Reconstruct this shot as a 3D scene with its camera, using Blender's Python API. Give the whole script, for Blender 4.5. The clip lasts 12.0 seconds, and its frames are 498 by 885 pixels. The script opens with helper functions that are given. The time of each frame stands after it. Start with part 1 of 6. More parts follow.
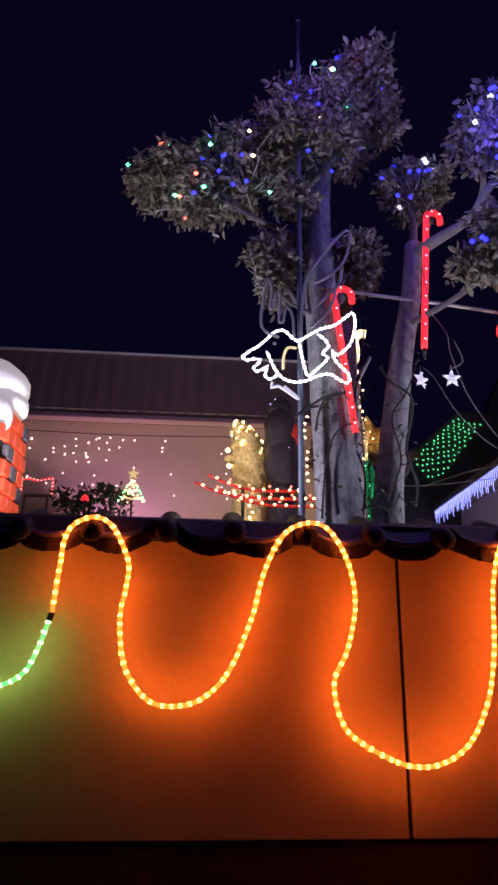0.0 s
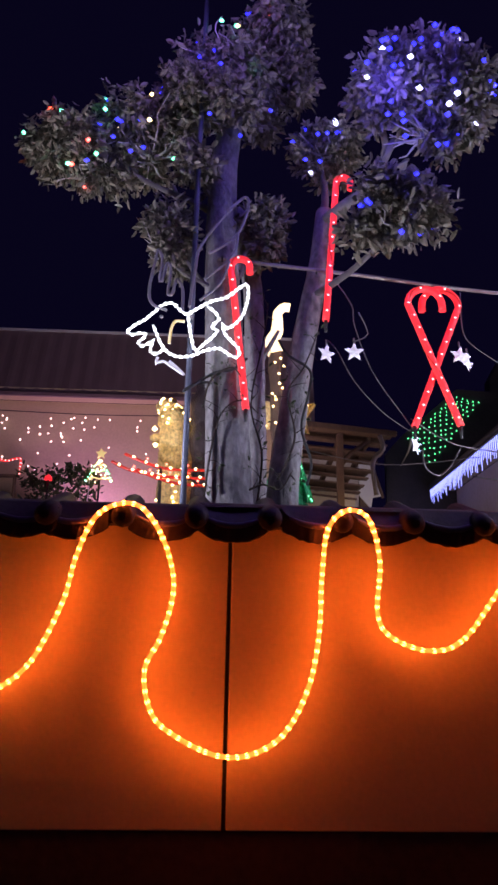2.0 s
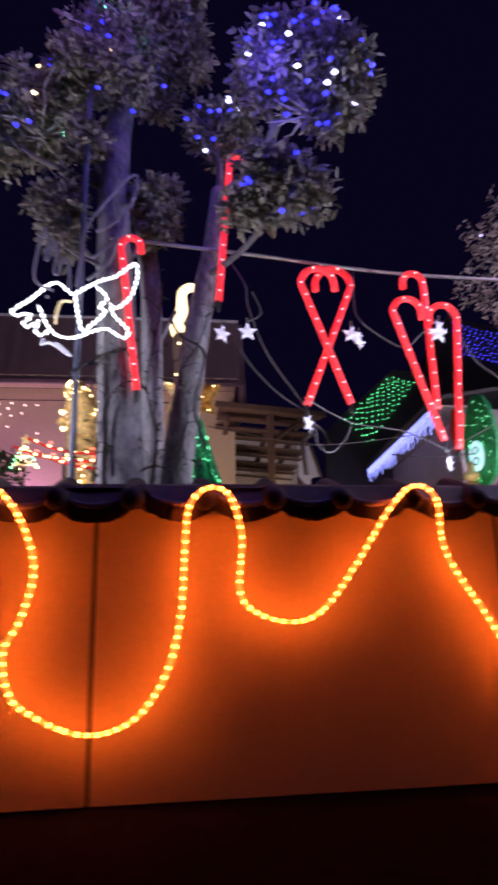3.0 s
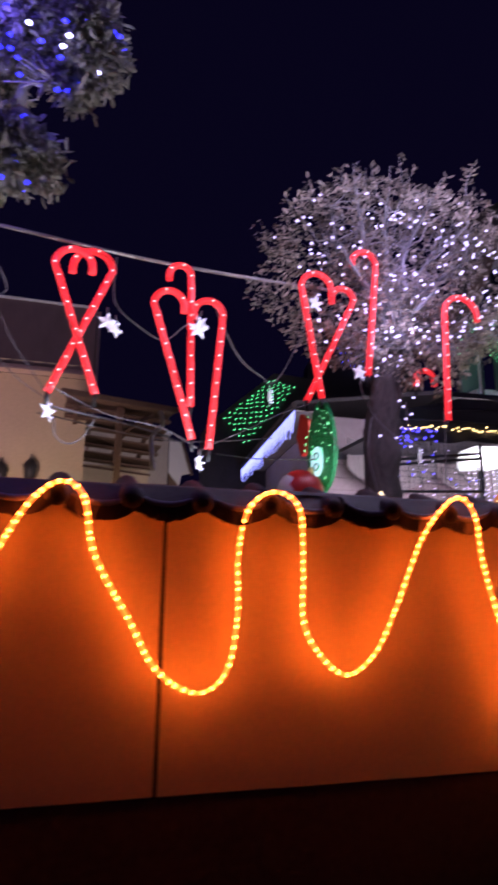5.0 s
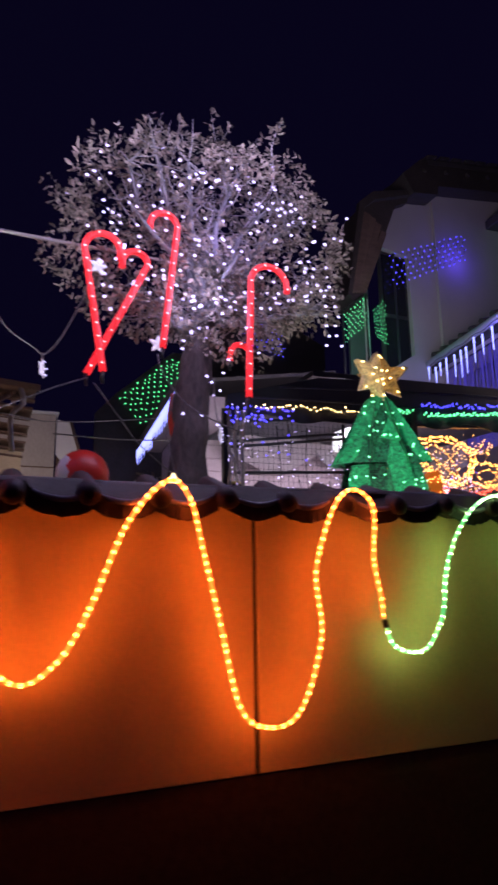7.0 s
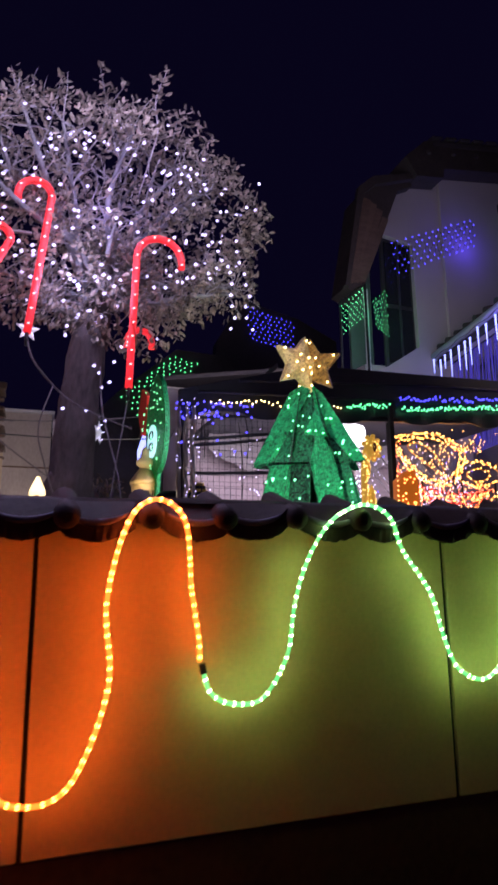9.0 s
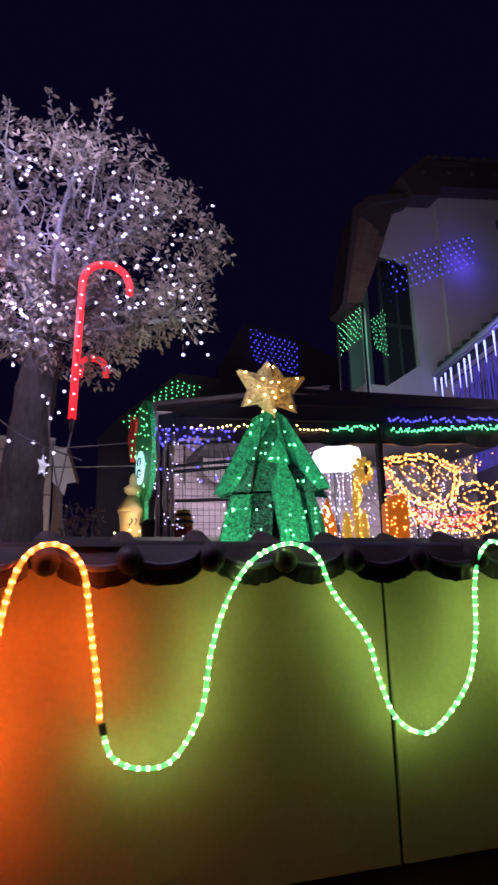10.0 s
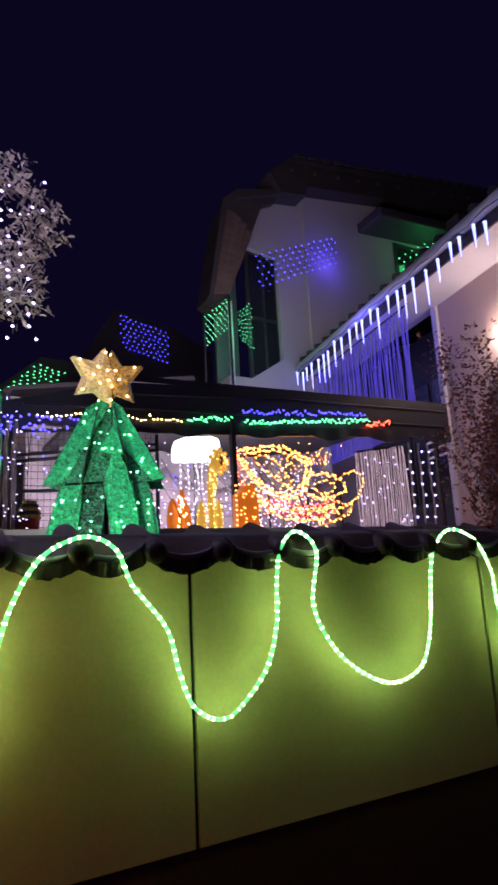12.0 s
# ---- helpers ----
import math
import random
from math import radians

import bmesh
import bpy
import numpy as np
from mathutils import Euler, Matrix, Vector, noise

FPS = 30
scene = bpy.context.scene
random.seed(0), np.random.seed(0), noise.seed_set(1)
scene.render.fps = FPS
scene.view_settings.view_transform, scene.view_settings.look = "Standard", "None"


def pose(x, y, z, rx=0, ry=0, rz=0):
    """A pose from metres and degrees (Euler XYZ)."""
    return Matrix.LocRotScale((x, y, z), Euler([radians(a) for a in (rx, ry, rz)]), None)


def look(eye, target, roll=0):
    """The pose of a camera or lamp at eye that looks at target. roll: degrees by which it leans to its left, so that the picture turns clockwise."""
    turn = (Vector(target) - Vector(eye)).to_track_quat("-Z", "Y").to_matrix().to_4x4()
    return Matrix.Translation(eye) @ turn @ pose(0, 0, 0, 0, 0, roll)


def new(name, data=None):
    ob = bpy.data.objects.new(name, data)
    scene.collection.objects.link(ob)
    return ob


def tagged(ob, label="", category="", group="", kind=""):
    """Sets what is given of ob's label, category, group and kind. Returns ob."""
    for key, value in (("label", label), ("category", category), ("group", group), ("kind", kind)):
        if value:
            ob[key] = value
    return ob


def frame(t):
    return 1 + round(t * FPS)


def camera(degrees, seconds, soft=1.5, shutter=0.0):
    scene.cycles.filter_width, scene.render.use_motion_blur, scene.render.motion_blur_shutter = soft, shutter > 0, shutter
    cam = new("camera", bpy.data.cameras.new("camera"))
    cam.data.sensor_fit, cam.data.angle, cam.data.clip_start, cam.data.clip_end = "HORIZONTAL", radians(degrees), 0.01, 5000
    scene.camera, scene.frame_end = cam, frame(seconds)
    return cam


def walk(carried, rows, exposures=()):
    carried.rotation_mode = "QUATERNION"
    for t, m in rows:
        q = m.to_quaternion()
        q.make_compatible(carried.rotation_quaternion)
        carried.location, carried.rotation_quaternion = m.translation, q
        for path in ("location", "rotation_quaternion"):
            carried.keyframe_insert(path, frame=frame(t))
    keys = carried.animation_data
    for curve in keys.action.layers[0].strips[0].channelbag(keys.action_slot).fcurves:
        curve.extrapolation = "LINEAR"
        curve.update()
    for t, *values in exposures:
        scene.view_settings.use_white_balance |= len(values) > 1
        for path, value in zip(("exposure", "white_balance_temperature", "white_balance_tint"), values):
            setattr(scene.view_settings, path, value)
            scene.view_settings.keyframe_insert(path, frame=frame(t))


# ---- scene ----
cam = camera(43.6, 12.0, soft=2.6, shutter=0.5)
PATH = [
    (0, (-0.123, -0.003, 1.567), (0.013, 1.904, 2.153), 0.9),
    (0.5, (0.005, 0.043, 1.573), (0.097, 1.944, 2.186), 2.6),
    (1, (0.111, 0.085, 1.587), (0.179, 1.986, 2.206), 2.2),
    (1.5, (0.295, 0.082, 1.579), (0.405, 1.992, 2.162), 1.0),
    (2, (0.434, 0.055, 1.593), (0.513, 1.984, 2.116), 1.1),
    (2.5, (0.552, 0.018, 1.576), (0.647, 1.954, 2.069), -0.9),
    (3, (0.681, 0.032, 1.578), (0.916, 1.961, 2.049), -1.2),
    (3.2, (0.755, 0.065, 1.584), (1.097, 1.976, 2.063), 0.3),
    (4.8, (1.329, -0.004, 1.597), (1.773, 1.897, 2.029), 0.4),
    (5, (1.399, 0.02, 1.59), (1.923, 1.894, 2.052), 0.6),
    (5.5, (1.557, 0.086, 1.625), (2.185, 1.911, 2.148), 0.8),
    (6, (1.726, 0.093, 1.609), (2.355, 1.921, 2.12), -0.8),
    (6.5, (1.918, 0.043, 1.629), (2.538, 1.891, 2.075), 1.0),
    (7, (2.099, 0.04, 1.627), (2.847, 1.851, 2.032), -0.8),
    (7.2, (2.192, 0.074, 1.619), (2.98, 1.865, 2.034), 0.3),
    (8.8, (2.778, 0.164, 1.692), (3.42, 2.022, 2.061), -1.2),
    (9, (2.845, 0.184, 1.698), (3.491, 2.034, 2.1), -0.6),
    (9.5, (2.983, 0.204, 1.735), (3.603, 2.046, 2.205), -2.0),
    (10, (3.134, 0.204, 1.754), (3.728, 2.055, 2.222), -1.4),
    (10.5, (3.257, 0.176, 1.761), (3.903, 2.015, 2.208), -1.2),
    (11, (3.293, 0.145, 1.756), (4.052, 1.941, 2.201), -2.3),
    (11.5, (3.308, 0.136, 1.755), (4.168, 1.886, 2.201), -3.0),
    (12, (3.319, 0.138, 1.755), (4.276, 1.843, 2.176), -3.0),
]
walk(cam, [(t, look(eye, target, roll)) for t, eye, target, roll in PATH],
     [(0, 0.0), (2.5, 0.1), (5, 0.1), (5.5, 0.04), (6, -0.08), (6.5, 0.05), (7, 0.05), (9, 0.03), (10, 0.10), (11.2, 0.12), (12, 0.45)])

# ---- night sky ----
world = bpy.data.worlds.new("night")
scene.world = world
world.use_nodes = True
world.node_tree.nodes["Background"].inputs[0].default_value = (0.24, 0.15, 1.05, 1)
world.node_tree.nodes["Background"].inputs[1].default_value = 0.0088


def lamp(name, kind, at, to, energy, colour, size=0.1, spread=80):
    data = bpy.data.lights.new(name, kind)
    data.energy, data.color = energy, colour
    if kind == "SPOT":
        data.spot_size, data.spot_blend, data.shadow_soft_size = radians(spread), 0.6, size
    elif kind == "AREA":
        data.size = size
    else:
        data.shadow_soft_size = size
    ob = new(name, data)
    ob.matrix_world = look(at, to)
    return ob


# garden floodlights behind the wall; unseen lamps before and inside the crowns stand for the strings' glow
lamp("tree_uplight", "SPOT", (-0.80, 2.12, 1.66), (0.35, 2.7, 3.9), 130, (0.78, 0.76, 1.0), 0.08, 120)
lamp("tree_uplight", "SPOT", (1.95, 2.2, 1.66), (1.0, 2.7, 3.6), 85, (0.76, 0.78, 1.0), 0.08, 110)
lamp("crown_glow", "POINT", (1.20, 1.88, 3.95), (1.2, 3, 4), 8, (0.24, 0.15, 1.0), 0.2)
lamp("crown_glow", "POINT", (0.98, 1.9, 3.50), (1.2, 3, 4), 8, (0.12, 0.08, 1.0), 0.1)
lamp("crown_glow", "POINT", (0.25, 2.05, 4.25), (0.3, 2.6, 4.2), 13, (0.34, 0.20, 1.0), 0.2)
lamp("ball_tree_glow", "POINT", (3.0, 2.0, 3.65), (3, 3, 3), 26, (0.64, 0.57, 1.0), 0.15)
lamp("ball_tree_glow", "POINT", (2.4, 2.05, 3.4), (3, 3, 3), 13, (0.64, 0.57, 1.0), 0.15)
lamp("ball_tree_glow", "POINT", (3.65, 2.05, 3.4), (3, 3, 3), 13, (0.64, 0.57, 1.0), 0.15)
lamp("ball_tree_glow", "POINT", (3.08, 2.80, 3.30), (3, 3, 3), 5, (0.50, 0.38, 1.0), 0.2)
lamp("ball_tree_uplight", "SPOT", (3.3, 2.3, 1.7), (3.05, 3.0, 3.5), 2.5, (0.85, 0.82, 1.0), 0.08, 110)
lamp("house_floodlight", "SPOT", (-1.2, 7.2, 2.5), (-0.9, 7.9, 3.9), 44, (0.82, 0.34, 0.95), 0.1, 130)
lamp("house_floodlight", "SPOT", (0.7, 6.7, 2.4), (0.7, 7.9, 3.7), 24, (1.0, 0.68, 0.62), 0.1, 130)
lamp("awning_floodlight", "SPOT", (-0.3, 4.6, 2.1), (-0.4, 7.6, 4.7), 85, (0.90, 0.62, 0.74), 0.1, 100)
# unseen fill lamps, added to brighten the carport and the shed behind it
lamp("carport_light", "POINT", (1.9, 7.0, 2.75), (2, 8, 3), 1.7, (1.0, 0.72, 0.38), 0.1)
lamp("yard_light", "POINT", (2.5, 10.6, 2.7), (2.8, 12, 3.5), 26, (0.95, 0.80, 0.80), 0.1)
# patio fills: unseen area lamps added to brighten the back of the patio
lamp("patio_light", "AREA", (6.3, 5.9, 3.22), (6.6, 8.0, 2.9), 105, (0.92, 0.80, 1.0), 1.6)
lamp("figure_glow", "POINT", (-0.05, 3.38, 2.62), (0, 4, 2.5), 1.6, (1.0, 0.74, 0.32), 0.08)
lamp("patio_light", "AREA", (4.75, 5.9, 3.1), (4.7, 8.0, 2.8), 30, (0.92, 0.84, 1.0), 1.0)
# unseen spot added to brighten the walls of the two-storey house
lamp("house_wash", "SPOT", (6.6, 4.2, 4.3), (9.4, 8.5, 8.6), 75, (1.0, 0.80, 0.76), 0.2, 60)
lamp("trunk_glow", "POINT", (2.95, 2.68, 2.92), (3, 3, 3), 4.5, (0.55, 0.52, 1.0), 0.08)
lamp("icicle_glow", "POINT", (8.35, 6.3, 4.75), (9, 6, 5), 19, (0.14, 0.10, 1.0), 0.25)
# unseen fill, added to brighten the wing's pink wall and the shrub
lamp("porch_light", "POINT", (8.9, 4.3, 4.2), (9, 5, 4), 34, (1.0, 0.78, 0.74), 0.12)


# ---- materials ----
def mat(name, colour, rough=0.6, metal=0.0, vary=0.18, grain=60.0, bump=0.15, stain=3.0, gloss=0.5, warp=(1, 1, 1)):
    m = bpy.data.materials.new(name)
    m.use_nodes = True
    nt = m.node_tree
    b = nt.nodes["Principled BSDF"]
    b.inputs["Roughness"].default_value, b.inputs["Metallic"].default_value = rough, metal
    b.inputs["Specular IOR Level"].default_value = gloss
    tc = nt.nodes.new("ShaderNodeTexCoord")
    mp = nt.nodes.new("ShaderNodeMapping")
    mp.inputs["Scale"].default_value = warp
    nt.links.new(tc.outputs["Object"], mp.inputs[0])
    fine, broad = nt.nodes.new("ShaderNodeTexNoise"), nt.nodes.new("ShaderNodeTexNoise")
    for n, s, d in ((fine, grain, 6), (broad, stain, 4)):
        n.inputs["Scale"].default_value, n.inputs["Detail"].default_value = s, d
        nt.links.new(mp.outputs[0], n.inputs["Vector"])
    info = nt.nodes.new("ShaderNodeObjectInfo")
    add = nt.nodes.new("ShaderNodeMath")
    add.operation = "ADD"
    nt.links.new(fine.outputs["Fac"], add.inputs[0])
    nt.links.new(broad.outputs["Fac"], add.inputs[1])
    add2 = nt.nodes.new("ShaderNodeMath")
    add2.operation, add2.inputs[1].default_value = "MULTIPLY_ADD", 0.3
    nt.links.new(info.outputs["Random"], add2.inputs[0])
    nt.links.new(add.outputs[0], add2.inputs[2])
    rng = nt.nodes.new("ShaderNodeMapRange")
    rng.inputs["From Min"].default_value, rng.inputs["From Max"].default_value = 0.6, 1.7
    rng.inputs["To Min"].default_value, rng.inputs["To Max"].default_value = 1 - vary, 1 + vary
    nt.links.new(add2.outputs[0], rng.inputs["Value"])
    mul = nt.nodes.new("ShaderNodeVectorMath")
    mul.operation, mul.inputs[0].default_value = "SCALE", colour[:3]
    nt.links.new(rng.outputs[0], mul.inputs["Scale"])
    nt.links.new(mul.outputs[0], b.inputs["Base Color"])
    bp = nt.nodes.new("ShaderNodeBump")
    bp.inputs["Strength"].default_value, bp.inputs["Distance"].default_value = bump, 0.01
    nt.links.new(fine.outputs["Fac"], bp.inputs["Height"])
    nt.links.new(bp.outputs[0], b.inputs["Normal"])
    return m


def glow(name, colour, strength, base=(0.6, 0.6, 0.6)):
    m = bpy.data.materials.new(name)
    m.use_nodes = True
    b = m.node_tree.nodes["Principled BSDF"]
    b.inputs["Base Color"].default_value = (*base, 1)
    b.inputs["Roughness"].default_value = 0.3
    b.inputs["Emission Color"].default_value = (*colour, 1)
    b.inputs["Emission Strength"].default_value = strength
    return m


def leafy(name, colour, vary=0.45):
    """Leaves that let some light through, each of its own tone."""
    m = mat(name, colour, 0.45, 0, 0.25, 80, 0.1, 8)
    nt = m.node_tree
    geo = nt.nodes.new("ShaderNodeNewGeometry")
    rng = nt.nodes.new("ShaderNodeMapRange")
    rng.inputs["To Min"].default_value, rng.inputs["To Max"].default_value = 1 - vary, 1 + vary
    nt.links.new(geo.outputs["Random Per Island"], rng.inputs["Value"])
    mul = nt.nodes.new("ShaderNodeVectorMath")
    mul.operation = "SCALE"
    b = nt.nodes["Principled BSDF"]
    src = b.inputs["Base Color"].links[0].from_socket
    nt.links.new(src, mul.inputs[0])
    nt.links.new(rng.outputs[0], mul.inputs["Scale"])
    nt.links.new(mul.outputs[0], b.inputs["Base Color"])
    b.inputs["Transmission Weight"].default_value = 0.0
    tr = nt.nodes.new("ShaderNodeBsdfTranslucent")
    nt.links.new(mul.outputs[0], tr.inputs[0])
    mix = nt.nodes.new("ShaderNodeMixShader")
    mix.inputs[0].default_value = 0.25
    out = nt.nodes["Material Output"]
    nt.links.new(b.outputs[0], mix.inputs[1])
    nt.links.new(tr.outputs[0], mix.inputs[2])
    nt.links.new(mix.outputs[0], out.inputs[0])
    return m


M_RENDER = mat("render_coat", (0.80, 0.60, 0.32), 0.75, 0, 0.12, 90, 0.10, 2.2)
M_JOINT = mat("joint_filler", (0.02, 0.017, 0.015), 0.9)
M_PLINTH = mat("plinth_paint", (0.10, 0.052, 0.036), 0.85, 0, 0.4, 40, 0.3)
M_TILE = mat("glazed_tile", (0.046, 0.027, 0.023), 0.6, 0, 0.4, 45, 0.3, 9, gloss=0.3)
# paler than the tile: the highlight on its rounded lip, given as colour
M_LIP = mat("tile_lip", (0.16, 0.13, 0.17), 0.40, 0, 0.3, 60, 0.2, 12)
M_GROUND = mat("asphalt", (0.05, 0.05, 0.05), 0.9, 0, 0.3, 80, 0.4)
# unseen paving, its warm colour picked to bounce orange light and little blue
M_PAVE = mat("pavement_bounce", (0.34, 0.15, 0.05), 0.9, 0, 0.2, 60, 0.3)
M_EARTH = mat("garden_soil", (0.05, 0.035, 0.025), 0.95, 0, 0.4, 30, 0.5)
M_SLAB = mat("patio_slab", (0.25, 0.23, 0.21), 0.7, 0, 0.2, 40, 0.2)
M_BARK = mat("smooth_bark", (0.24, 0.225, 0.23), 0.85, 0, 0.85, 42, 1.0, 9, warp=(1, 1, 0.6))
# bark copy with shade put into its colour, for limbs near the crown lamps
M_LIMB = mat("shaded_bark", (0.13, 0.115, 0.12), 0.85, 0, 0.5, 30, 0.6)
M_BARKD = mat("rough_bark", (0.075, 0.058, 0.055), 0.9, 0, 0.8, 55, 1.0, 12, warp=(1, 1, 0.35))
M_VINE = mat("dark_creeper", (0.035, 0.025, 0.02), 0.9, 0, 0.4)
M_TWIG = mat("twig_bark", (0.42, 0.38, 0.38), 0.85, 0, 0.3, 40, 0.3)
M_LEAF = leafy("broad_leaf", (0.22, 0.20, 0.15), 0.6)
M_LEAFB = leafy("dry_leaf", (0.34, 0.28, 0.22), 0.7)
M_SHRUB = leafy("bronze_leaf", (0.26, 0.10, 0.06))
M_HEDGE = leafy("hedge_leaf", (0.05, 0.07, 0.03))
M_PIPE = mat("galvanised_pipe", (0.30, 0.26, 0.25), 0.4, 0.6, 0.2, 50, 0.1)
M_POLE = mat("painted_pole", (0.10, 0.11, 0.16), 0.5, 0.2, 0.2)
M_WIRE = mat("pale_cable", (0.15, 0.13, 0.135), 0.5, 0, 0.1)
M_WIRED = mat("dark_cable", (0.03, 0.03, 0.03), 0.6)
M_AWN = mat("awning_steel", (0.20, 0.13, 0.145), 0.5, 0, 0.22, 9, 0.1, 1.3, warp=(1, 1, 0.12))
M_CREAM = mat("cream_weatherboard", (0.62, 0.50, 0.32), 0.8, 0, 0.16, 40, 0.15, 1.2)
M_BEIGE = mat("beige_render", (0.50, 0.40, 0.26), 0.8, 0, 0.15, 30, 0.2)
M_SHED = mat("shed_sheet", (0.42, 0.36, 0.33), 0.8, 0, 0.25, 25, 0.2, 2.5, warp=(1, 1, 0.5))
M_TIMBER = mat("aged_timber", (0.14, 0.085, 0.06), 0.8, 0, 0.35, 30, 0.4, 3, warp=(6, 1, 1))
M_HOUSE = mat("pale_stucco", (0.46, 0.42, 0.42), 0.85, 0, 0.15, 50, 0.2, 1.5)
M_PINK = mat("pink_stucco", (0.60, 0.44, 0.36), 0.85, 0, 0.12, 50, 0.2, 1.5)
M_ROOF = mat("dark_roof_tile", (0.055, 0.045, 0.05), 0.6, 0, 0.35, 20, 0.3)
M_EAVE = mat("eave_timber", (0.055, 0.042, 0.042), 0.8, 0, 0.4, 20, 0.3)
M_FRAME = mat("dark_window_frame", (0.035, 0.035, 0.04), 0.5)
M_GLASS = mat("night_glass", (0.02, 0.02, 0.025), 0.08, 0, 0.05, 3, 0.0, gloss=0.8)
M_SLATE = mat("patio_roof_sheet", (0.03, 0.03, 0.042), 0.40, 0, 0.3, 12, 0.15, 2, warp=(1, 8, 1))
M_BLACK = mat("black_steel", (0.02, 0.02, 0.022), 0.45)
M_VAL = mat("valance_cloth", (0.55, 0.48, 0.50), 0.9, 0, 0.15, 30, 0.1)
M_BLIND = mat("mauve_boarding", (0.34, 0.27, 0.30), 0.8, 0, 0.2, 14, 0.15, 2)
M_GUTTER = mat("gutter_steel", (0.62, 0.62, 0.68), 0.4, 0.1, 0.15)
M_SOFFIT = mat("white_soffit", (0.70, 0.66, 0.68), 0.7, 0, 0.1)
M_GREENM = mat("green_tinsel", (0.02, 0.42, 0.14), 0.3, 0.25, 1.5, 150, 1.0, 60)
M_GREEND = mat("shaded_green_tinsel", (0.016, 0.17, 0.07), 0.3, 0.3, 2.2, 120, 1.0, 70)
M_GOLDM = mat("gold_tinsel", (0.84, 0.62, 0.26), 0.3, 0.25, 1.0, 170, 1.0, 60)
E_SNOWCAP = glow("lit_snow_fabric", (0.95, 0.80, 0.72), 0.36, (0.8, 0.8, 0.8))
M_DARKF = mat("dark_tinsel", (0.045, 0.03, 0.04), 0.4, 0.2, 0.6, 120, 0.9, 20)
M_RED = mat("red_plastic", (0.62, 0.035, 0.02), 0.35, 0, 0.15)
M_WHITE = mat("white_plastic", (0.75, 0.72, 0.70), 0.5, 0, 0.08, 30, 0.1)
M_BRICK = glow("lit_brick_fabric", (1.0, 0.10, 0.03), 0.42, (0.55, 0.07, 0.03))
M_BRICKG = mat("grey_brick", (0.12, 0.11, 0.10), 0.7, 0, 0.35, 20, 0.2)
M_CAP = mat("black_cap", (0.02, 0.02, 0.02), 0.5)
M_TUBEOFF = mat("clear_tube_unlit", (0.20, 0.18, 0.21), 0.3, 0, 0.1)
M_LANT = mat("lantern_cream", (0.75, 0.58, 0.30), 0.55, 0, 0.15)
M_YELP = mat("yellow_glaze", (0.65, 0.48, 0.06), 0.4, 0, 0.15)
M_HEDGEP = mat("dark_green_plastic", (0.03, 0.04, 0.035), 0.5, 0, 0.2)
M_FENCE = mat("fence_wire", (0.08, 0.08, 0.09), 0.5, 0.3)

E_OTUBE = glow("orange_rope_tube", (1.0, 0.185, 0.02), 2.5)
E_OBULB = glow("orange_rope_bulb", (1.0, 0.145, 0.018), 60.0)
E_GTUBE = glow("green_rope_tube", (0.06, 0.60, 0.18), 1.3)
E_GBULB = glow("green_rope_bulb", (0.52, 1.0, 0.28), 88.0)
E_CANE = glow("red_cane_tube", (1.0, 0.022, 0.035), 0.95, (0.6, 0.05, 0.05))
E_CBULB = glow("cane_bulb", (1.0, 0.45, 0.42), 3.0)
E_DOVE = glow("white_rope_tube", (0.80, 0.86, 1.0), 1.0)
E_DOVEB = glow("white_rope_bulb", (0.90, 0.93, 1.0), 5.0)
E_YEL = glow("yellow_rope_tube", (1.0, 0.70, 0.12), 0.6)
E_WARM = glow("warm_bulb", (1.0, 0.66, 0.26), 9.0)
E_WHITE = glow("cool_white_bulb", (0.56, 0.48, 1.0), 3.3)
E_PALE = glow("pale_warm_bulb", (1.0, 0.62, 0.62), 4.0)
E_BLUE = glow("blue_bulb", (0.02, 0.02, 1.0), 4.5, (0.05, 0.05, 0.4))
E_BLUEW = glow("pale_blue_bulb", (0.45, 0.45, 1.0), 12.0)
E_GREEN = glow("green_bulb", (0.10, 1.0, 0.40), 8.0)
E_NETG = glow("net_green_bulb", (0.13, 1.0, 0.36), 2.6)
E_TREEB = glow("tree_green_bulb", (0.16, 1.0, 0.42), 4.2)
E_SLE = glow("amber_rope_bulb", (1.0, 0.38, 0.08), 7.5)
E_NETB = glow("net_blue_bulb", (0.07, 0.055, 1.0), 4.0, (0.05, 0.05, 0.4))
E_REDB = glow("red_bulb", (1.0, 0.07, 0.03), 6.0)
E_STAR = glow("star_acrylic", (0.86, 0.82, 0.95), 0.30, (0.8, 0.8, 0.85))
E_ICE = glow("icicle_tube", (0.27, 0.30, 1.0), 2.6)
E_CURT = glow("curtain_strand", (0.12, 0.08, 0.9), 0.34, (0.06, 0.05, 0.12))
E_PINKC = glow("pink_strand", (0.9, 0.6, 0.75), 0.35)
E_SNOW = glow("lit_fabric", (0.90, 0.92, 1.0), 0.80)
E_ORANGE = glow("lit_orange_fabric", (1.0, 0.24, 0.02), 0.30, (0.5, 0.15, 0.03))
E_FLAME = glow("lit_torch", (1.0, 0.72, 0.36), 2.2)
E_YFIG = glow("lit_yellow_fabric", (1.0, 0.55, 0.08), 0.34, (0.5, 0.35, 0.08))
E_YBULB = glow("yellow_bulb", (1.0, 0.66, 0.16), 3.4)
M_BRONZE = mat("bronze_tinsel", (0.36, 0.20, 0.04), 0.3, 0.35, 1.8, 150, 1.0, 50)
# bay side kept dark and green: the net's light is put into its colour
M_BAY = mat("bay_green_light", (0.10, 0.14, 0.12), 0.5, 0, 0.2)
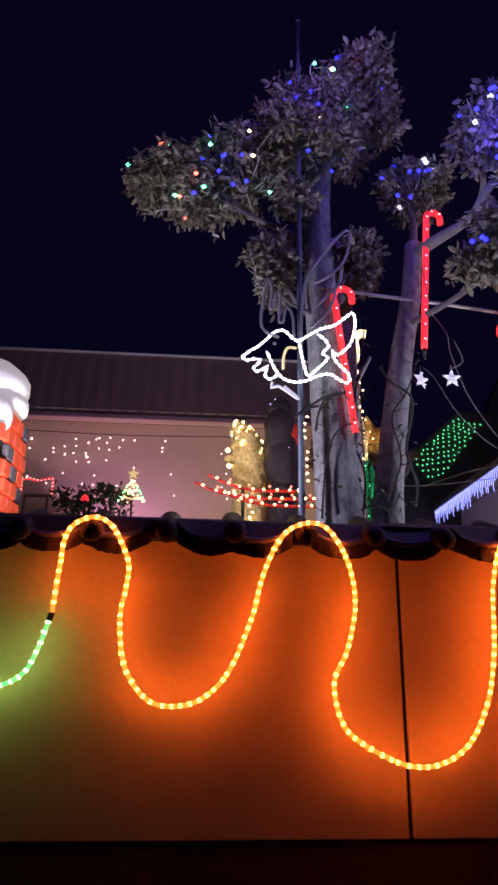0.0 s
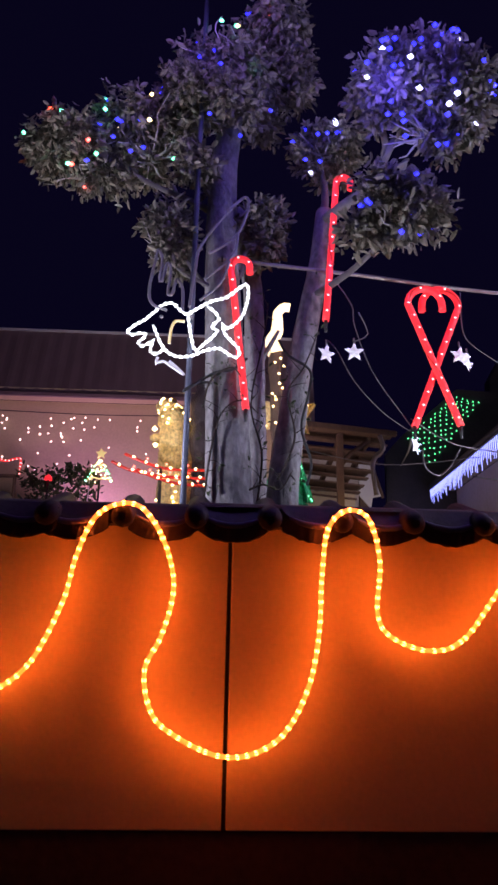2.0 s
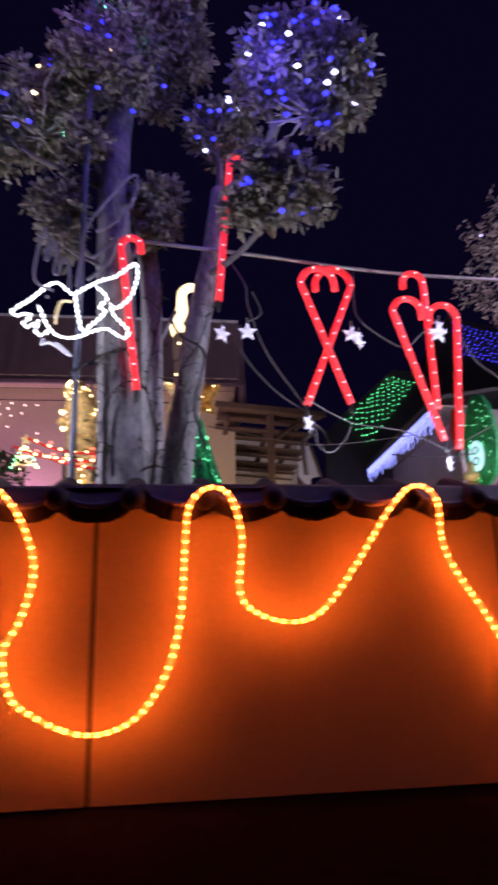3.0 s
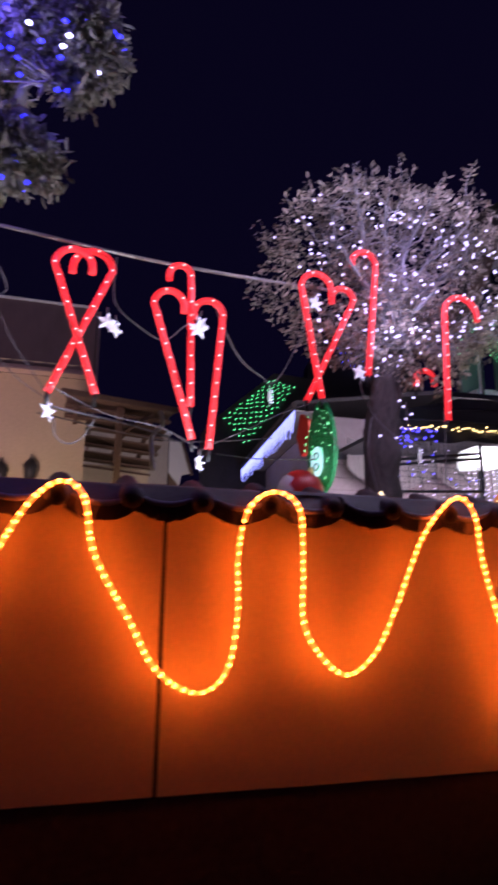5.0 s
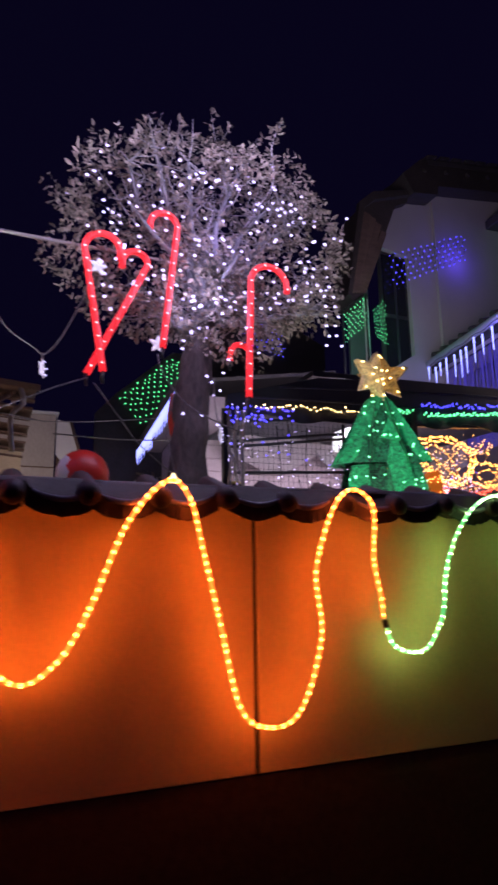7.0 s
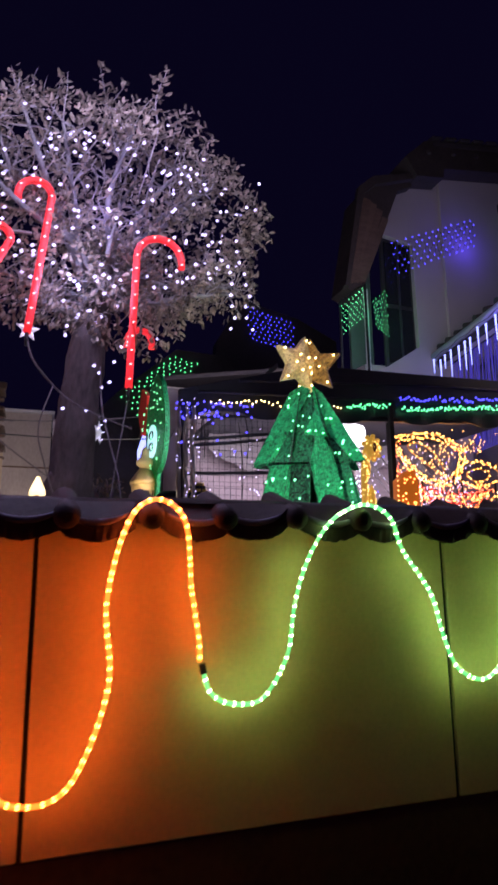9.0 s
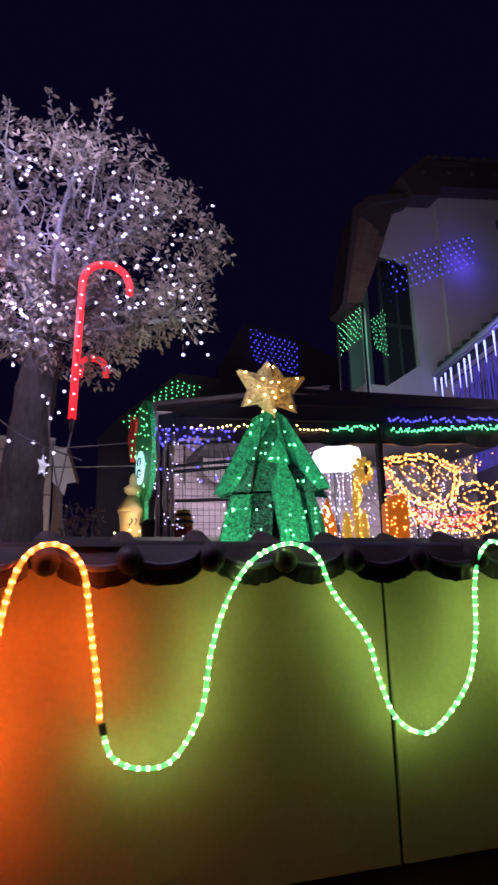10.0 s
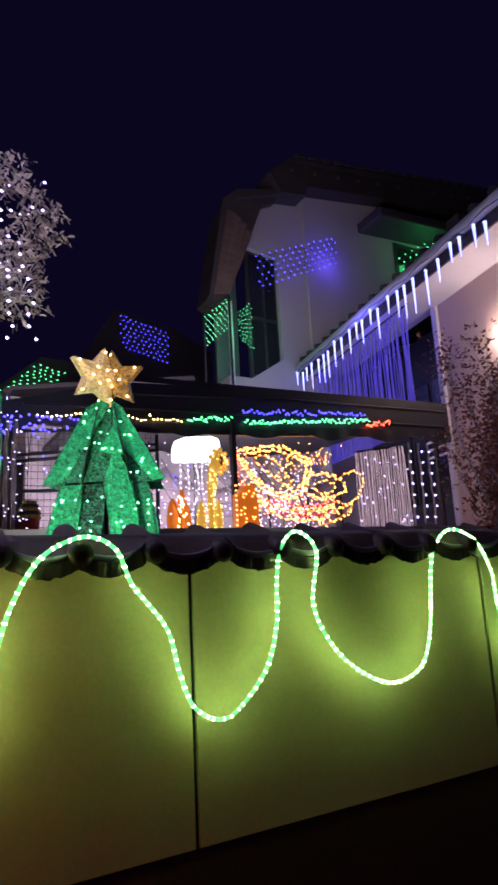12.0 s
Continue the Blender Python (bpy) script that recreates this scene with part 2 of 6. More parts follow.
M_RAFTER = mat("brown_eave_board", (0.15, 0.095, 0.075), 0.8, 0, 0.4, 20, 0.3, 3, warp=(1, 1, 4))
E_FACE = glow("lit_face", (0.45, 0.85, 1.0), 0.9)


# ---- building helpers ----
def thing(name, label, category, at=(0, 0, 0), rz=0, group="", kind=""):
    ob = new(name)
    ob.empty_display_size = 0.1
    ob.matrix_basis = pose(*at, 0, 0, rz)
    return tagged(ob, label, category, group, kind)


def part(name, bm, material, parent=None, label="", smooth=False, kind=""):
    me = bpy.data.meshes.new(name)
    if smooth:
        for f in bm.faces:
            f.smooth = True
    bm.to_mesh(me)
    bm.free()
    for m in (material if isinstance(material, (list, tuple)) else (material,)):
        me.materials.append(m)
    ob = new(name, me)
    ob.parent = parent
    return tagged(ob, label, kind=kind)


def raw(name, verts, faces, material, parent=None, label="", kind="", smooth=False):
    me = bpy.data.meshes.new(name)
    me.from_pydata(verts, [], faces)
    if smooth:
        me.polygons.foreach_set("use_smooth", [True] * len(me.polygons))
    me.materials.append(material)
    ob = new(name, me)
    ob.parent = parent
    return tagged(ob, label, kind=kind)


def share(name, me, parent, m, label=""):
    ob = new(name, me)
    ob.parent = parent
    ob.matrix_basis = m
    return tagged(ob, label)


def box(bm, lo, hi, bevel=0.0, m=None):
    c = [(a + b) / 2 for a, b in zip(lo, hi)]
    s = [abs(b - a) for a, b in zip(lo, hi)]
    r = bmesh.ops.create_cube(bm, size=1, matrix=(m or Matrix()) @ Matrix.Translation(c) @ Matrix.Diagonal((*s, 1)))
    if bevel:
        ed = list({e for v in r["verts"] for e in v.link_edges})
        bmesh.ops.bevel(bm, geom=ed, offset=bevel, segments=1, affect="EDGES")
    return bm


def prism(bm, outline, depth, m=None, mi=0):
    """A flat outline in x and z, thick along y."""
    m = m or Matrix()
    a = [bm.verts.new(m @ Vector((x, -depth / 2, z))) for x, z in outline]
    b = [bm.verts.new(m @ Vector((x, depth / 2, z))) for x, z in outline]
    n = len(outline)
    fs = [bm.faces.new(a), bm.faces.new(b[::-1])]
    for i in range(n):
        fs.append(bm.faces.new((a[i], b[i], b[(i + 1) % n], a[(i + 1) % n])))
    for f in fs:
        f.material_index = mi
    return bm


def spline(pts, step=0.01, closed=False):
    """Points of a smooth line through pts, about a step apart."""
    p = [Vector(q) for q in pts]
    n = len(p)
    out = []
    for i in range(n if closed else n - 1):
        if closed:
            a, b, c, d = p[i - 1], p[i], p[(i + 1) % n], p[(i + 2) % n]
        else:
            a, b, c, d = p[max(i - 1, 0)], p[i], p[i + 1], p[min(i + 2, n - 1)]
        k = max(1, int((c - b).length / step))
        for j in range(k):
            t = j / k
            out.append(0.5 * (2 * b + (c - a) * t + (2 * a - 5 * b + 4 * c - d) * t * t + (3 * b - a - 3 * c + d) * t ** 3))
    if not closed:
        out.append(p[-1])
    return out


def tube(bm, pts, r0, r1=None, n=8, closed=False, mi=0, wob=0.0):
    """A round bar along pts, its radius running from r0 to r1."""
    r1 = r0 if r1 is None else r1
    pts = [Vector(p) for p in pts]
    k = len(pts)
    rings, side = [], None
    for i, p in enumerate(pts):
        a, b = (pts[i - 1], pts[(i + 1) % k]) if closed else (pts[max(i - 1, 0)], pts[min(i + 1, k - 1)])
        d = (b - a).normalized() if (b - a).length > 1e-9 else Vector((0, 0, 1))
        if side is None:
            side = d.orthogonal().normalized()
        side = (side - d * side.dot(d)).normalized()
        up = d.cross(side)
        r = r0 + (r1 - r0) * i / max(k - 1, 1)
        rings.append([bm.verts.new(p + (side * math.cos(2 * math.pi * j / n) + up * math.sin(2 * math.pi * j / n))
                                   * r * (1 + wob * noise.noise(p * 9 + Vector((j * 3.1, 0, 0))))) for j in range(n)])
    for i in range(k if closed else k - 1):
        u, v = rings[i], rings[(i + 1) % k]
        for j in range(n):
            f = bm.faces.new((u[j], u[(j + 1) % n], v[(j + 1) % n], v[j]))
            f.smooth, f.material_index = True, mi
    if not closed:
        for ring in (rings[0][::-1], rings[-1]):
            f = bm.faces.new(ring)
            f.material_index = mi
    return bm


def lathe(bm, profile, n=16, at=(0, 0, 0), mi=0):
    rings = []
    for r, z in profile:
        rings.append([bm.verts.new((at[0] + max(r, 1e-4) * math.cos(2 * math.pi * j / n), at[1] + max(r, 1e-4) * math.sin(2 * math.pi * j / n), at[2] + z)) for j in range(n)])
    for u, v in zip(rings, rings[1:]):
        for j in range(n):
            f = bm.faces.new((u[j], u[(j + 1) % n], v[(j + 1) % n], v[j]))
            f.smooth, f.material_index = True, mi
    for ring in (rings[0][::-1], rings[-1]):
        bm.faces.new(ring).material_index = mi
    return bm


def ball(bm, c, r, squash=(1, 1, 1), sub=2, mi=0, rough=0.0):
    g = bmesh.ops.create_icosphere(bm, subdivisions=sub, radius=1)
    for v in g["verts"]:
        k = 1 + rough * noise.noise(v.co * 2.3 + Vector(c) * 5)
        v.co = Vector(c) + Vector([v.co[i] * r * squash[i] * k for i in range(3)])
    for f in {f for v in g["verts"] for f in v.link_faces}:
        f.smooth, f.material_index = True, mi
    return bm


def bulbs(name, pts, r, material, parent, label="", stretch=1.0):
    """Many small lamps in one part."""
    vs, fs = [], []
    for p in pts:
        k, (x, y, z) = len(vs), p
        vs += [(x + r, y, z), (x, y + r, z), (x - r, y, z), (x, y - r, z), (x, y, z + r * stretch), (x, y, z - r * stretch)]
        fs += [(k + a, k + b, k + c) for a, b, c in ((0, 1, 4), (1, 2, 4), (2, 3, 4), (3, 0, 4), (1, 0, 5), (2, 1, 5), (3, 2, 5), (0, 3, 5))]
    return raw(name, vs, fs, material, parent, label, "stuff")


def leaves(spots, size, rnd, per=5, wide=0.36):
    """Rosettes of folded leaves: (place, outward) for each."""
    vs, fs = [], []
    for p, d in spots:
        d = d.normalized()
        a = d.orthogonal().normalized()
        b = d.cross(a)
        turn = rnd.uniform(0, 6.28)
        hang = size * 0.7
        for i in range(per):
            t = turn + i * 6.283 / per + rnd.uniform(-0.4, 0.4)
            out = (a * math.cos(t) + b * math.sin(t)) * rnd.uniform(0.6, 1.0) + d * rnd.uniform(0.1, 0.8)
            out = (out + Vector((0, 0, -0.25))).normalized()
            s = size * rnd.uniform(0.6, 1.25)
            w = out.cross(d)
            w = (w.normalized() if w.length > 1e-3 else a) * s * wide * 0.5
            up = out.cross(w).normalized() * s * 0.07
            o = Vector(p) + Vector((rnd.uniform(-hang, hang), rnd.uniform(-hang, hang), rnd.uniform(-hang, hang)))
            k = len(vs)
            vs += [o, o + out * s * 0.32 + w * 0.85 + up, o + out * s * 0.70 + w * 0.9 + up * 0.6, o + out * s * 0.93 + w * 0.35 - up,
                   o + out * s - up * 1.5, o + out * s * 0.93 - w * 0.35 - up, o + out * s * 0.70 - w * 0.9 + up * 0.6, o + out * s * 0.32 - w * 0.85 + up, o + out * s * 0.55 - up]
            fs += [(k + 8, k + i, k + (i + 1) % 8) for i in range(8)]
    return vs, fs


def in_blob(rnd, c, rad, shell=0.55):
    """A point in an uneven blob, and the way out of it."""
    while True:
        d = Vector((rnd.gauss(0, 1), rnd.gauss(0, 1), rnd.gauss(0, 1)))
        if d.length > 1e-3:
            break
    d.normalize()
    k = rnd.uniform(shell, 1.0) * (0.92 + 0.30 * noise.noise(d * 2.2 + Vector(c)))
    return Vector(c) + Vector((d.x * rad[0], d.y * rad[1], d.z * rad[2])) * k, d


# ---- ground ----
raw("ground", [(-300, -300, -0.03), (300, -300, -0.03), (300, 300, -0.03), (-300, 300, -0.03)], [(0, 1, 2, 3)], M_GROUND)
tagged(bpy.data.objects["ground"], "dark asphalt ground in the night", "ground", kind="structure")
tagged(part("pavement", box(bmesh.new(), (-14, -1.6, -0.2), (16, 1.83, 0.0), 0.01), M_PAVE), "unseen footpath before the garden wall, coloured to bounce warm light", "pavement", kind="structure")
tagged(part("garden_bed", box(bmesh.new(), (-14, 1.985, -0.2), (16, 3.5, 1.6)), M_EARTH), "raised garden bed of dark soil behind the wall", "garden bed", kind="structure")
tagged(part("terrace", box(bmesh.new(), (-14, 3.504, -0.2), (24, 26, 2.05)), M_SLAB), "raised concrete terrace in front of the houses", "terrace", kind="structure")

# ---- garden wall: backing, plinth, rendered panels ----
JOINT, PANEL = 0.46, 1.2
wall = tagged(part("wall_front", box(bmesh.new(), (-6, 1.862, -0.02), (9.5, 1.98, 1.80)), M_JOINT), "rendered cream garden wall with dark vertical joints and a tiled coping", "wall", kind="structure")
tagged(part("wall_plinth", box(bmesh.new(), (-6, 1.856, 0.0), (9.5, 1.8615, 1.046), 0.002), M_PLINTH), "dark painted plinth under the rendered panels", "plinth", kind="structure")


# ---- rope lights on the wall ----
def rope_line(pts):
    """The rope hangs clear of the wall, and leans out over the tile ends at its pegs."""
    return spline([(x, 1.775 - 0.012 * max(0.0, min(1.0, (x - 2.3) / 0.3, (3.6 - x) / 0.3)) - 0.055 * max(0.0, min(1.0, (z - 1.68) / 0.12)), z - 0.004 * (z > 1.84)) for x, z in pts], 0.008)


def rope_light(pts, tube_mat, bulb_mat, label, cap=None, bead=1.0):
    line = rope_line(pts)
    t = thing("rope_light", label, "rope light", line[0], group="rope lights on the wall")
    base = Vector(line[0])
    loc = [p - base for p in line]
    part("tube", tube(bmesh.new(), loc, 0.0057 if bead == 1.0 else 0.0052, n=8), tube_mat, t)
    run = 0.0
    vs, fs = [], []
    for a, b in zip(loc, loc[1:]):
        run += (b - a).length
        if run >= 0.0255:
            run -= 0.0255
            d = (b - a).normalized()
            s = d.cross(Vector((0, 1, 0))).normalized()
            u = d.cross(s)
            k = len(vs)
            for e, r in ((-0.0062, 0.0044), (-0.0036, 0.0060), (0.0036, 0.0060), (0.0062, 0.0044)):
                vs += [b + d * e * bead + (s * math.cos(q * 1.0472) + u * math.sin(q * 1.0472)) * r * (1.0 if bead == 1.0 else 0.9) for q in range(6)]
            for ring in range(3):
                for q in range(6):
                    i, j = k + ring * 6 + q, k + ring * 6 + (q + 1) % 6
                    fs.append((i, j, j + 6, i + 6))
    raw("bulb_string", vs, fs, bulb_mat, t, kind="stuff", smooth=True)
    for which in (cap or ()):
        p = loc[which]
        q = loc[which - 4 if which < 0 else which + 4]
        part("end_cap", tube(bmesh.new(), [p + (p - q) * 0.3, p + (q - p) * 0.5], 0.0085, n=8), M_CAP, t, "black rubber connector")
    return t


rope_light([(-1.05, 1.86), (-0.99, 1.70), (-0.88, 1.48), (-0.75, 1.40), (-0.63, 1.43), (-0.58, 1.46), (-0.55, 1.52), (-0.525, 1.605)],
           E_GTUBE, E_GBULB, "green lit rope light looped along the garden wall", (-1,), 0.5)
SWAGS = [(-0.522, 1.615), (-0.51, 1.73), (-0.49, 1.825), (-0.43, 1.87), (-0.37, 1.845), (-0.325, 1.75), (-0.33, 1.68), (-0.34, 1.60), (-0.32, 1.48), (-0.26, 1.40), (-0.19, 1.38), (-0.11, 1.40), (-0.04, 1.47), (0.02, 1.61), (0.05, 1.73), (0.10, 1.83)]
SWAGS += [(0.17, 1.87), (0.23, 1.85), (0.285, 1.76), (0.31, 1.65), (0.285, 1.53), (0.245, 1.44), (0.27, 1.335), (0.34, 1.28), (0.44, 1.24), (0.53, 1.245), (0.61, 1.295), (0.67, 1.40), (0.70, 1.53), (0.71, 1.70), (0.72, 1.81)]
SWAGS += [(0.77, 1.865), (0.83, 1.84), (0.865, 1.73), (0.86, 1.59), (0.90, 1.53), (1.00, 1.50), (1.09, 1.53), (1.19, 1.65), (1.28, 1.80)]
SWAGS += [(1.355, 1.87), (1.42, 1.83), (1.46, 1.68), (1.56, 1.51), (1.64, 1.38), (1.75, 1.32), (1.83, 1.37), (1.86, 1.51), (1.86, 1.70), (1.88, 1.82)]
SWAGS += [(1.955, 1.872), (2.03, 1.82), (2.06, 1.65), (2.065, 1.48), (2.175, 1.358), (2.275, 1.405), (2.35, 1.53), (2.44, 1.76)]
SWAGS += [(2.542, 1.88), (2.607, 1.829), (2.666, 1.68), (2.716, 1.481), (2.775, 1.253), (2.865, 1.193), (2.964, 1.233), (3.038, 1.431), (3.028, 1.63), (3.069, 1.819)]
SWAGS += [(3.138, 1.876), (3.207, 1.819), (3.237, 1.659), (3.257, 1.536), (3.26, 1.476)]
rope_light(SWAGS, E_OTUBE, E_OBULB, "orange lit rope light hung in deep loops on the garden wall")
GREENS = [(3.268, 1.462), (3.29, 1.40), (3.35, 1.37), (3.43, 1.38), (3.50, 1.48), (3.525, 1.61), (3.56, 1.73), (3.62, 1.83), (3.72, 1.878), (3.80, 1.84), (3.85, 1.75), (3.955, 1.63), (3.99, 1.51), (4.03, 1.42), (4.105, 1.38)]
GREENS += [(4.17, 1.405), (4.26, 1.50), (4.30, 1.62), (4.29, 1.75), (4.30, 1.845), (4.355, 1.885), (4.42, 1.82), (4.435, 1.66), (4.50, 1.53), (4.61, 1.44), (4.73, 1.40), (4.85, 1.44), (4.905, 1.56), (4.90, 1.77), (4.94, 1.86), (5.01, 1.885), (5.11, 1.84), (5.21, 1.73), (5.25, 1.60), (5.32, 1.48), (5.45, 1.42), (5.57, 1.50), (5.62, 1.70), (5.68, 1.86)]
rope_light(GREENS, E_GTUBE, E_GBULB, "green lit rope light hung in loops on the garden wall", (0,), 0.5)

# ---- trees behind the wall ----
def grow(bm, a, b, r0, r1, rnd, bend=0.06, n=7, twist=3):
    """A limb from a to b, bent a little; returns its line."""
    a, b = Vector(a), Vector(b)
    mid = [a + (b - a) * (i / twist) + Vector((rnd.uniform(-bend, bend), rnd.uniform(-bend, bend), rnd.uniform(-bend, bend) * 0.4)) * (b - a).length * (0 < i < twist) for i in range(twist + 1)]
    line = spline(mid, max(0.03, (b - a).length / 14))
    tube(bm, line, r0, r1, n, wob=0.12)
    return line


def lopped_tree(at, trunk, r0, clumps, limbs, seed, label, lights, per_clump=760, leaf=0.043):
    rnd = random.Random(seed)
    base = Vector(at)
    t = thing("tree", label, "tree", at, group="garden trees")
    bm = bmesh.new()
    line = spline([Vector(p) - base for p in trunk], 0.05)
    tube(bm, line, r0, r0 * 0.52, 16, wob=0.05)
    part("trunk", bm, M_BARK, t)
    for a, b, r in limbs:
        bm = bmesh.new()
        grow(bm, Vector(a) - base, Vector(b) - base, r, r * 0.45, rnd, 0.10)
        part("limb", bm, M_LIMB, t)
    bm, spots = bmesh.new(), []
    for c, rad, share_of in clumps:
        c = Vector(c) - base
        subs = []
        for i in range(11):
            o, d = in_blob(rnd, c, rad, 0.45)
            subs.append((c + (o - c) * 0.82, rnd.uniform(0.38, 0.62)))
        for i in range(int(26 * share_of)):
            p, d = in_blob(rnd, c, rad, 0.6)
            grow(bm, c + Vector((0, 0, -rad[2] * 0.5)) + (p - c) * 0.15, p, 0.006, 0.002, rnd, 0.2, 4)
        for i in range(int(per_clump * share_of)):
            o, ow = subs[i % len(subs)]
            p, d = in_blob(rnd, o, [q * ow for q in rad], 0.25)
            spots.append((p, d + Vector((rnd.gauss(0, 0.6), rnd.gauss(0, 0.6), rnd.gauss(-0.1, 0.5)))))
    part("twig_mass", bm, M_TWIG, t, kind="stuff")
    part_leaves = leaves(spots, leaf, rnd, 5, 0.50)
    raw("crown", *part_leaves, M_LEAF, t)
    for material, count, which, name in lights:
        pts = []
        for i in range(count):
            c, rad, _ = clumps[which[i % len(which)]]
            p, d = in_blob(rnd, Vector(c) - base, [q * 1.0 for q in rad], 0.88)
            if p.y + base.y > c[1] + 0.05:
                p.y = 2 * (c[1] - base.y) - p.y
            pts.append(p)
        bulbs(name, pts, 0.0125, material, t)
    return t


lopped_tree((0.46, 2.62, 1.6), [(0.47, 2.62, 1.55), (0.459, 2.62, 2.08), (0.431, 2.62, 2.585), (0.398, 2.62, 3.144), (0.39, 2.63, 3.60), (0.42, 2.64, 3.95)], 0.112,
            [((-0.28, 2.62, 3.70), (0.33, 0.27, 0.20), 1.3), ((0.03, 2.66, 3.84), (0.28, 0.28, 0.22), 1.0), ((0.44, 2.64, 4.24), (0.33, 0.30, 0.31), 2.1), ((0.62, 2.60, 4.42), (0.20, 0.24, 0.24), 0.8),
             ((0.38, 2.56, 3.97), (0.24, 0.20, 0.20), 0.9), ((0.20, 2.60, 4.10), (0.17, 0.16, 0.17), 0.45), ((0.75, 2.62, 4.24), (0.13, 0.17, 0.20), 0.45), ((0.27, 2.55, 3.60), (0.11, 0.11, 0.13), 0.25), ((0.14, 2.58, 3.22), (0.15, 0.15, 0.20), 0.55), ((0.60, 2.66, 3.33), (0.12, 0.14, 0.16), 0.45)],
            [((0.40, 2.62, 3.35), (-0.05, 2.62, 3.62), 0.020), ((-0.05, 2.62, 3.62), (-0.35, 2.62, 3.70), 0.012), ((0.41, 2.63, 3.9), (0.55, 2.62, 4.35), 0.03), ((0.41, 2.63, 3.9), (0.30, 2.68, 4.3), 0.028),
             ((0.42, 2.62, 2.95), (0.16, 2.58, 3.22), 0.016), ((0.41, 2.62, 3.0), (0.60, 2.66, 3.30), 0.016), ((0.40, 2.60, 2.98), (0.20, 2.52, 3.05), 0.012)],
            5, "lopped evergreen tree with a smooth grey trunk, strung with coloured bulbs",
            [(E_BLUE, 40, (0, 2, 3, 4, 1, 5), "blue_bulb_string"), (E_GREEN, 13, (0, 2, 1), "green_bulb_string"), (E_WARM, 6, (2, 1), "amber_bulb_string"), (E_REDB, 9, (0, 2), "red_bulb_string")])
lopped_tree((0.69, 2.67, 1.6), [(0.68, 2.67, 1.55), (0.69, 2.67, 2.08), (0.735, 2.67, 2.454), (0.79, 2.66, 2.833), (0.85, 2.65, 3.15), (0.885, 2.65, 3.46)], 0.080,
            [((1.217, 2.10, 3.606), (0.26, 0.22, 0.29), 2.3), ((1.049, 2.10, 3.701), (0.155, 0.17, 0.19), 0.8), ((0.87, 2.60, 3.76), (0.16, 0.16, 0.15), 0.7), ((1.075, 2.12, 3.10), (0.195, 0.155, 0.155), 1.1)],
            [((0.88, 2.65, 3.40), (1.06, 2.32, 3.42), 0.036), ((1.06, 2.32, 3.42), (1.20, 2.12, 3.62), 0.022), ((0.88, 2.65, 3.44), (0.86, 2.60, 3.76), 0.022), ((0.83, 2.62, 3.0), (1.06, 2.14, 3.06), 0.018), ((1.06, 2.32, 3.42), (1.05, 2.12, 3.70), 0.018)],
            8, "lopped evergreen tree with a leaning grey trunk and blue fairy lights",
            [(E_BLUE, 74, (0, 1, 2, 0, 3, 0), "blue_bulb_string"), (E_BLUEW, 16, (0, 1, 2, 0), "pale_bulb_string")])
rnd = random.Random(3)
stem = thing("tree", "slim grey trunk between the two lopped trees", "tree", (0.58, 2.84, 1.6), group="garden trees")
part("trunk", tube(bmesh.new(), spline([(0.0, 0, -0.05), (0.0, 0, 0.5), (-0.01, 0.0, 1.0), (-0.03, -0.05, 1.5), (-0.10, -0.12, 1.9)], 0.05), 0.06, 0.045, 12, wob=0.1), M_BARK, stem)
for a, b in (((-0.03, -0.05, 1.5), (-0.16, -0.1, 1.75)), ((-0.01, 0, 1.1), (0.10, -0.04, 1.30)), ((-0.06, -0.08, 1.7), (0.02, -0.16, 1.95))):
    part("limb", tube(bmesh.new(), spline([a, b], 0.05), 0.018, 0.008, 7), M_BARK, stem)
# dark cables tied round the trunks
for pts in ([(0.66, 2.58, 2.75), (0.70, 2.58, 2.68), (0.80, 2.60, 2.62), (0.79, 2.58, 2.50), (0.76, 2.58, 2.35), (0.80, 2.58, 2.20), (0.78, 2.57, 2.10)],
            [(0.36, 2.52, 2.52), (0.30, 2.50, 2.50), (0.26, 2.48, 2.46), (0.38, 2.52, 2.56), (0.46, 2.52, 2.58), (0.52, 2.54, 2.64)]):
    c = thing("cable", "dark cable tied round the tree trunks", "cable", pts[0], group="cables on the trunks")
    part("cord", tube(bmesh.new(), spline([Vector(p) - Vector(pts[0]) for p in pts], 0.02), 0.006, n=6), M_WIRED, c)


# thin dark creepers that climb the trunks
def creeper(pts, seed):
    rnd = random.Random(seed)
    base = Vector(pts[0])
    t = thing("creeper", "thin dark creeper climbing the grey trunks", "creeper", pts[0], group="creepers on the trunks")
    line = spline([Vector(p) - base for p in pts], 0.02)
    bm, spots = bmesh.new(), []
    tube(bm, line, 0.0055, 0.003, 5)
    for i in range(2, len(line), 2):
        b = line[i] + Vector((rnd.uniform(-0.07, 0.07), rnd.uniform(-0.05, 0.0), rnd.uniform(-0.04, 0.08)))
        tube(bm, [line[i], (line[i] + b) / 2 + Vector((rnd.uniform(-.012, .012), 0, rnd.uniform(-.012, .012))), b], 0.0026, 0.001, 4)
        if rnd.random() < 0.65:
            spots.append((b, b - line[i]))
    part("stem", bm, M_VINE, t)
    raw("foliage", *leaves(spots, 0.026, rnd, 3, 0.5), M_HEDGE, t)


creeper([(0.36, 2.50, 2.02), (0.38, 2.51, 2.22), (0.42, 2.50, 2.38), (0.50, 2.51, 2.44), (0.57, 2.55, 2.40)], 1)
creeper([(0.34, 2.50, 2.40), (0.37, 2.50, 2.52), (0.46, 2.50, 2.58), (0.52, 2.52, 2.50)], 2)
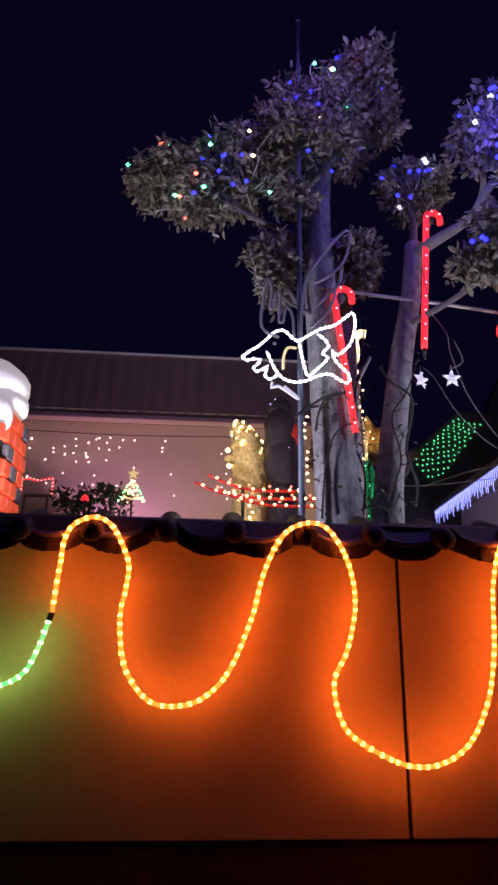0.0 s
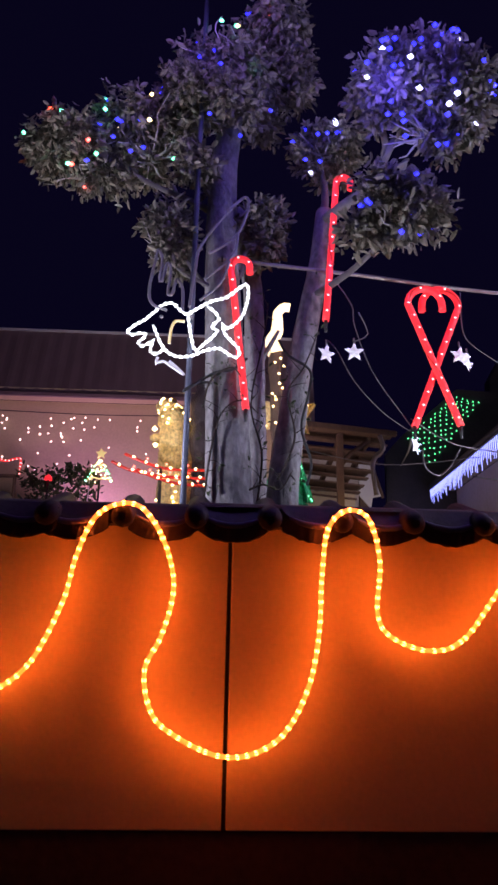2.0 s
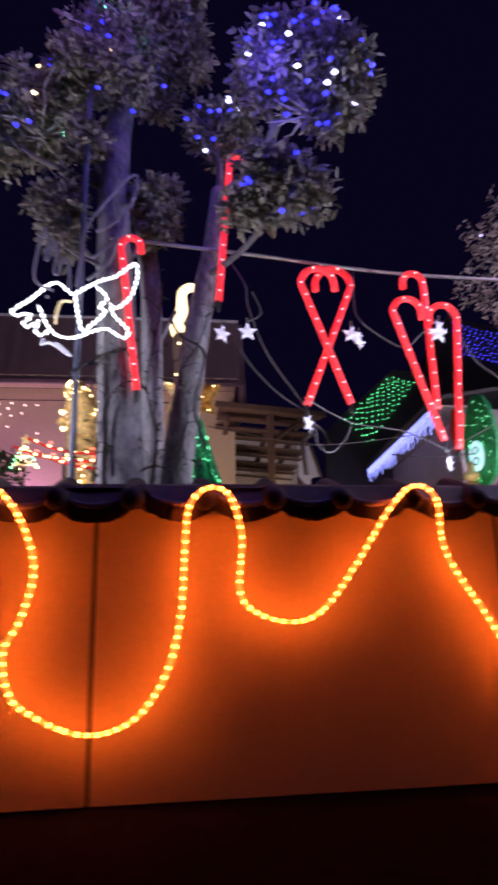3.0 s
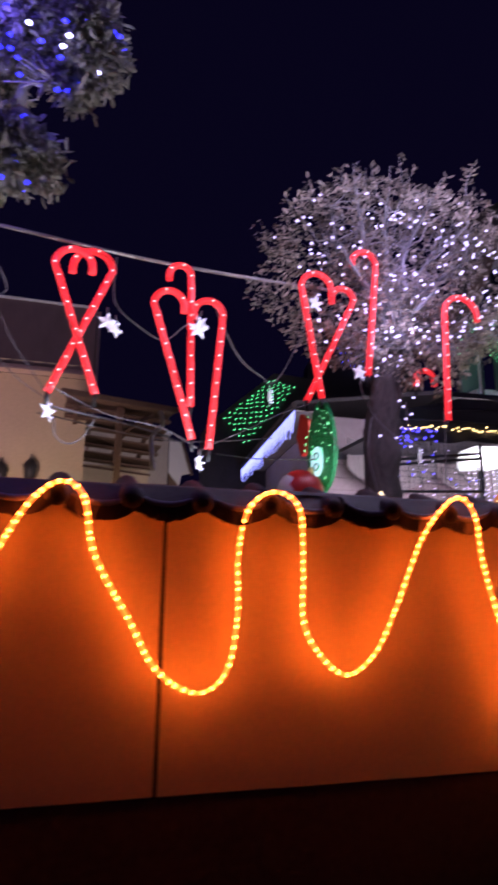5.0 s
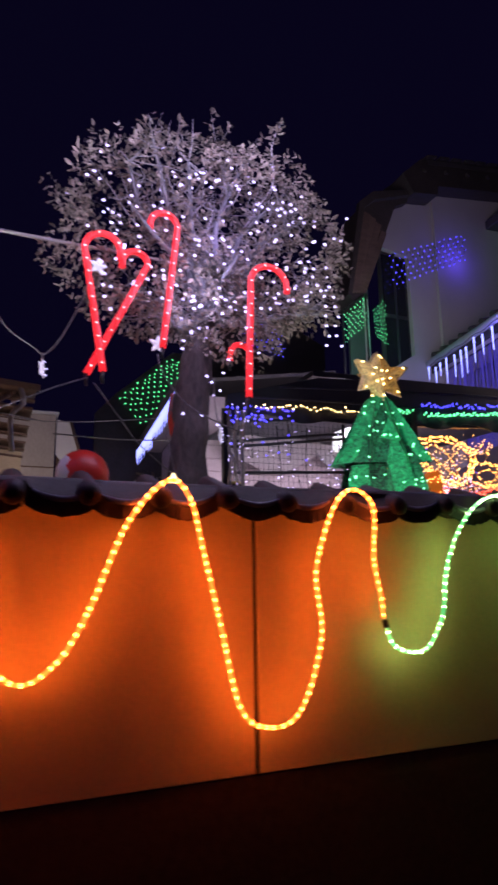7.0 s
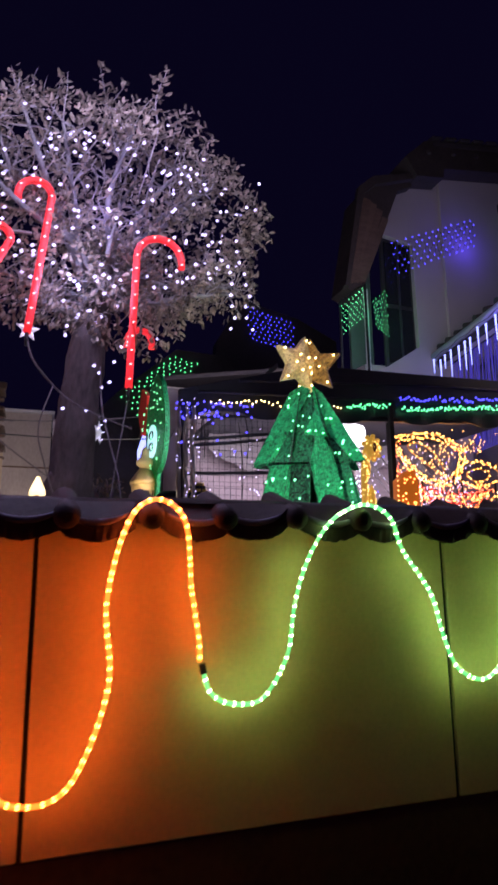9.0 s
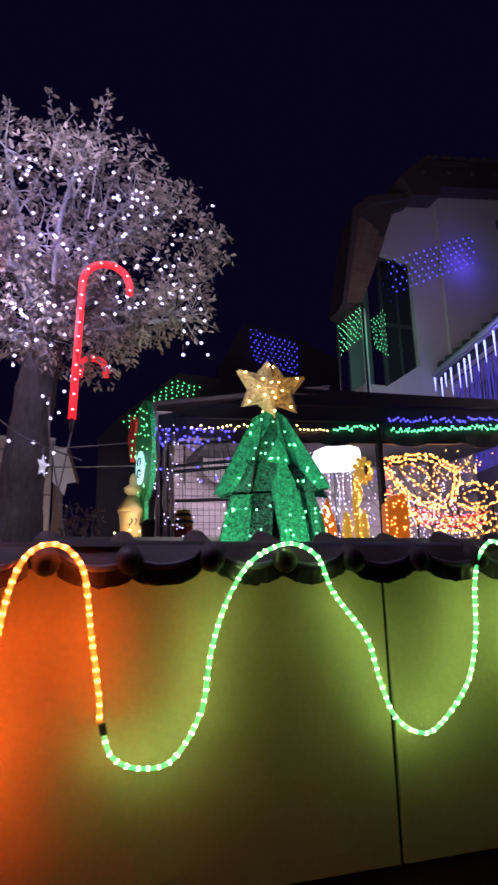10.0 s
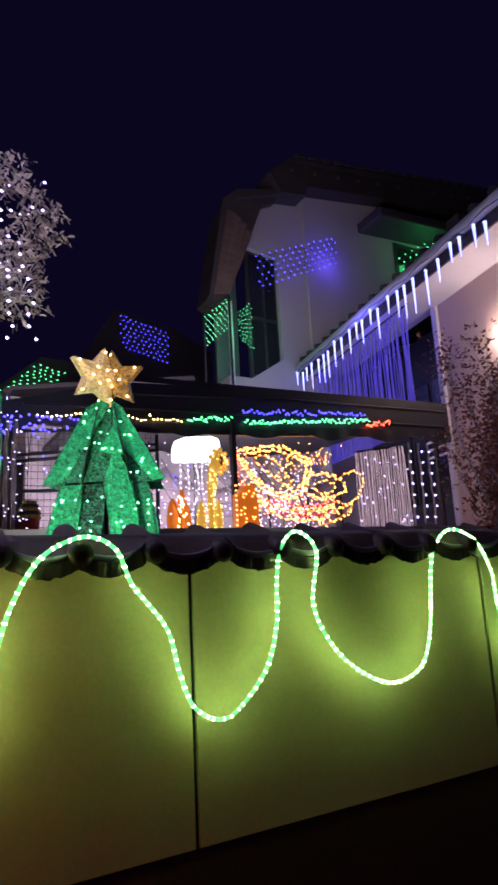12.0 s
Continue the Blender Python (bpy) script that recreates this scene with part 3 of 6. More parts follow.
creeper([(0.57, 2.72, 1.95), (0.60, 2.70, 2.25), (0.55, 2.74, 2.50), (0.60, 2.70, 2.80), (0.62, 2.68, 2.98)], 3)
creeper([(0.66, 2.58, 2.12), (0.73, 2.57, 2.30), (0.70, 2.57, 2.50), (0.77, 2.56, 2.62), (0.83, 2.55, 2.78)], 4)
creeper([(0.52, 2.56, 2.06), (0.60, 2.58, 2.10), (0.67, 2.58, 2.08), (0.72, 2.57, 2.16)], 5)


def ball_tree(at, seed):
    rnd = random.Random(seed)
    t = thing("tree", "round-headed tree strung with cool white fairy lights", "tree", at, group="garden trees")
    bm = bmesh.new()
    tube(bm, spline([(-0.02, 0, -0.05), (0.0, 0, 0.45), (0.02, 0, 0.85), (0.05, 0, 1.15), (0.08, 0, 1.42)], 0.05), 0.116, 0.075, 14, wob=0.25)
    ball(bm, (-0.05, -0.01, 0.38), 0.085, (1.0, 1.0, 2.2), 2, rough=0.25)
    ball(bm, (0.07, -0.03, 1.02), 0.05, (1.0, 1.0, 1.6), 2, rough=0.25)
    part("trunk", bm, M_BARKD, t, "rough dark bark")
    fork, centre, rad = Vector((0.07, 0, 1.35)), Vector((0.075, -0.18, 1.69)), Vector((0.86, 0.44, 0.60))
    tw, spots, lights = bmesh.new(), [], []
    for i in range(24):
        p, d = in_blob(rnd, centre, rad, 0.75)
        if p.z < fork.z - 0.1:
            p.z = fork.z + rnd.uniform(-0.1, 0.2)
        bm = bmesh.new()
        line = grow(bm, fork + Vector((rnd.uniform(-0.03, 0.03), rnd.uniform(-0.03, 0.03), rnd.uniform(-0.1, 0.2))), p, 0.026, 0.006, rnd, 0.10, 6)
        part("limb", bm, M_BARK, t)
        for j in range(30):
            a = line[rnd.randrange(len(line) // 3, len(line))]
            b, d = in_blob(rnd, a, (0.22, 0.22, 0.24), 0.6)
            b.z += 0.06
            q = b - centre
            if (q.x / rad.x) ** 2 + (q.y / rad.y) ** 2 + (q.z / rad.z) ** 2 > 1.3:
                b = a + (b - a) * 0.4
            tl = grow(tw, a, b, 0.0036, 0.0013, rnd, 0.18, 4)
            for p2 in tl[len(tl) // 2::(4 if j % 2 else 9)]:
                spots.append((p2 + Vector((rnd.uniform(-.02, .02), rnd.uniform(-.02, .02), rnd.uniform(-.02, .02))), (b - a) + Vector((0, 0, 0.03))))
    for i in range(1500):
        spots.append(in_blob(rnd, centre, rad, 0.90))
    # long shoots that stand out of the head
    for x, y, top, tilt in ((0.28, -0.62, 2.22, 0.02), (0.03, -0.3, 2.44, -0.03), (0.15, -0.25, 2.42, 0.06), (0.22, -0.15, 2.4, 0.02), (-0.31, -0.25, 2.32, -0.06), (0.31, -0.3, 2.36, 0.05), (0.42, -0.2, 2.36, 0.04),
                            (-0.62, -0.2, 2.13, -0.12), (0.66, -0.2, 2.18, 0.1), (0.74, -0.15, 2.2, 0.06), (-0.14, -0.3, 2.36, 0.03), (-0.47, -0.15, 2.24, -0.05)):
        a, b = Vector((x - tilt * 3, y + 0.04, top - 0.45)), Vector((x, y, top - 0.05))
        tl = grow(tw, a, b, 0.005, 0.0015, rnd, 0.05, 4)
        for p2 in tl[2:]:
            spots.append((p2, b - a))
    # the head is flat where the rail and the canes hang before it
    for p, d in spots:
        if p.z < 1.82:
            p.y = max(p.y, -0.24 - 0.06 * rnd.random())
    for v in tw.verts:
        if v.co.z < 1.82:
            v.co.y = max(v.co.y, -0.28)
    part("twig_mass", tw, M_TWIG, t, kind="stuff")
    raw("crown", *leaves(spots, 0.036, rnd, 4, 0.46), M_LEAFB, t)
    for i in range(205):
        p, d = in_blob(rnd, centre, rad * 0.90, 0.70)
        if d.y > 0.25:
            p.y = 2 * centre.y - p.y
        if p.z < 1.82:
            p.y = max(p.y, -0.30)
        lights.append(p)
    for i in range(16):
        lights.append((rnd.uniform(-0.07, 0.2), -0.10, rnd.uniform(0.75, 1.4)))
    for x0, y0, z0, n in ((0.70, -0.28, 1.64, 9), (0.62, -0.33, 1.5, 7), (-0.52, -0.38, 1.4, 5)):
        lights += [(x0 + rnd.uniform(-.02, .02) + 0.008 * i, y0, z0 - 0.055 * i) for i in range(n)]
    bulbs("white_bulb_string", lights, 0.0086, E_WHITE, t)
    return t


ball_tree((3.0, 3.05, 1.6), 21)

# ---- pole, rail, candy canes, stars ----
pole = thing("flag_pole", "thin painted metal pole in front of the trees", "pole", (0.277, 2.5, 1.6))
part("shaft", tube(bmesh.new(), [(0, 0, -0.05), (0, 0, 1.5), (0.005, 0, 3.1)], 0.0135, 0.011, 12), M_POLE, pole)
part("cap", ball(bmesh.new(), (0.005, 0, 3.1), 0.014), M_POLE, pole)
rail = thing("rail", "galvanised pipe rail tied between the trees", "rail", (0.38, 2.60, 3.09))
part("pipe", tube(bmesh.new(), spline([(0, -0.07, 0.02), (0.6, -0.02, 0.0), (1.4, 0.12, 0.01), (2.45, 0.22, 0.05)], 0.1), 0.0085, n=10), M_PIPE, rail)
for x, y, z in ((0.02, -0.07, 0.02), (0.45, -0.03, 0.0), (2.40, 0.215, 0.05)):
    part("tie", tube(bmesh.new(), [(x, y - 0.012, z), (x, y, z + 0.014), (x, y + 0.02, z), (x, y, z - 0.012)], 0.004, n=5, closed=True), M_WIRED, rail)


def candy_cane(bottom, neck, side, r, y, drop=0.03):
    b, k = Vector((bottom[0], 0, bottom[1])), Vector((neck[0], 0, neck[1]))
    t = thing("candy_cane", "red lit plastic candy cane light hung from the pipe rail", "candy cane", (b.x, y, b.z), group="candy canes on the rail")
    pts = [b + (k - b) * (i / 12) for i in range(13)]
    c = k + Vector((side * r, 0, 0))
    pts += [c + Vector((-side * r * math.cos(a), 0, r * math.sin(a))) for a in [math.pi * (i + 1) / 12 for i in range(12)]]
    pts += [pts[-1] + Vector((0, 0, -drop))]
    loc = [p - b for p in pts]
    bm = tube(bmesh.new(), loc, 0.0155, n=10)
    part("tube", bm, E_CANE, t)
    # the dark stripe wound round the tube
    bm = bmesh.new()
    line = spline(loc, 0.012)
    wound = []
    for i, p in enumerate(line):
        d = (line[min(i + 1, len(line) - 1)] - line[max(i - 1, 0)]).normalized()
        s = d.cross(Vector((0, 1, 0))).normalized()
        wound.append(p + (s * math.cos(i * 0.22) + Vector((0, 1, 0)) * math.sin(i * 0.22)) * 0.0140)
    tube(bm, wound, 0.0034, n=5)
    part("stripe", bm, M_RED, t, "dark red stripe")
    bulbs("bulb_string", [p + Vector((0.0, -0.013, 0)) for p in line[3::5]], 0.0074, E_CBULB, t)
    part("stake", tube(bmesh.new(), [(0, 0, 0.002), (-0.002, 0, -0.03), (0.0, 0, -0.055)], 0.009, 0.006, 8), M_CAP, t, "black stake end")
    return t


for bottom, neck, side, r, y in (((0.867, 2.842), (0.926, 3.555), 1, 0.034, 2.56), ((0.519, 2.405), (0.440, 3.065), 1, 0.042, 2.52),
                                 ((1.446, 2.376), (1.243, 2.945), 1, 0.078, 2.57), ((1.255, 2.376), (1.486, 2.955), -1, 0.085, 2.60),
                                 ((1.852, 2.367), (1.838, 2.985), -1, 0.050, 2.60), ((1.861, 2.216), (1.672, 2.825), 1, 0.068, 2.58), ((1.941, 2.185), (1.993, 2.815), -1, 0.068, 2.61),
                                 ((2.504, 2.49), (2.405, 3.065), 1, 0.080, 2.68), ((2.439, 2.482), (2.70, 3.04), -1, 0.060, 2.71),
                                 ((2.784, 2.655), (2.85, 3.28), -1, 0.068, 2.74), ((3.193, 2.44), (3.212, 3.035), 1, 0.098, 2.68), ((3.225, 2.735), (3.228, 2.775), 1, 0.058, 3.02)):
    candy_cane(bottom, neck, side, r, y)


def star_shape(r, inner=0.45, turn=0.0):
    return [(r * (1 if i % 2 == 0 else inner) * math.sin(turn + math.pi * i / 5), r * (1 if i % 2 == 0 else inner) * math.cos(turn + math.pi * i / 5)) for i in range(10)]


def hung_star(at, r=0.047, turn=0.0, yaw=0):
    t = thing("star_light", "small white acrylic star light on a cable", "star light", at, yaw, "star lights on the cable")
    bm = bmesh.new()
    out = star_shape(r, 0.45, turn)
    a, b = bm.verts.new((0, -0.011, 0)), bm.verts.new((0, 0.011, 0))
    ring = [bm.verts.new((x, 0, z)) for x, z in out]
    for i in range(10):
        bm.faces.new((a, ring[i], ring[(i + 1) % 10]))
        bm.faces.new((b, ring[(i + 1) % 10], ring[i]))
    part("star", bm, E_STAR, t)
    bulbs("bulb_string", [(x * 0.6, -0.010, z * 0.6) for x, z in out[::2]], 0.0042, E_WHITE, t)
    part("holder", tube(bmesh.new(), [(0, 0, r * 0.9), (0, 0, r + 0.02)], 0.004, n=6), M_WIRE, t)
    return t


STARS = [((0.89, 2.69, 2.74), 0.05, 0.1, 25), ((0.995, 2.58, 2.705), 0.047, 0, 0), ((1.262, 2.626, 2.302), 0.05, 0.1, 50), ((1.475, 2.60, 2.715), 0.047, 0.15, 0), ((1.512, 2.61, 2.69), 0.045, 0.4, 40),
         ((1.87, 2.56, 2.715), 0.052, 0.1, 5), ((1.885, 2.57, 2.745), 0.045, 0.5, 30), ((2.254, 2.718, 2.487), 0.05, 0.05, 68), ((2.461, 2.64, 2.96), 0.047, 0.1, 15), ((2.785, 2.84, 2.706), 0.052, 0.05, 12), ((1.91, 2.66, 2.13), 0.045, 0.1, 55), ((3.09, 2.80, 2.27), 0.055, 0.05, 66)]
for s in STARS:
    hung_star(*s)
for pts, r in (([(0.93, 2.60, 3.05), (0.99, 2.58, 2.93), (1.0, 2.58, 2.83), (1.08, 2.60, 2.62), (1.22, 2.62, 2.42), (1.262, 2.626, 2.36)], 0.0024),
               ([(0.995, 2.58, 2.755), (1.06, 2.59, 2.80), (1.02, 2.58, 2.90)], 0.003), ([(0.90, 2.68, 2.80), (0.93, 2.62, 2.72), (1.0, 2.60, 2.57), (1.12, 2.61, 2.44), (1.24, 2.62, 2.36)], 0.0024),
               ([(1.50, 2.60, 3.03), (1.495, 2.60, 2.90), (1.51, 2.60, 2.80), (1.60, 2.60, 2.72), (1.72, 2.60, 2.66), (1.80, 2.58, 2.72), (1.87, 2.57, 2.78)], 0.0024),
               ([(1.94, 2.62, 2.90), (2.0, 2.64, 2.78), (2.1, 2.68, 2.64), (2.22, 2.71, 2.57), (2.26, 2.718, 2.55), (2.32, 2.70, 2.62), (2.40, 2.68, 2.80), (2.45, 2.66, 2.97)], 0.0024),
               ([(2.44, 2.70, 2.46), (2.30, 2.70, 2.40), (2.12, 2.68, 2.30), (1.95, 2.67, 2.21), (1.91, 2.66, 2.18)], 0.0024), ([(2.785, 2.84, 2.66), (2.82, 2.86, 2.57), (2.95, 2.92, 2.45), (3.1, 2.94, 2.38), (3.25, 2.95, 2.33)], 0.0035),
               ([(1.29, 2.62, 2.28), (1.30, 2.62, 2.20), (1.36, 2.63, 2.17), (1.42, 2.64, 2.22), (1.46, 2.62, 2.30)], 0.003), ([(1.25, 2.63, 2.42), (1.5, 2.8, 2.36), (1.75, 2.75, 2.30), (1.9, 2.67, 2.2)], 0.003),
               ([(2.47, 2.70, 2.44), (2.6, 2.75, 2.30), (2.72, 2.9, 2.22), (2.9, 2.97, 2.1)], 0.003), ([(3.10, 2.93, 2.60), (3.11, 2.92, 2.42), (3.14, 2.85, 2.25), (3.17, 2.75, 2.08), (3.19, 2.73, 1.90), (3.20, 2.72, 1.62)], 0.0034), ([(3.21, 2.74, 2.50), (3.18, 2.70, 2.30), (3.14, 2.66, 2.05), (3.10, 2.62, 1.70)], 0.003), ([(2.9, 2.95, 2.5), (2.85, 2.9, 2.3), (2.88, 2.9, 2.15), (2.95, 2.93, 1.95)], 0.003)):
    c = thing("cable", "pale twisted cable that carries the star lights", "cable", pts[0], group="star light cables")
    part("cord", tube(bmesh.new(), spline([Vector(p) - Vector(pts[0]) for p in pts], 0.02), r, n=6), M_WIRE, c)

# ---- rope-light dove on the pole ----
DOVE = (0.277, 2.45, 2.70)


def bent(bm, pts, mi, r=0.0052, closed=False):
    line = spline([((x - DOVE[0]) * 1.09, 0, (z - DOVE[2]) * 1.06) for x, z in pts], 0.0075, closed)
    if mi == 0:
        for i in range(1, len(line) - 1, 3):
            d = (line[i + 1] - line[i - 1]) * 0.22
            tube(bm, [line[i] - d * 1.6, line[i] - d, line[i] + d, line[i] + d * 1.6], r * 1.18, n=6, mi=4)
    tube(bm, spline([((x - DOVE[0]) * 1.09, 0, (z - DOVE[2]) * 1.06) for x, z in pts], 0.012, closed), r, n=8, closed=closed, mi=mi)


bm = bmesh.new()
# lit: head, beak wing, body, tail and lowered wings
bent(bm, [(0.039, 2.707), (0.07, 2.735), (0.10, 2.755), (0.135, 2.79), (0.17, 2.825), (0.205, 2.832), (0.24, 2.80), (0.265, 2.79), (0.31, 2.82), (0.36, 2.85), (0.413, 2.869), (0.46, 2.91), (0.49, 2.928), (0.497, 2.88), (0.48, 2.80), (0.45, 2.755), (0.42, 2.735), (0.40, 2.75), (0.41, 2.71), (0.43, 2.685), (0.465, 2.645), (0.46, 2.612), (0.43, 2.62), (0.387, 2.646), (0.33, 2.632), (0.29, 2.612), (0.24, 2.605), (0.20, 2.62), (0.17, 2.655), (0.15, 2.70), (0.135, 2.735)], 0)
bent(bm, [(0.039, 2.707), (0.055, 2.69), (0.09, 2.70), (0.11, 2.69), (0.085, 2.66), (0.093, 2.644), (0.12, 2.655), (0.14, 2.67), (0.13, 2.635), (0.141, 2.614), (0.165, 2.62), (0.18, 2.64)], 0)
bent(bm, [(0.265, 2.79), (0.275, 2.73), (0.285, 2.68), (0.30, 2.635), (0.33, 2.66), (0.36, 2.69), (0.38, 2.72), (0.36, 2.74), (0.385, 2.77), (0.37, 2.80), (0.34, 2.825)], 0)
bent(bm, [(0.16, 2.60), (0.155, 2.575), (0.18, 2.585), (0.22, 2.56), (0.262, 2.53), (0.25, 2.545), (0.205, 2.585)], 3, 0.006)
bent(bm, [(0.20, 2.66), (0.205, 2.72), (0.22, 2.755), (0.255, 2.755)], 2, 0.006)
# unlit: the raised wings of the second pose
bent(bm, [(0.136, 3.073), (0.112, 2.90), (0.125, 2.83), (0.184, 2.80)], 1, 0.0065)
bent(bm, [(0.136, 3.073), (0.155, 3.03), (0.15, 2.93), (0.16, 2.93), (0.175, 3.01), (0.19, 2.99), (0.185, 2.87), (0.20, 2.87), (0.215, 2.94), (0.24, 2.90), (0.245, 2.80)], 1, 0.0065)
bent(bm, [(0.27, 2.82), (0.285, 2.98), (0.305, 3.096), (0.40, 3.25), (0.475, 3.335), (0.49, 3.29), (0.455, 3.17), (0.39, 3.10), (0.335, 3.065)], 1, 0.0065)
bent(bm, [(0.45, 3.16), (0.44, 3.08), (0.40, 3.02), (0.325, 2.945)], 1, 0.0065)
bent(bm, [(0.42, 3.03), (0.40, 2.96), (0.37, 2.91), (0.31, 2.85)], 1, 0.0065)
ball(bm, (0.155 - DOVE[0], -0.004, 2.775 - DOVE[2]), 0.008, mi=1)
tube(bm, [(0, 0.008, 0.09), (0, 0.045, 0.09)], 0.006, n=6, mi=1)
tube(bm, [(0, 0.008, -0.08), (0, 0.045, -0.08)], 0.006, n=6, mi=1)
tagged(part("dove_light", bm, (E_DOVE, M_TUBEOFF, E_YEL, E_STAR, E_DOVEB)), "white lit rope-light dove fixed to the thin pole", "light figure")
bpy.data.objects["dove_light"].location = DOVE

# ---- house with the steel awning, beyond the trees ----
house = thing("house", "cream rendered house under a deep brown steel awning", "house", (-3.0, 7.9, 2.05))
part("wall", box(bmesh.new(), (-6, 0.02, 0), (4.46, 3.5, 2.15)), M_CREAM, house)
bm = bmesh.new()
n = 240
rows = []
for i in range(n + 1):
    x = -6.5 + 11.0 * i / n
    w = 0.005 * math.sin(2 * math.pi * x / 0.19)
    rows.append([bm.verts.new((x, y + w, z)) for y, z in ((-0.48, 2.07), (-0.18, 3.05), (-0.14, 3.05), (-0.44, 2.07))])
for a, b in zip(rows, rows[1:]):
    for j in range(4):
        bm.faces.new((a[j], b[j], b[(j + 1) % 4], a[(j + 1) % 4]))
bm.faces.new(rows[0])
bm.faces.new(rows[-1][::-1])
bmesh.ops.recalc_face_normals(bm, faces=bm.faces)
part("awning", bm, M_AWN, house, "brown corrugated steel awning with pale streaks")
part("ridge_cap", box(bmesh.new(), (-6.5, -0.215, 3.05), (4.5, -0.12, 3.078), 0.006), M_GUTTER, house)
part("fascia", box(bmesh.new(), (-6.5, -0.53, 2.04), (4.5, -0.495, 2.09), 0.004), M_AWN, house)
part("soffit", box(bmesh.new(), (-6.5, -0.455, 2.155), (4.46, 0.018, 2.17)), M_CREAM, house)
part("gable_end", prism(bmesh.new(), [(-0.46, 1.78), (3.4, 1.78), (3.4, 3.02), (-0.15, 3.04), (-0.46, 2.08)], 0.04, pose(4.53, 0, 0, 0, 0, 90)), M_AWN, house)
part("window", box(bmesh.new(), (-1.6, -0.03, 0.75), (-0.7, 0.018, 1.72), 0.01), M_FRAME, house)
part("pane", box(bmesh.new(), (-1.54, -0.042, 0.81), (-0.76, -0.032, 1.66)), M_GLASS, house)
for x, z in ((3.52, 0.86), (3.85, 0.92)):
    sconce = thing("wall_lantern", "small dark carriage lantern beside the carport", "lantern", (-3.0 + x, 7.84, 2.05 + z), group="carriage lanterns")
    part("body", lathe(bmesh.new(), [(0.02, -0.13), (0.06, -0.10), (0.085, 0.06), (0.05, 0.12), (0.012, 0.15), (0.008, 0.2)], 8), M_BLACK, sconce)
    part("bracket", tube(bmesh.new(), [(0, 0.05, -0.12), (0, 0.0, -0.2), (0, 0, -0.12)], 0.012, n=6), M_BLACK, sconce)
rnd = random.Random(4)
fairy = thing("fairy_lights", "pale warm fairy lights hung in strands on the cream wall", "fairy lights", (-1.2, 7.84, 4.0))
pts = []
for x, count in ((-0.95, 3), (-0.86, 3), (-0.75, 6), (-0.6, 5), (-0.45, 7), (-0.33, 6), (-0.2, 5), (-0.02, 4), (0.16, 3), (0.52, 3), (0.66, 2), (1.28, 2), (1.34, 4), (-1.2, 7), (-1.35, 6), (-1.5, 6)):
    pts += [(x + rnd.uniform(-0.03, 0.03), rnd.uniform(-0.01, 0.01), -rnd.uniform(0.02, 0.85)) for _ in range(count)]
bulbs("bulb_string", pts, 0.0125, E_PALE, fairy)
part("cord", tube(bmesh.new(), spline([(-1.5, 0.02, 0.05), (0, 0.02, 0.02), (1.4, 0.02, 0.05)], 0.1), 0.006, n=5), M_WIRED, fairy)


def bushy(name, label, at, lo, hi, count, leaf, material, seed):
    rnd = random.Random(seed)
    t = thing(name, label, name, at)
    bm = bmesh.new()
    for i in range(14):
        x = rnd.uniform(lo[0], hi[0])
        grow(bm, (x * 0.6, 0, 0), (x, rnd.uniform(lo[1], hi[1]), rnd.uniform(0.5, 0.95) * hi[2]), 0.012, 0.004, rnd, 0.1, 5)
    part("stem_mass", bm, M_TWIG, t, kind="stuff")
    spots = []
    for i in range(count):
        p = Vector([rnd.uniform(a, b) for a, b in zip(lo, hi)])
        p.z *= 0.93 + 0.12 * noise.noise(p * 3)
        spots.append((p, Vector((rnd.uniform(-1, 1), -0.6, rnd.uniform(0, 1)))))
    raw("foliage", *leaves(spots, leaf, rnd, 4, 0.5), material, t)
    return t


bushy("hedge", "clipped dark green hedge before the cream wall", (-1.37, 6.9, 2.05), (-0.40, -0.15, 0.0), (0.40, 0.2, 1.12), 520, 0.07, M_HEDGE, 9)

# small rope-light tree, bench and dome in the far garden
t = thing("tree_light", "small lit rope-light tree with a star on top", "light figure", (-0.92, 6.8, 2.05))
part("stand", tube(bmesh.new(), [(0, 0, 0), (0, 0, 0.95)], 0.012, n=6), M_BLACK, t)
for z, w, m in ((0.92, 0.13, E_WARM), (1.0, 0.10, E_GREEN), (1.07, 0.065, E_WARM)):
    part("tier", tube(bmesh.new(), spline([(-w, 0, z - 0.02), (-w * 0.5, -0.02, z), (0, -0.02, z - 0.015), (w * 0.5, -0.02, z), (w, 0, z - 0.02)], 0.02), 0.009, n=6), (E_YEL if m is E_WARM else E_GTUBE), t)
bulbs("bulb_string", [(rnd.uniform(-1, 1) * (1.15 - z) * 0.55, -0.03, z) for z in [0.86 + 0.28 * rnd.random() for _ in range(34)]], 0.009, E_WARM, t)
bulbs("green_bulb_string", [(s * (1.16 - z) * 0.5, -0.03, z) for z in (0.88, 0.92, 0.96, 1.0, 1.04) for s in (-1, 1)], 0.01, E_GREEN, t)
part("star", prism(bmesh.new(), star_shape(0.065), 0.02, pose(0, -0.01, 1.19)), E_YEL, t)
t = thing("bench_light", "bench outlined in red and white rope light", "light figure", (-1.95, 6.8, 2.05))
part("outline", tube(bmesh.new(), spline([(-0.16, 0, 0.93), (-0.17, 0, 1.08), (-0.1, 0, 1.10), (0, 0, 1.08), (0.1, 0, 1.11), (0.16, 0, 1.10), (0.16, 0, 0.93)], 0.02), 0.011, n=6), E_CANE, t)
part("seat", box(bmesh.new(), (-0.13, -0.03, 0.90), (0.13, 0.03, 0.93), 0.005), M_TIMBER, t)
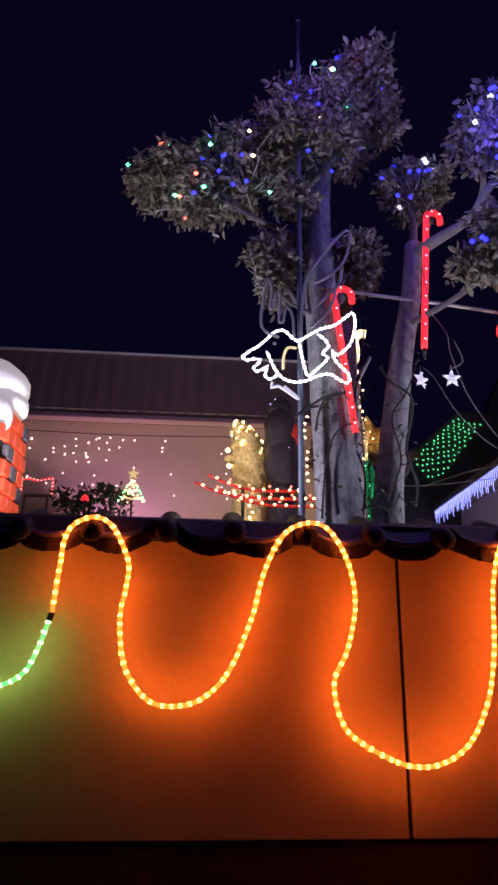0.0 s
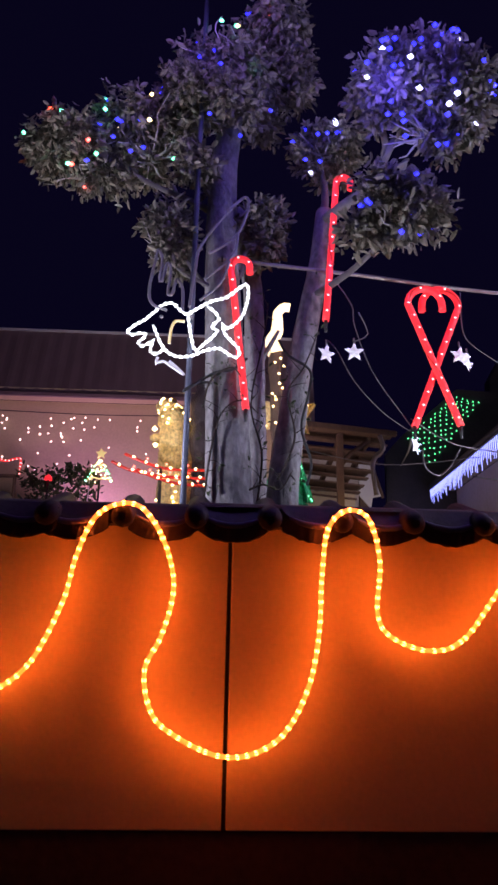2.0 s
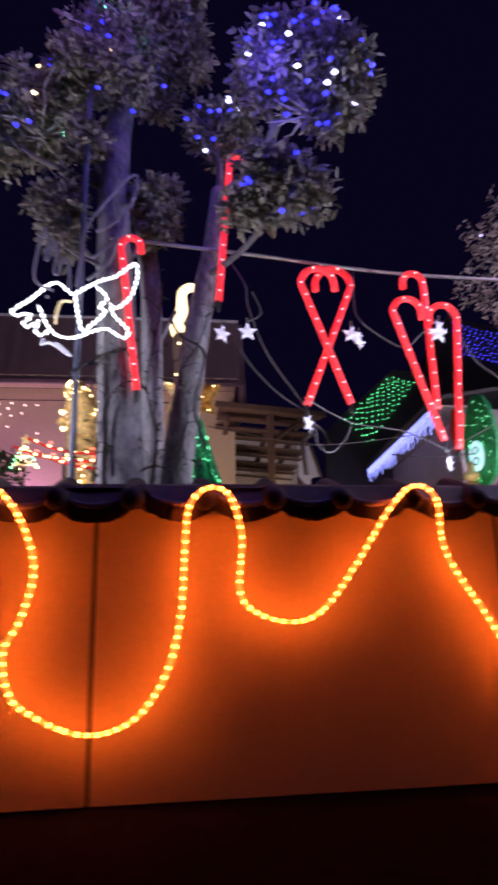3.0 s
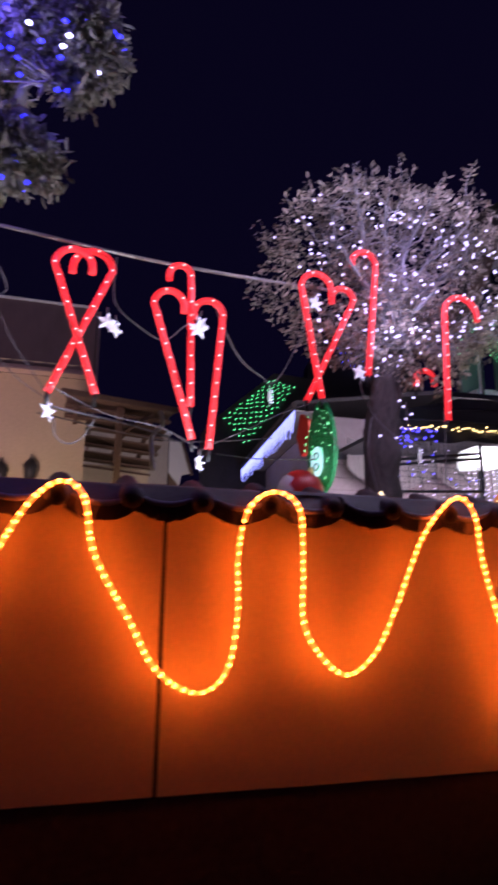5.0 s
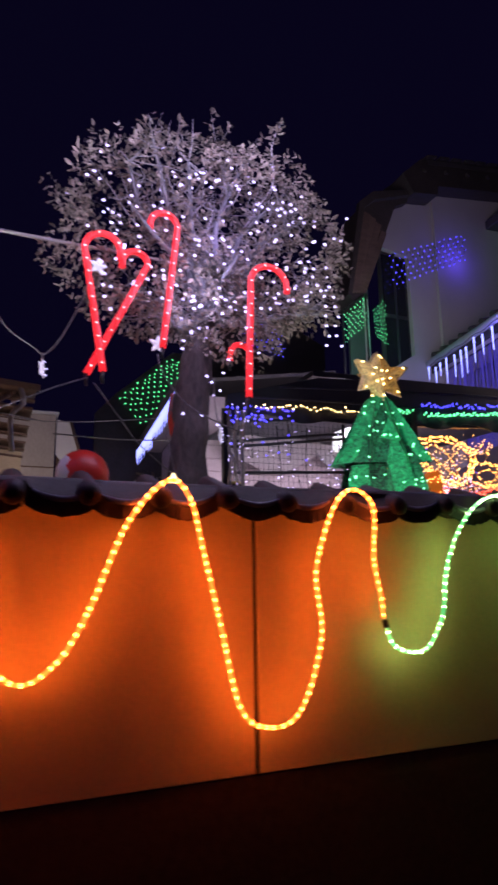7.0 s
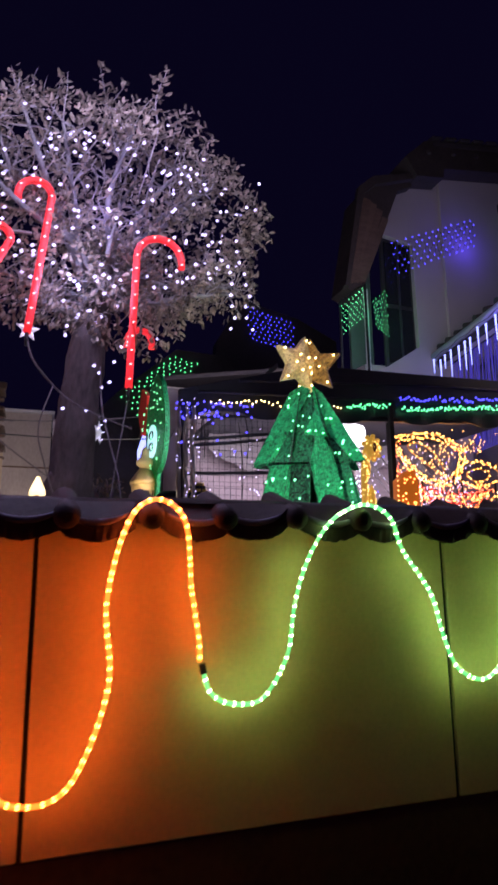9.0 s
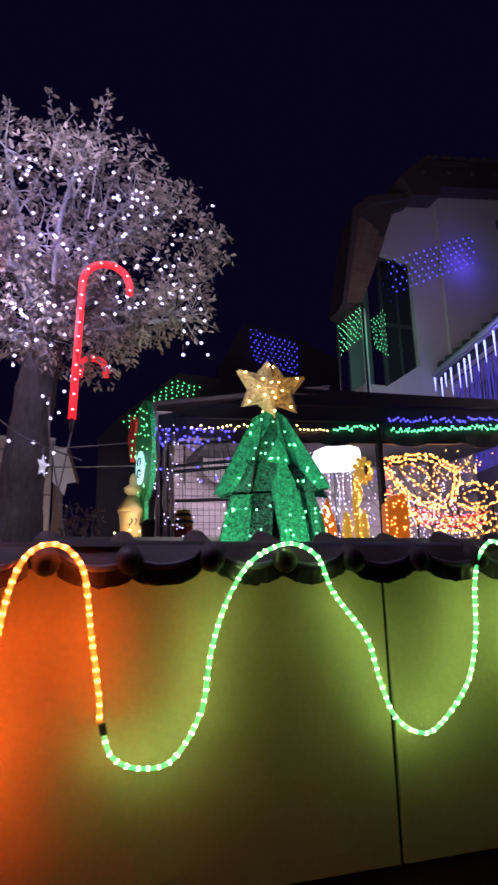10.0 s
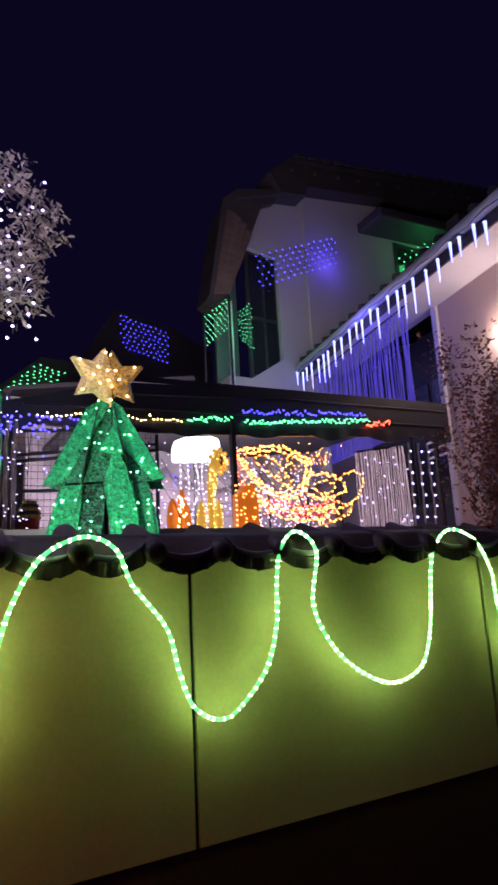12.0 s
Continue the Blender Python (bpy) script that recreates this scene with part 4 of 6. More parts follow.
bulbs("bulb_string", [(-0.16 + 0.04 * i, -0.012, 1.095 + 0.012 * math.sin(i)) for i in range(9)] + [(s * 0.165, -0.012, 0.94 + 0.04 * i) for s in (-1, 1) for i in range(4)], 0.009, E_CBULB, t)
for x in (-0.12, 0.12):
    part("leg", box(bmesh.new(), (x - 0.012, -0.02, 0), (x + 0.012, 0.02, 0.90)), M_TIMBER, t)
t = thing("dome_light", "small red lit dome lantern on a stake", "lantern", (-1.33, 6.3, 2.05))
part("dome", lathe(bmesh.new(), [(0.04, 0.78), (0.038, 0.80), (0.03, 0.82), (0.01, 0.835)], 12), E_CANE, t)
part("stake", tube(bmesh.new(), [(0, 0, 0), (0, 0, 0.78)], 0.012, n=6), M_BLACK, t)

# ---- snowy chimney decoration by the wall ----
chim = thing("chimney_prop", "red and grey brick chimney decoration with white snow on top", "decoration", (-1.145, 2.62, 1.6))
part("core", box(bmesh.new(), (-0.19, -0.15, 0), (0.19, 0.15, 0.85)), M_JOINT, chim)
bm = bmesh.new()
ball(bm, (0, 0, 0.97), 0.22, (1.08, 0.88, 0.72), 3, rough=0.05)
ball(bm, (0, 0, 0.90), 0.23, (1.06, 0.86, 0.40), 3, rough=0.05)
for x, z, r in ((-0.17, 0.85, 0.05), (-0.06, 0.80, 0.055), (0.06, 0.84, 0.05), (0.16, 0.81, 0.06)):
    ball(bm, (x, -0.125, z), r, (1, 0.8, 1.7), 2, rough=0.05)
part("snow", bm, E_SNOWCAP, chim, "white snow cap")
bm = box(bmesh.new(), (-0.042, -0.02, -0.032), (0.042, 0.02, 0.032), 0.006)
me_brick = part("brick", bm, M_BRICK, chim).data
bpy.data.objects["brick"].matrix_basis = pose(-0.14, -0.155, 0.04)
me_grey = me_brick.copy()
me_grey.materials[0] = M_BRICKG
for row in range(12):
    for col in range(5):
        x = -0.185 + 0.092 * col + 0.046 * (row % 2) - 0.02
        if abs(x) > 0.165:
            continue
        share("brick", me_grey if (row * 3 + col * 5) % 7 == 0 else me_brick, chim, pose(x, -0.155, 0.035 + 0.07 * row))
    for y in (-0.09, 0.0, 0.09):
        share("brick", me_grey if (row + int(y * 20)) % 4 == 0 else me_brick, chim, pose(0.195, y + 0.02 * (row % 2), 0.035 + 0.07 * row, 0, 0, 90))


# ---- lit figures behind the trees ----
def wrapped(bm_parts, count, seed):
    rnd = random.Random(seed)
    out = []
    for i in range(count):
        c, rad = bm_parts[rnd.randrange(len(bm_parts))]
        p, d = in_blob(rnd, c, rad, 0.98)
        out.append((p.x, min(p.y, 2 * c[1] - p.y), p.z))
    return out


FIG = [((-0.005, 0, 0.735), (0.075, 0.07, 0.055)), ((0.03, 0, 0.66), (0.095, 0.09, 0.09)), ((0.055, 0, 0.54), (0.115, 0.10, 0.16)), ((0.075, 0, 0.40), (0.125, 0.11, 0.18)), ((0.08, 0, 0.22), (0.13, 0.10, 0.22))]
bm = bmesh.new()
for c, rad in FIG:
    ball(bm, c, 1.0, rad, 3, rough=0.15)
for s in (-0.04, 0.03):
    ball(bm, (s, 0, 0.775), 0.018, (1, 1, 1.5))
ball(bm, (-0.05, -0.04, 0.53), 0.03, (1.8, 1, 1))
statue = tagged(part("figure_light", bm, M_GOLDM), "gold tinsel standing figure wrapped in warm lights", "light figure")
statue.location = (0.09, 3.70, 1.62 + 0.43)
bl = thing("fairy_lights", "warm fairy lights wound round the gold tinsel figure", "fairy lights", (0.09, 3.70, 2.05))
bulbs("bulb_string", [(x, y, z) for x, y, z in wrapped(FIG, 130, 3) if z > 0.05], 0.0085, E_WARM, bl)
bulbs("loose_bulb_string", [(-0.08, 0, 0.60), (-0.05, 0, 0.54), (-0.07, 0, 0.50), (-0.03, 0, 0.44)], 0.018, E_WARM, bl)
bm = bmesh.new()
DK = [((0, 0, 0.84), (0.075, 0.07, 0.09)), ((0.0, 0, 0.70), (0.105, 0.1, 0.18)), ((0.02, 0, 0.50), (0.12, 0.11, 0.28)), ((0.03, 0, 0.28), (0.12, 0.11, 0.28))]
for c, rad in DK:
    ball(bm, c, 1.0, rad, 3, rough=0.2)
ball(bm, (0.08, -0.05, 0.66), 0.045, (0.9, 1, 2.0), 2, 1, 0.1)
statue = tagged(part("figure_light", bm, (M_DARKF, M_RED)), "dark tinsel standing figure with a red sash", "light figure")
statue.location = (0.33, 3.62, 2.05)
bl = thing("fairy_lights", "cool fairy lights on the dark tinsel figure", "fairy lights", (0.33, 3.62, 2.05))
bulbs("bulb_string", [p for p in wrapped(DK, 26, 6) if p[2] > 0.5], 0.006, E_WHITE, bl)
bulbs("warm_bulb_string", [(0.14 + rnd.uniform(-.02, .02), -0.05, 0.3 + 0.045 * i) for i in range(12)], 0.009, E_WARM, bl)
slg = thing("runner_light", "red curved runners dotted with warm bulbs", "light figure", (0.04, 3.42, 1.60))
for z, x0, x1 in ((0.74, -0.22, 0.46), (0.785, -0.15, 0.36), (0.70, -0.08, 0.50)):
    line = spline([(x0, -0.02, z + 0.03), (x0 + 0.12, -0.02, z - 0.02), ((x0 + x1) / 2, -0.02, z - 0.05), (x1, -0.02, z - 0.05)], 0.02)
    part("runner", tube(bmesh.new(), line, 0.009, n=7), M_RED, slg)
    bulbs("bulb_string", [p + Vector((0, -0.014, 0.004)) for p in line[3::3]], 0.0085, E_WARM, slg)
    bulbs("red_bulb_string", [p + Vector((0.008, -0.016, 0.022)) for p in line[6::5]], 0.0075, E_REDB, slg)
for x in (0.05, 0.35):
    part("leg", tube(bmesh.new(), [(x, 0, 0), (x, -0.02, 0.74)], 0.01, n=6), M_BLACK, slg)
torch = thing("torch_light", "white-gold lit flame on a dark wrapped post", "light figure", (0.71, 3.24, 1.6))
part("post", tube(bmesh.new(), spline([(0, 0, 0), (0.01, 0, 0.7), (-0.01, 0, 1.38)], 0.05), 0.03, 0.034, 8, wob=0.4), M_TIMBER, torch)
part("flame", tube(bmesh.new(), spline([(-0.01, 0, 1.37), (-0.025, 0, 1.44), (-0.005, 0, 1.50), (0.0, 0, 1.56), (0.005, 0, 1.62), (0.04, 0, 1.655), (0.07, 0, 1.65)], 0.02), 0.042, 0.026, 10, wob=0.3), E_FLAME, torch)
bulbs("bulb_string", [(rnd.uniform(-.035, .035), -0.035, rnd.uniform(0.7, 1.35)) for _ in range(14)], 0.007, E_WARM, torch)


# ---- pop-up tinsel trees with double stars ----
PANELS = (  # outline in x and z, how far it stands out, and the side it leans to
    ([(-0.080, 1.05), (-0.015, 1.09), (0.020, 1.06), (-0.165, 0.655), (-0.262, 0.640)], 0.030, 0.10),
    ([(-0.010, 1.06), (0.028, 1.09), (0.030, 0.93), (-0.055, 0.800), (0.028, 0.775), (0.016, 0.655), (-0.170, 0.652), (-0.075, 0.86)], 0.000, 0.0),
    ([(0.038, 0.95), (-0.026, 0.805), (0.030, 0.785), (0.092, 0.782)], 0.040, -0.05),
    ([(0.030, 1.09), (0.075, 1.05), (0.262, 0.660), (0.205, 0.655), (0.100, 0.80), (0.035, 0.94)], 0.018, -0.10),
    ([(0.068, 0.775), (0.170, 0.795), (0.250, 0.652), (0.112, 0.648)], 0.004, -0.05),
    ([(0.030, 0.79), (0.068, 0.79), (0.118, 0.645), (0.150, 0.42), (0.175, 0.0), (0.030, 0.0), (0.028, 0.42), (-0.002, 0.645)], 0.034, 0.0),
    ([(-0.185, 0.632), (-0.085, 0.640), (-0.120, 0.42), (-0.150, 0.0), (-0.270, 0.0), (-0.232, 0.42)], 0.022, 0.06),
    ([(-0.095, 0.644), (0.008, 0.646), (-0.030, 0.45), (-0.040, 0.0), (-0.140, 0.0), (-0.112, 0.45)], -0.010, 0.0),
    ([(0.120, 0.644), (0.185, 0.646), (0.225, 0.45), (0.260, 0.0), (0.180, 0.0), (0.145, 0.45)], 0.0, -0.05),
)


def tinsel_tree(at, s, rz, label, seed, wide=1.0):
    """Four alike sides, each of overlapping tinsel panels that flare towards the hem."""
    rnd = random.Random(seed)
    t = thing("christmas_tree", label, "christmas tree", at, rz, "tinsel trees")
    spots = []
    for side in range(4):
        turn = pose(0, 0, 0, 0, 0, 90 * side)
        slim = 0.68 if side % 2 else 1.0
        for outline, out, lean in PANELS:
            bm = bmesh.new()
            flat = [Vector((x * slim, 0, z)) for x, z in outline]
            face = bm.faces.new([bm.verts.new(p) for p in flat])
            bmesh.ops.triangulate(bm, faces=[face])
            bmesh.ops.subdivide_edges(bm, edges=bm.edges[:], cuts=3, use_grid_fill=True)
            for v in bm.verts:
                x, z = v.co.x, v.co.z
                k = noise.noise(Vector((x * 30 + seed, z * 30, side * 3.0)))
                v.co = turn @ (Vector((x * wide, -(0.20 * (1.12 - z) + out + lean * x) * wide + 0.010 * k, z + 0.005 * k)) * s)
            bmesh.ops.solidify(bm, geom=bm.faces[:], thickness=0.006 * s)
            # panels that stand back take the darker tinsel, their shade put into the colour
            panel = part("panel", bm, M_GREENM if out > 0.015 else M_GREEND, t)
            rim = [turn @ (Vector((p.x * wide, -(0.20 * (1.12 - p.z) + out + lean * p.x) * wide - 0.002, p.z)) * s) for p in flat]
            part("wire_edge", tube(bmesh.new(), rim, 0.0022 * s, n=4, closed=True), M_BLACK, panel)
            if side in (0, 3, 1):
                c = sum(flat, Vector()) / len(flat)
                for i in range(5 if side == 0 else 2):
                    p = flat[rnd.randrange(len(flat))].lerp(c, rnd.uniform(0.15, 1.0))
                    if p.z < 0.4:
                        p.z = rnd.uniform(0.45, 0.62)
                    spots.append(turn @ (Vector((p.x * wide, -(0.20 * (1.12 - p.z) + out + lean * p.x) * wide - 0.014, p.z)) * s))
    bulbs("bulb_string", spots, 0.0062 * s, E_TREEB, t)
    part("pole", tube(bmesh.new(), [(0, 0, 0), (0, 0, 1.2 * s)], 0.012 * s, n=6), M_BLACK, t)
    for turn, dx, dy, tilt, m_star, lab in ((20, -0.050, -0.06, 9, M_GOLDM, "pale gold tinsel star"), (-30, 0.040, -0.02, -6, M_BRONZE, "bronze tinsel star")):
        m = pose(0, 0, 0, 0, 0, -rz - 8) @ pose(dx * s, dy * s, 1.20 * s, 0, tilt, turn)
        bm = bmesh.new()
        r = 0.165 * s
        ring = star_shape(r, 0.50, 0.05)
        front = [bm.verts.new(m @ Vector((x, -0.018 * s, z))) for x, z in ring]
        rear = [bm.verts.new(m @ Vector((x, 0.018 * s, z))) for x, z in ring]
        a, b = bm.verts.new(m @ Vector((0, -0.045 * s, 0))), bm.verts.new(m @ Vector((0, 0.045 * s, 0)))
        for i in range(10):
            j = (i + 1) % 10
            bm.faces.new((a, front[i], front[j]))
            bm.faces.new((b, rear[j], rear[i]))
            bm.faces.new((front[i], rear[i], rear[j], front[j]))
        bmesh.ops.recalc_face_normals(bm, faces=bm.faces)
        star = part("star", bm, m_star, t, lab)
        bulbs("bulb_string", [m @ Vector((x * 0.8, -0.034 * s, z * 0.8)) for x, z in ring[::2]] + [m @ Vector((x * 0.55, -0.044 * s, z * 0.55)) for x, z in ring[1::2]], 0.0070 * s, E_WARM, star)
    return t


tinsel_tree((4.150, 3.02, 1.6), 0.94, -20, "green tinsel pop-up tree with a lit gold double star", 31, 1.12)
tinsel_tree((0.79, 3.42, 1.6), 0.88, 30, "green tinsel tree with a gold star behind the trunks", 32, 0.62)

# ---- carport beside the awning ----
cp = thing("carport", "lean-to carport with a slatted timber roof", "carport", (1.0, 7.5, 2.05))
for k in range(9):
    y = -0.25 + 0.24 * k
    part("slat", box(bmesh.new(), (0.05, y, 1.74 - 0.055 * k), (1.33, y + 0.14, 1.765 - 0.055 * k), 0.004, pose(0, 0, 0, 0, 5)), M_TIMBER, cp)
for k in range(4):
    y = -0.25 + 0.54 * k
    part("roof_sheet", box(bmesh.new(), (0.05, y, 1.795 - 0.124 * k), (1.33, y + 0.55, 1.805 - 0.124 * k), 0.0, pose(0, 0, 0, 0, 5)), M_TIMBER, cp)
part("roof_edge", box(bmesh.new(), (0.0, -0.32, 1.73), (1.36, -0.27, 1.80), 0.005, pose(0, 0, 0, 0, 5)), M_TIMBER, cp)
for x in (0.3, 0.86, 1.22):
    part("rafter", box(bmesh.new(), (x, -0.26, 1.60), (x + 0.05, 1.8, 1.69), 0.005, pose(0, 0, 0, -9)), M_TIMBER, cp)
for x in (0.80,):
    part("post", box(bmesh.new(), (x, -0.2, 0), (x + 0.08, -0.12, 1.66), 0.006), M_TIMBER, cp)
part("brace", tube(bmesh.new(), [(0.84, -0.16, 1.25), (0.98, -0.16, 1.42), (1.2, -0.16, 1.58)], 0.03, n=5), M_TIMBER, cp)
part("back_wall", box(bmesh.new(), (-0.2, 1.72, 0), (1.42, 1.82, 1.30)), M_BEIGE, cp)
part("downpipe", tube(bmesh.new(), spline([(1.30, -0.29, 1.62), (1.34, -0.29, 1.45), (1.22, -0.25, 1.30), (1.25, -0.25, 0.9)], 0.05), 0.03, n=8), M_PIPE, cp)
shed = thing("shed", "pale sheet-clad shed with a flat roof behind the carport", "shed", (2.3, 12.0, 2.05))
part("body", box(bmesh.new(), (-0.9, 0, 0), (0.80, 1.6, 2.52), 0.015), M_SHED, shed)
for z in (1.50,):
    part("batten", box(bmesh.new(), (-0.9, -0.014, z), (0.80, -0.001, z + 0.025), 0.003), M_TIMBER, shed)
part("roof", box(bmesh.new(), (-0.95, -0.12, 2.523), (0.84, 1.7, 2.56), 0.008), M_GUTTER, shed)
part("end_panel", prism(bmesh.new(), [(0.82, 2.44), (1.06, 2.40), (1.26, 1.78), (1.08, 1.74), (1.04, 1.52), (0.82, 1.78)], 0.05, pose(0, 0.05, 0)), M_SOFFIT, shed, "pale panel under the roof end")
part("roof_edge", tube(bmesh.new(), [(1.07, 0.0, 2.42), (1.28, 0.0, 1.74)], 0.03, n=6), M_TIMBER, shed)
part("post", box(bmesh.new(), (0.84, 0.1, 0), (1.02, 0.25, 1.9), 0.01), M_TIMBER, shed)

# ---- house with icicle lights on its gutter, further back ----
MIDA, MIDB = Vector((4.86, 12.9, 4.2)), Vector((4.40, 8.25, 4.2))
mid_house = thing("house", "pale house with a dark roof and icicle lights on its gutter", "house", (4.4, 8.25, 2.05))
d = (MIDA - MIDB)
for name, material, q, th in (("roof", M_ROOF, ((0, 0, 2.19), (2.6, 0, 2.62)), 0.06), ("soffit", M_SHED, ((0.02, 0.02, 2.10), (0.5, 0.02, 2.10)), 0.02)):
    bm = bmesh.new()
    a, b = Vector(q[0]), Vector(q[1])
    dd = Vector((d.x, d.y, 0))
    vs = [bm.verts.new(p) for p in (a, b, b + dd, a + dd)] + [bm.verts.new(p + Vector((0, 0, th))) for p in (a, b, b + dd, a + dd)]
    for f in ((3, 2, 1, 0), (4, 5, 6, 7), (0, 1, 5, 4), (1, 2, 6, 5), (2, 3, 7, 6), (3, 0, 4, 7)):
        bm.faces.new([vs[i] for i in f])
    part(name, bm, material, mid_house)
bm = bmesh.new()
vs = [Vector((0.5, 0.1, 0)), Vector((2.5, 0.1, 0)), Vector((2.5, 0.1, 0)) + Vector((d.x, d.y - 0.2, 0)), Vector((0.5, 0.1, 0)) + Vector((d.x, d.y - 0.2, 0))]
lo, up = [bm.verts.new(p) for p in vs], [bm.verts.new(p + Vector((0, 0, 2.09))) for p in vs]
for i in range(4):
    bm.faces.new((lo[i], lo[(i + 1) % 4], up[(i + 1) % 4], up[i]))
part("wall", bm, M_BLIND, mid_house)
part("gutter", tube(bmesh.new(), [(-0.02, 0, 2.19), (d.x - 0.02, d.y, 2.19)], 0.045, n=8), M_EAVE, mid_house)
strip = thing("icicle_lights", "white icicle lights along the far house gutter", "icicle lights", (4.38, 8.25, 4.15))
rnd = random.Random(14)
bm = bmesh.new()
for i in range(56):
    s = i / 55
    p = Vector((d.x * s, d.y * s, 0))
    for j in range(1):
        h = rnd.uniform(0.16, 0.38)
        tube(bm, [p, p + Vector((0, 0, -h))], 0.009, 0.005, 5)
part("icicle_mass", bm, E_ICE, strip, kind="stuff")
part("cord", tube(bmesh.new(), [(0, 0, 0.02), (d.x, d.y, 0.02)], 0.008, n=5), M_WIRE, strip)


def light_net(corners, nu, nv, material, label, r, seed):
    """A net of small bulbs, hung slack between four corners."""
    rnd = random.Random(seed)
    q = [Vector(c) for c in corners]
    t = thing("light_net", label, "light net", q[0], group="light nets")
    pts, bm = [], bmesh.new()
    nodes = {}
    for i in range(nu):
        for j in range(nv):
            u, v = (i + 0.5 * (j % 2)) / nu, j / (nv - 1)
            p = q[0].lerp(q[1], u).lerp(q[3].lerp(q[2], u), v) - q[0]
            p += Vector((rnd.uniform(-1, 1), 0, rnd.uniform(-1, 1))) * r * 1.2
            nodes[i, j] = p
            pts.append(p + Vector((0, -r, 0)))
    for (i, j), p in nodes.items():
        for o in ((i, j + 1), (i + (1 if j % 2 else -1), j + 1)):
            if o in nodes:
                tube(bm, [p, nodes[o]], r * 0.22, n=3)
    part("mesh_cord", bm, M_WIRED, t, kind="stuff")
    bulbs("bulb_string", pts, r, material, t)
    return t


light_net([(4.52, 13.258, 5.38), (5.70, 13.258, 6.44), (6.25, 13.258, 6.36), (5.02, 13.258, 4.80)], 9, 10, E_NETG, "green net lights spread over a dark roof", 0.018, 41)
bm = bmesh.new()
prism(bm, [(4.0, 2.05), (7.2, 2.05), (7.1, 6.4), (6.6, 6.55), (5.7, 6.58), (4.4, 5.45), (4.0, 5.0)], 0.12, pose(0, 13.33, 0))
tagged(part("neighbour_roof", bm, M_ROOF), "dark neighbouring roof under the green net lights", "roof", kind="structure")
# thin cables that cross the gap
for pts in ([(1.25, 2.64, 2.33), (1.8, 4.5, 2.75), (2.6, 7.4, 3.35)], [(1.0, 6.0, 3.2), (2.6, 8.0, 3.5), (4.3, 9.0, 3.9)], [(2.5, 5.0, 2.7), (3.2, 6.0, 2.9), (3.9, 6.3, 3.0)]):
    c = thing("cable", "thin dark overhead cable", "cable", pts[0], group="overhead cables")
    part("cord", tube(bmesh.new(), spline([Vector(p) - Vector(pts[0]) for p in pts], 0.1), 0.007, n=5), M_WIRE, c)

# ---- patio with its dark roof and lit figures ----
patio = thing("patio_cover", "dark flat patio cover with a scalloped valance", "patio cover", (3.9, 4.9, 2.05))
out = [(0.0, 0.92), (0.0, 1.07), (0.9, 1.31), (2.55, 1.41), (4.6, 1.46), (4.6, 1.10), (3.5, 1.02), (2.5, 0.96), (1.2, 0.90)]
part("fascia", prism(bmesh.new(), out, 0.06), M_SLATE, patio)
for k, (z0, z1) in enumerate(((1.20, 1.31), (1.08, 1.14))):
    part("batten", tube(bmesh.new(), [(0.5 - 0.35 * k, -0.036, z0 - 0.02), (2.5, -0.036, z1), (4.55, -0.036, z1 + 0.05)], 0.010, n=6), M_SLATE, patio)
bm = bmesh.new()
top, low = [], []
for i in range(121):
    x = 4.6 * i / 120
    z = 0.905 + 0.165 * x / 4.6
    y = -0.045 + 0.008 * math.sin(x * 22)
    top.append((bm.verts.new((x, y, z + 0.06)), bm.verts.new((x, y + 0.012, z + 0.06))))
    s = z - 0.035 - 0.035 * math.cos(2 * math.pi * x / 0.74)
    low.append((bm.verts.new((x, y, s)), bm.verts.new((x, y + 0.012, s))))
for i in range(120):
    bm.faces.new((top[i][0], low[i][0], low[i + 1][0], top[i + 1][0]))
    bm.faces.new((top[i][1], top[i + 1][1], low[i + 1][1], low[i][1]))
    bm.faces.new((low[i][0], low[i][1], low[i + 1][1], low[i + 1][0]))
part("valance", bm, M_SLATE, patio, "dark cloth valance with a wavy hem")
part("deck", box(bmesh.new(), (0.9, 0.035, 1.33), (4.6, 3.2, 1.38), 0.0, pose(0, 0, 0.0, 0, -1.2)), M_SLATE, patio)
for x, y in ((1.88, -0.1), (1.93, 0.02), (0.06, 0.2), (4.5, 0.1)):
    part("post", box(bmesh.new(), (x - 0.02, y - 0.02, 0), (x + 0.02, y + 0.02, 1.0 + 0.03 * x), 0.004), M_BLACK, patio)
back = tagged(part("wall_patio", box(bmesh.new(), (4.58, 8.0, 2.05), (9.2, 8.12, 3.9)), M_BLIND), "mauve boarded wall at the back of the patio", "wall", kind="structure")
for k in range(8):
    part("board", box(bmesh.new(), (4.58, 7.975, 2.07 + 0.18 * k), (9.2, 7.999, 2.23 + 0.18 * k), 0.004), M_BLIND, back)
cloth = thing("cloth", "pale sheet hung across the back of the patio", "cloth", (6.8, 7.6, 3.5))
bm = bmesh.new()
g = [[bm.verts.new((-1.9 + 4.0 * i / 60, 0.05 * math.sin(i * 0.9), -0.30 * math.sin(math.pi * i / 60) * (1 - j) - (0.25 + 0.55 * math.sin(math.pi * ((i % 20) / 20)) * 0.5 + 0.2) * j + 0.15)) for j in (0, 1)] for i in range(61)]
for a, b in zip(g, g[1:]):
    bm.faces.new((a[0], b[0], b[1], a[1])).smooth = True
bmesh.ops.solidify(bm, geom=bm.faces[:], thickness=0.004)
part("sheet", bm, M_VAL, cloth)

# mesh fence with two pairs of rails
fence = thing("mesh_fence", "wire mesh fence panel with dark double rails", "fence", (3.98, 5.2, 2.05))
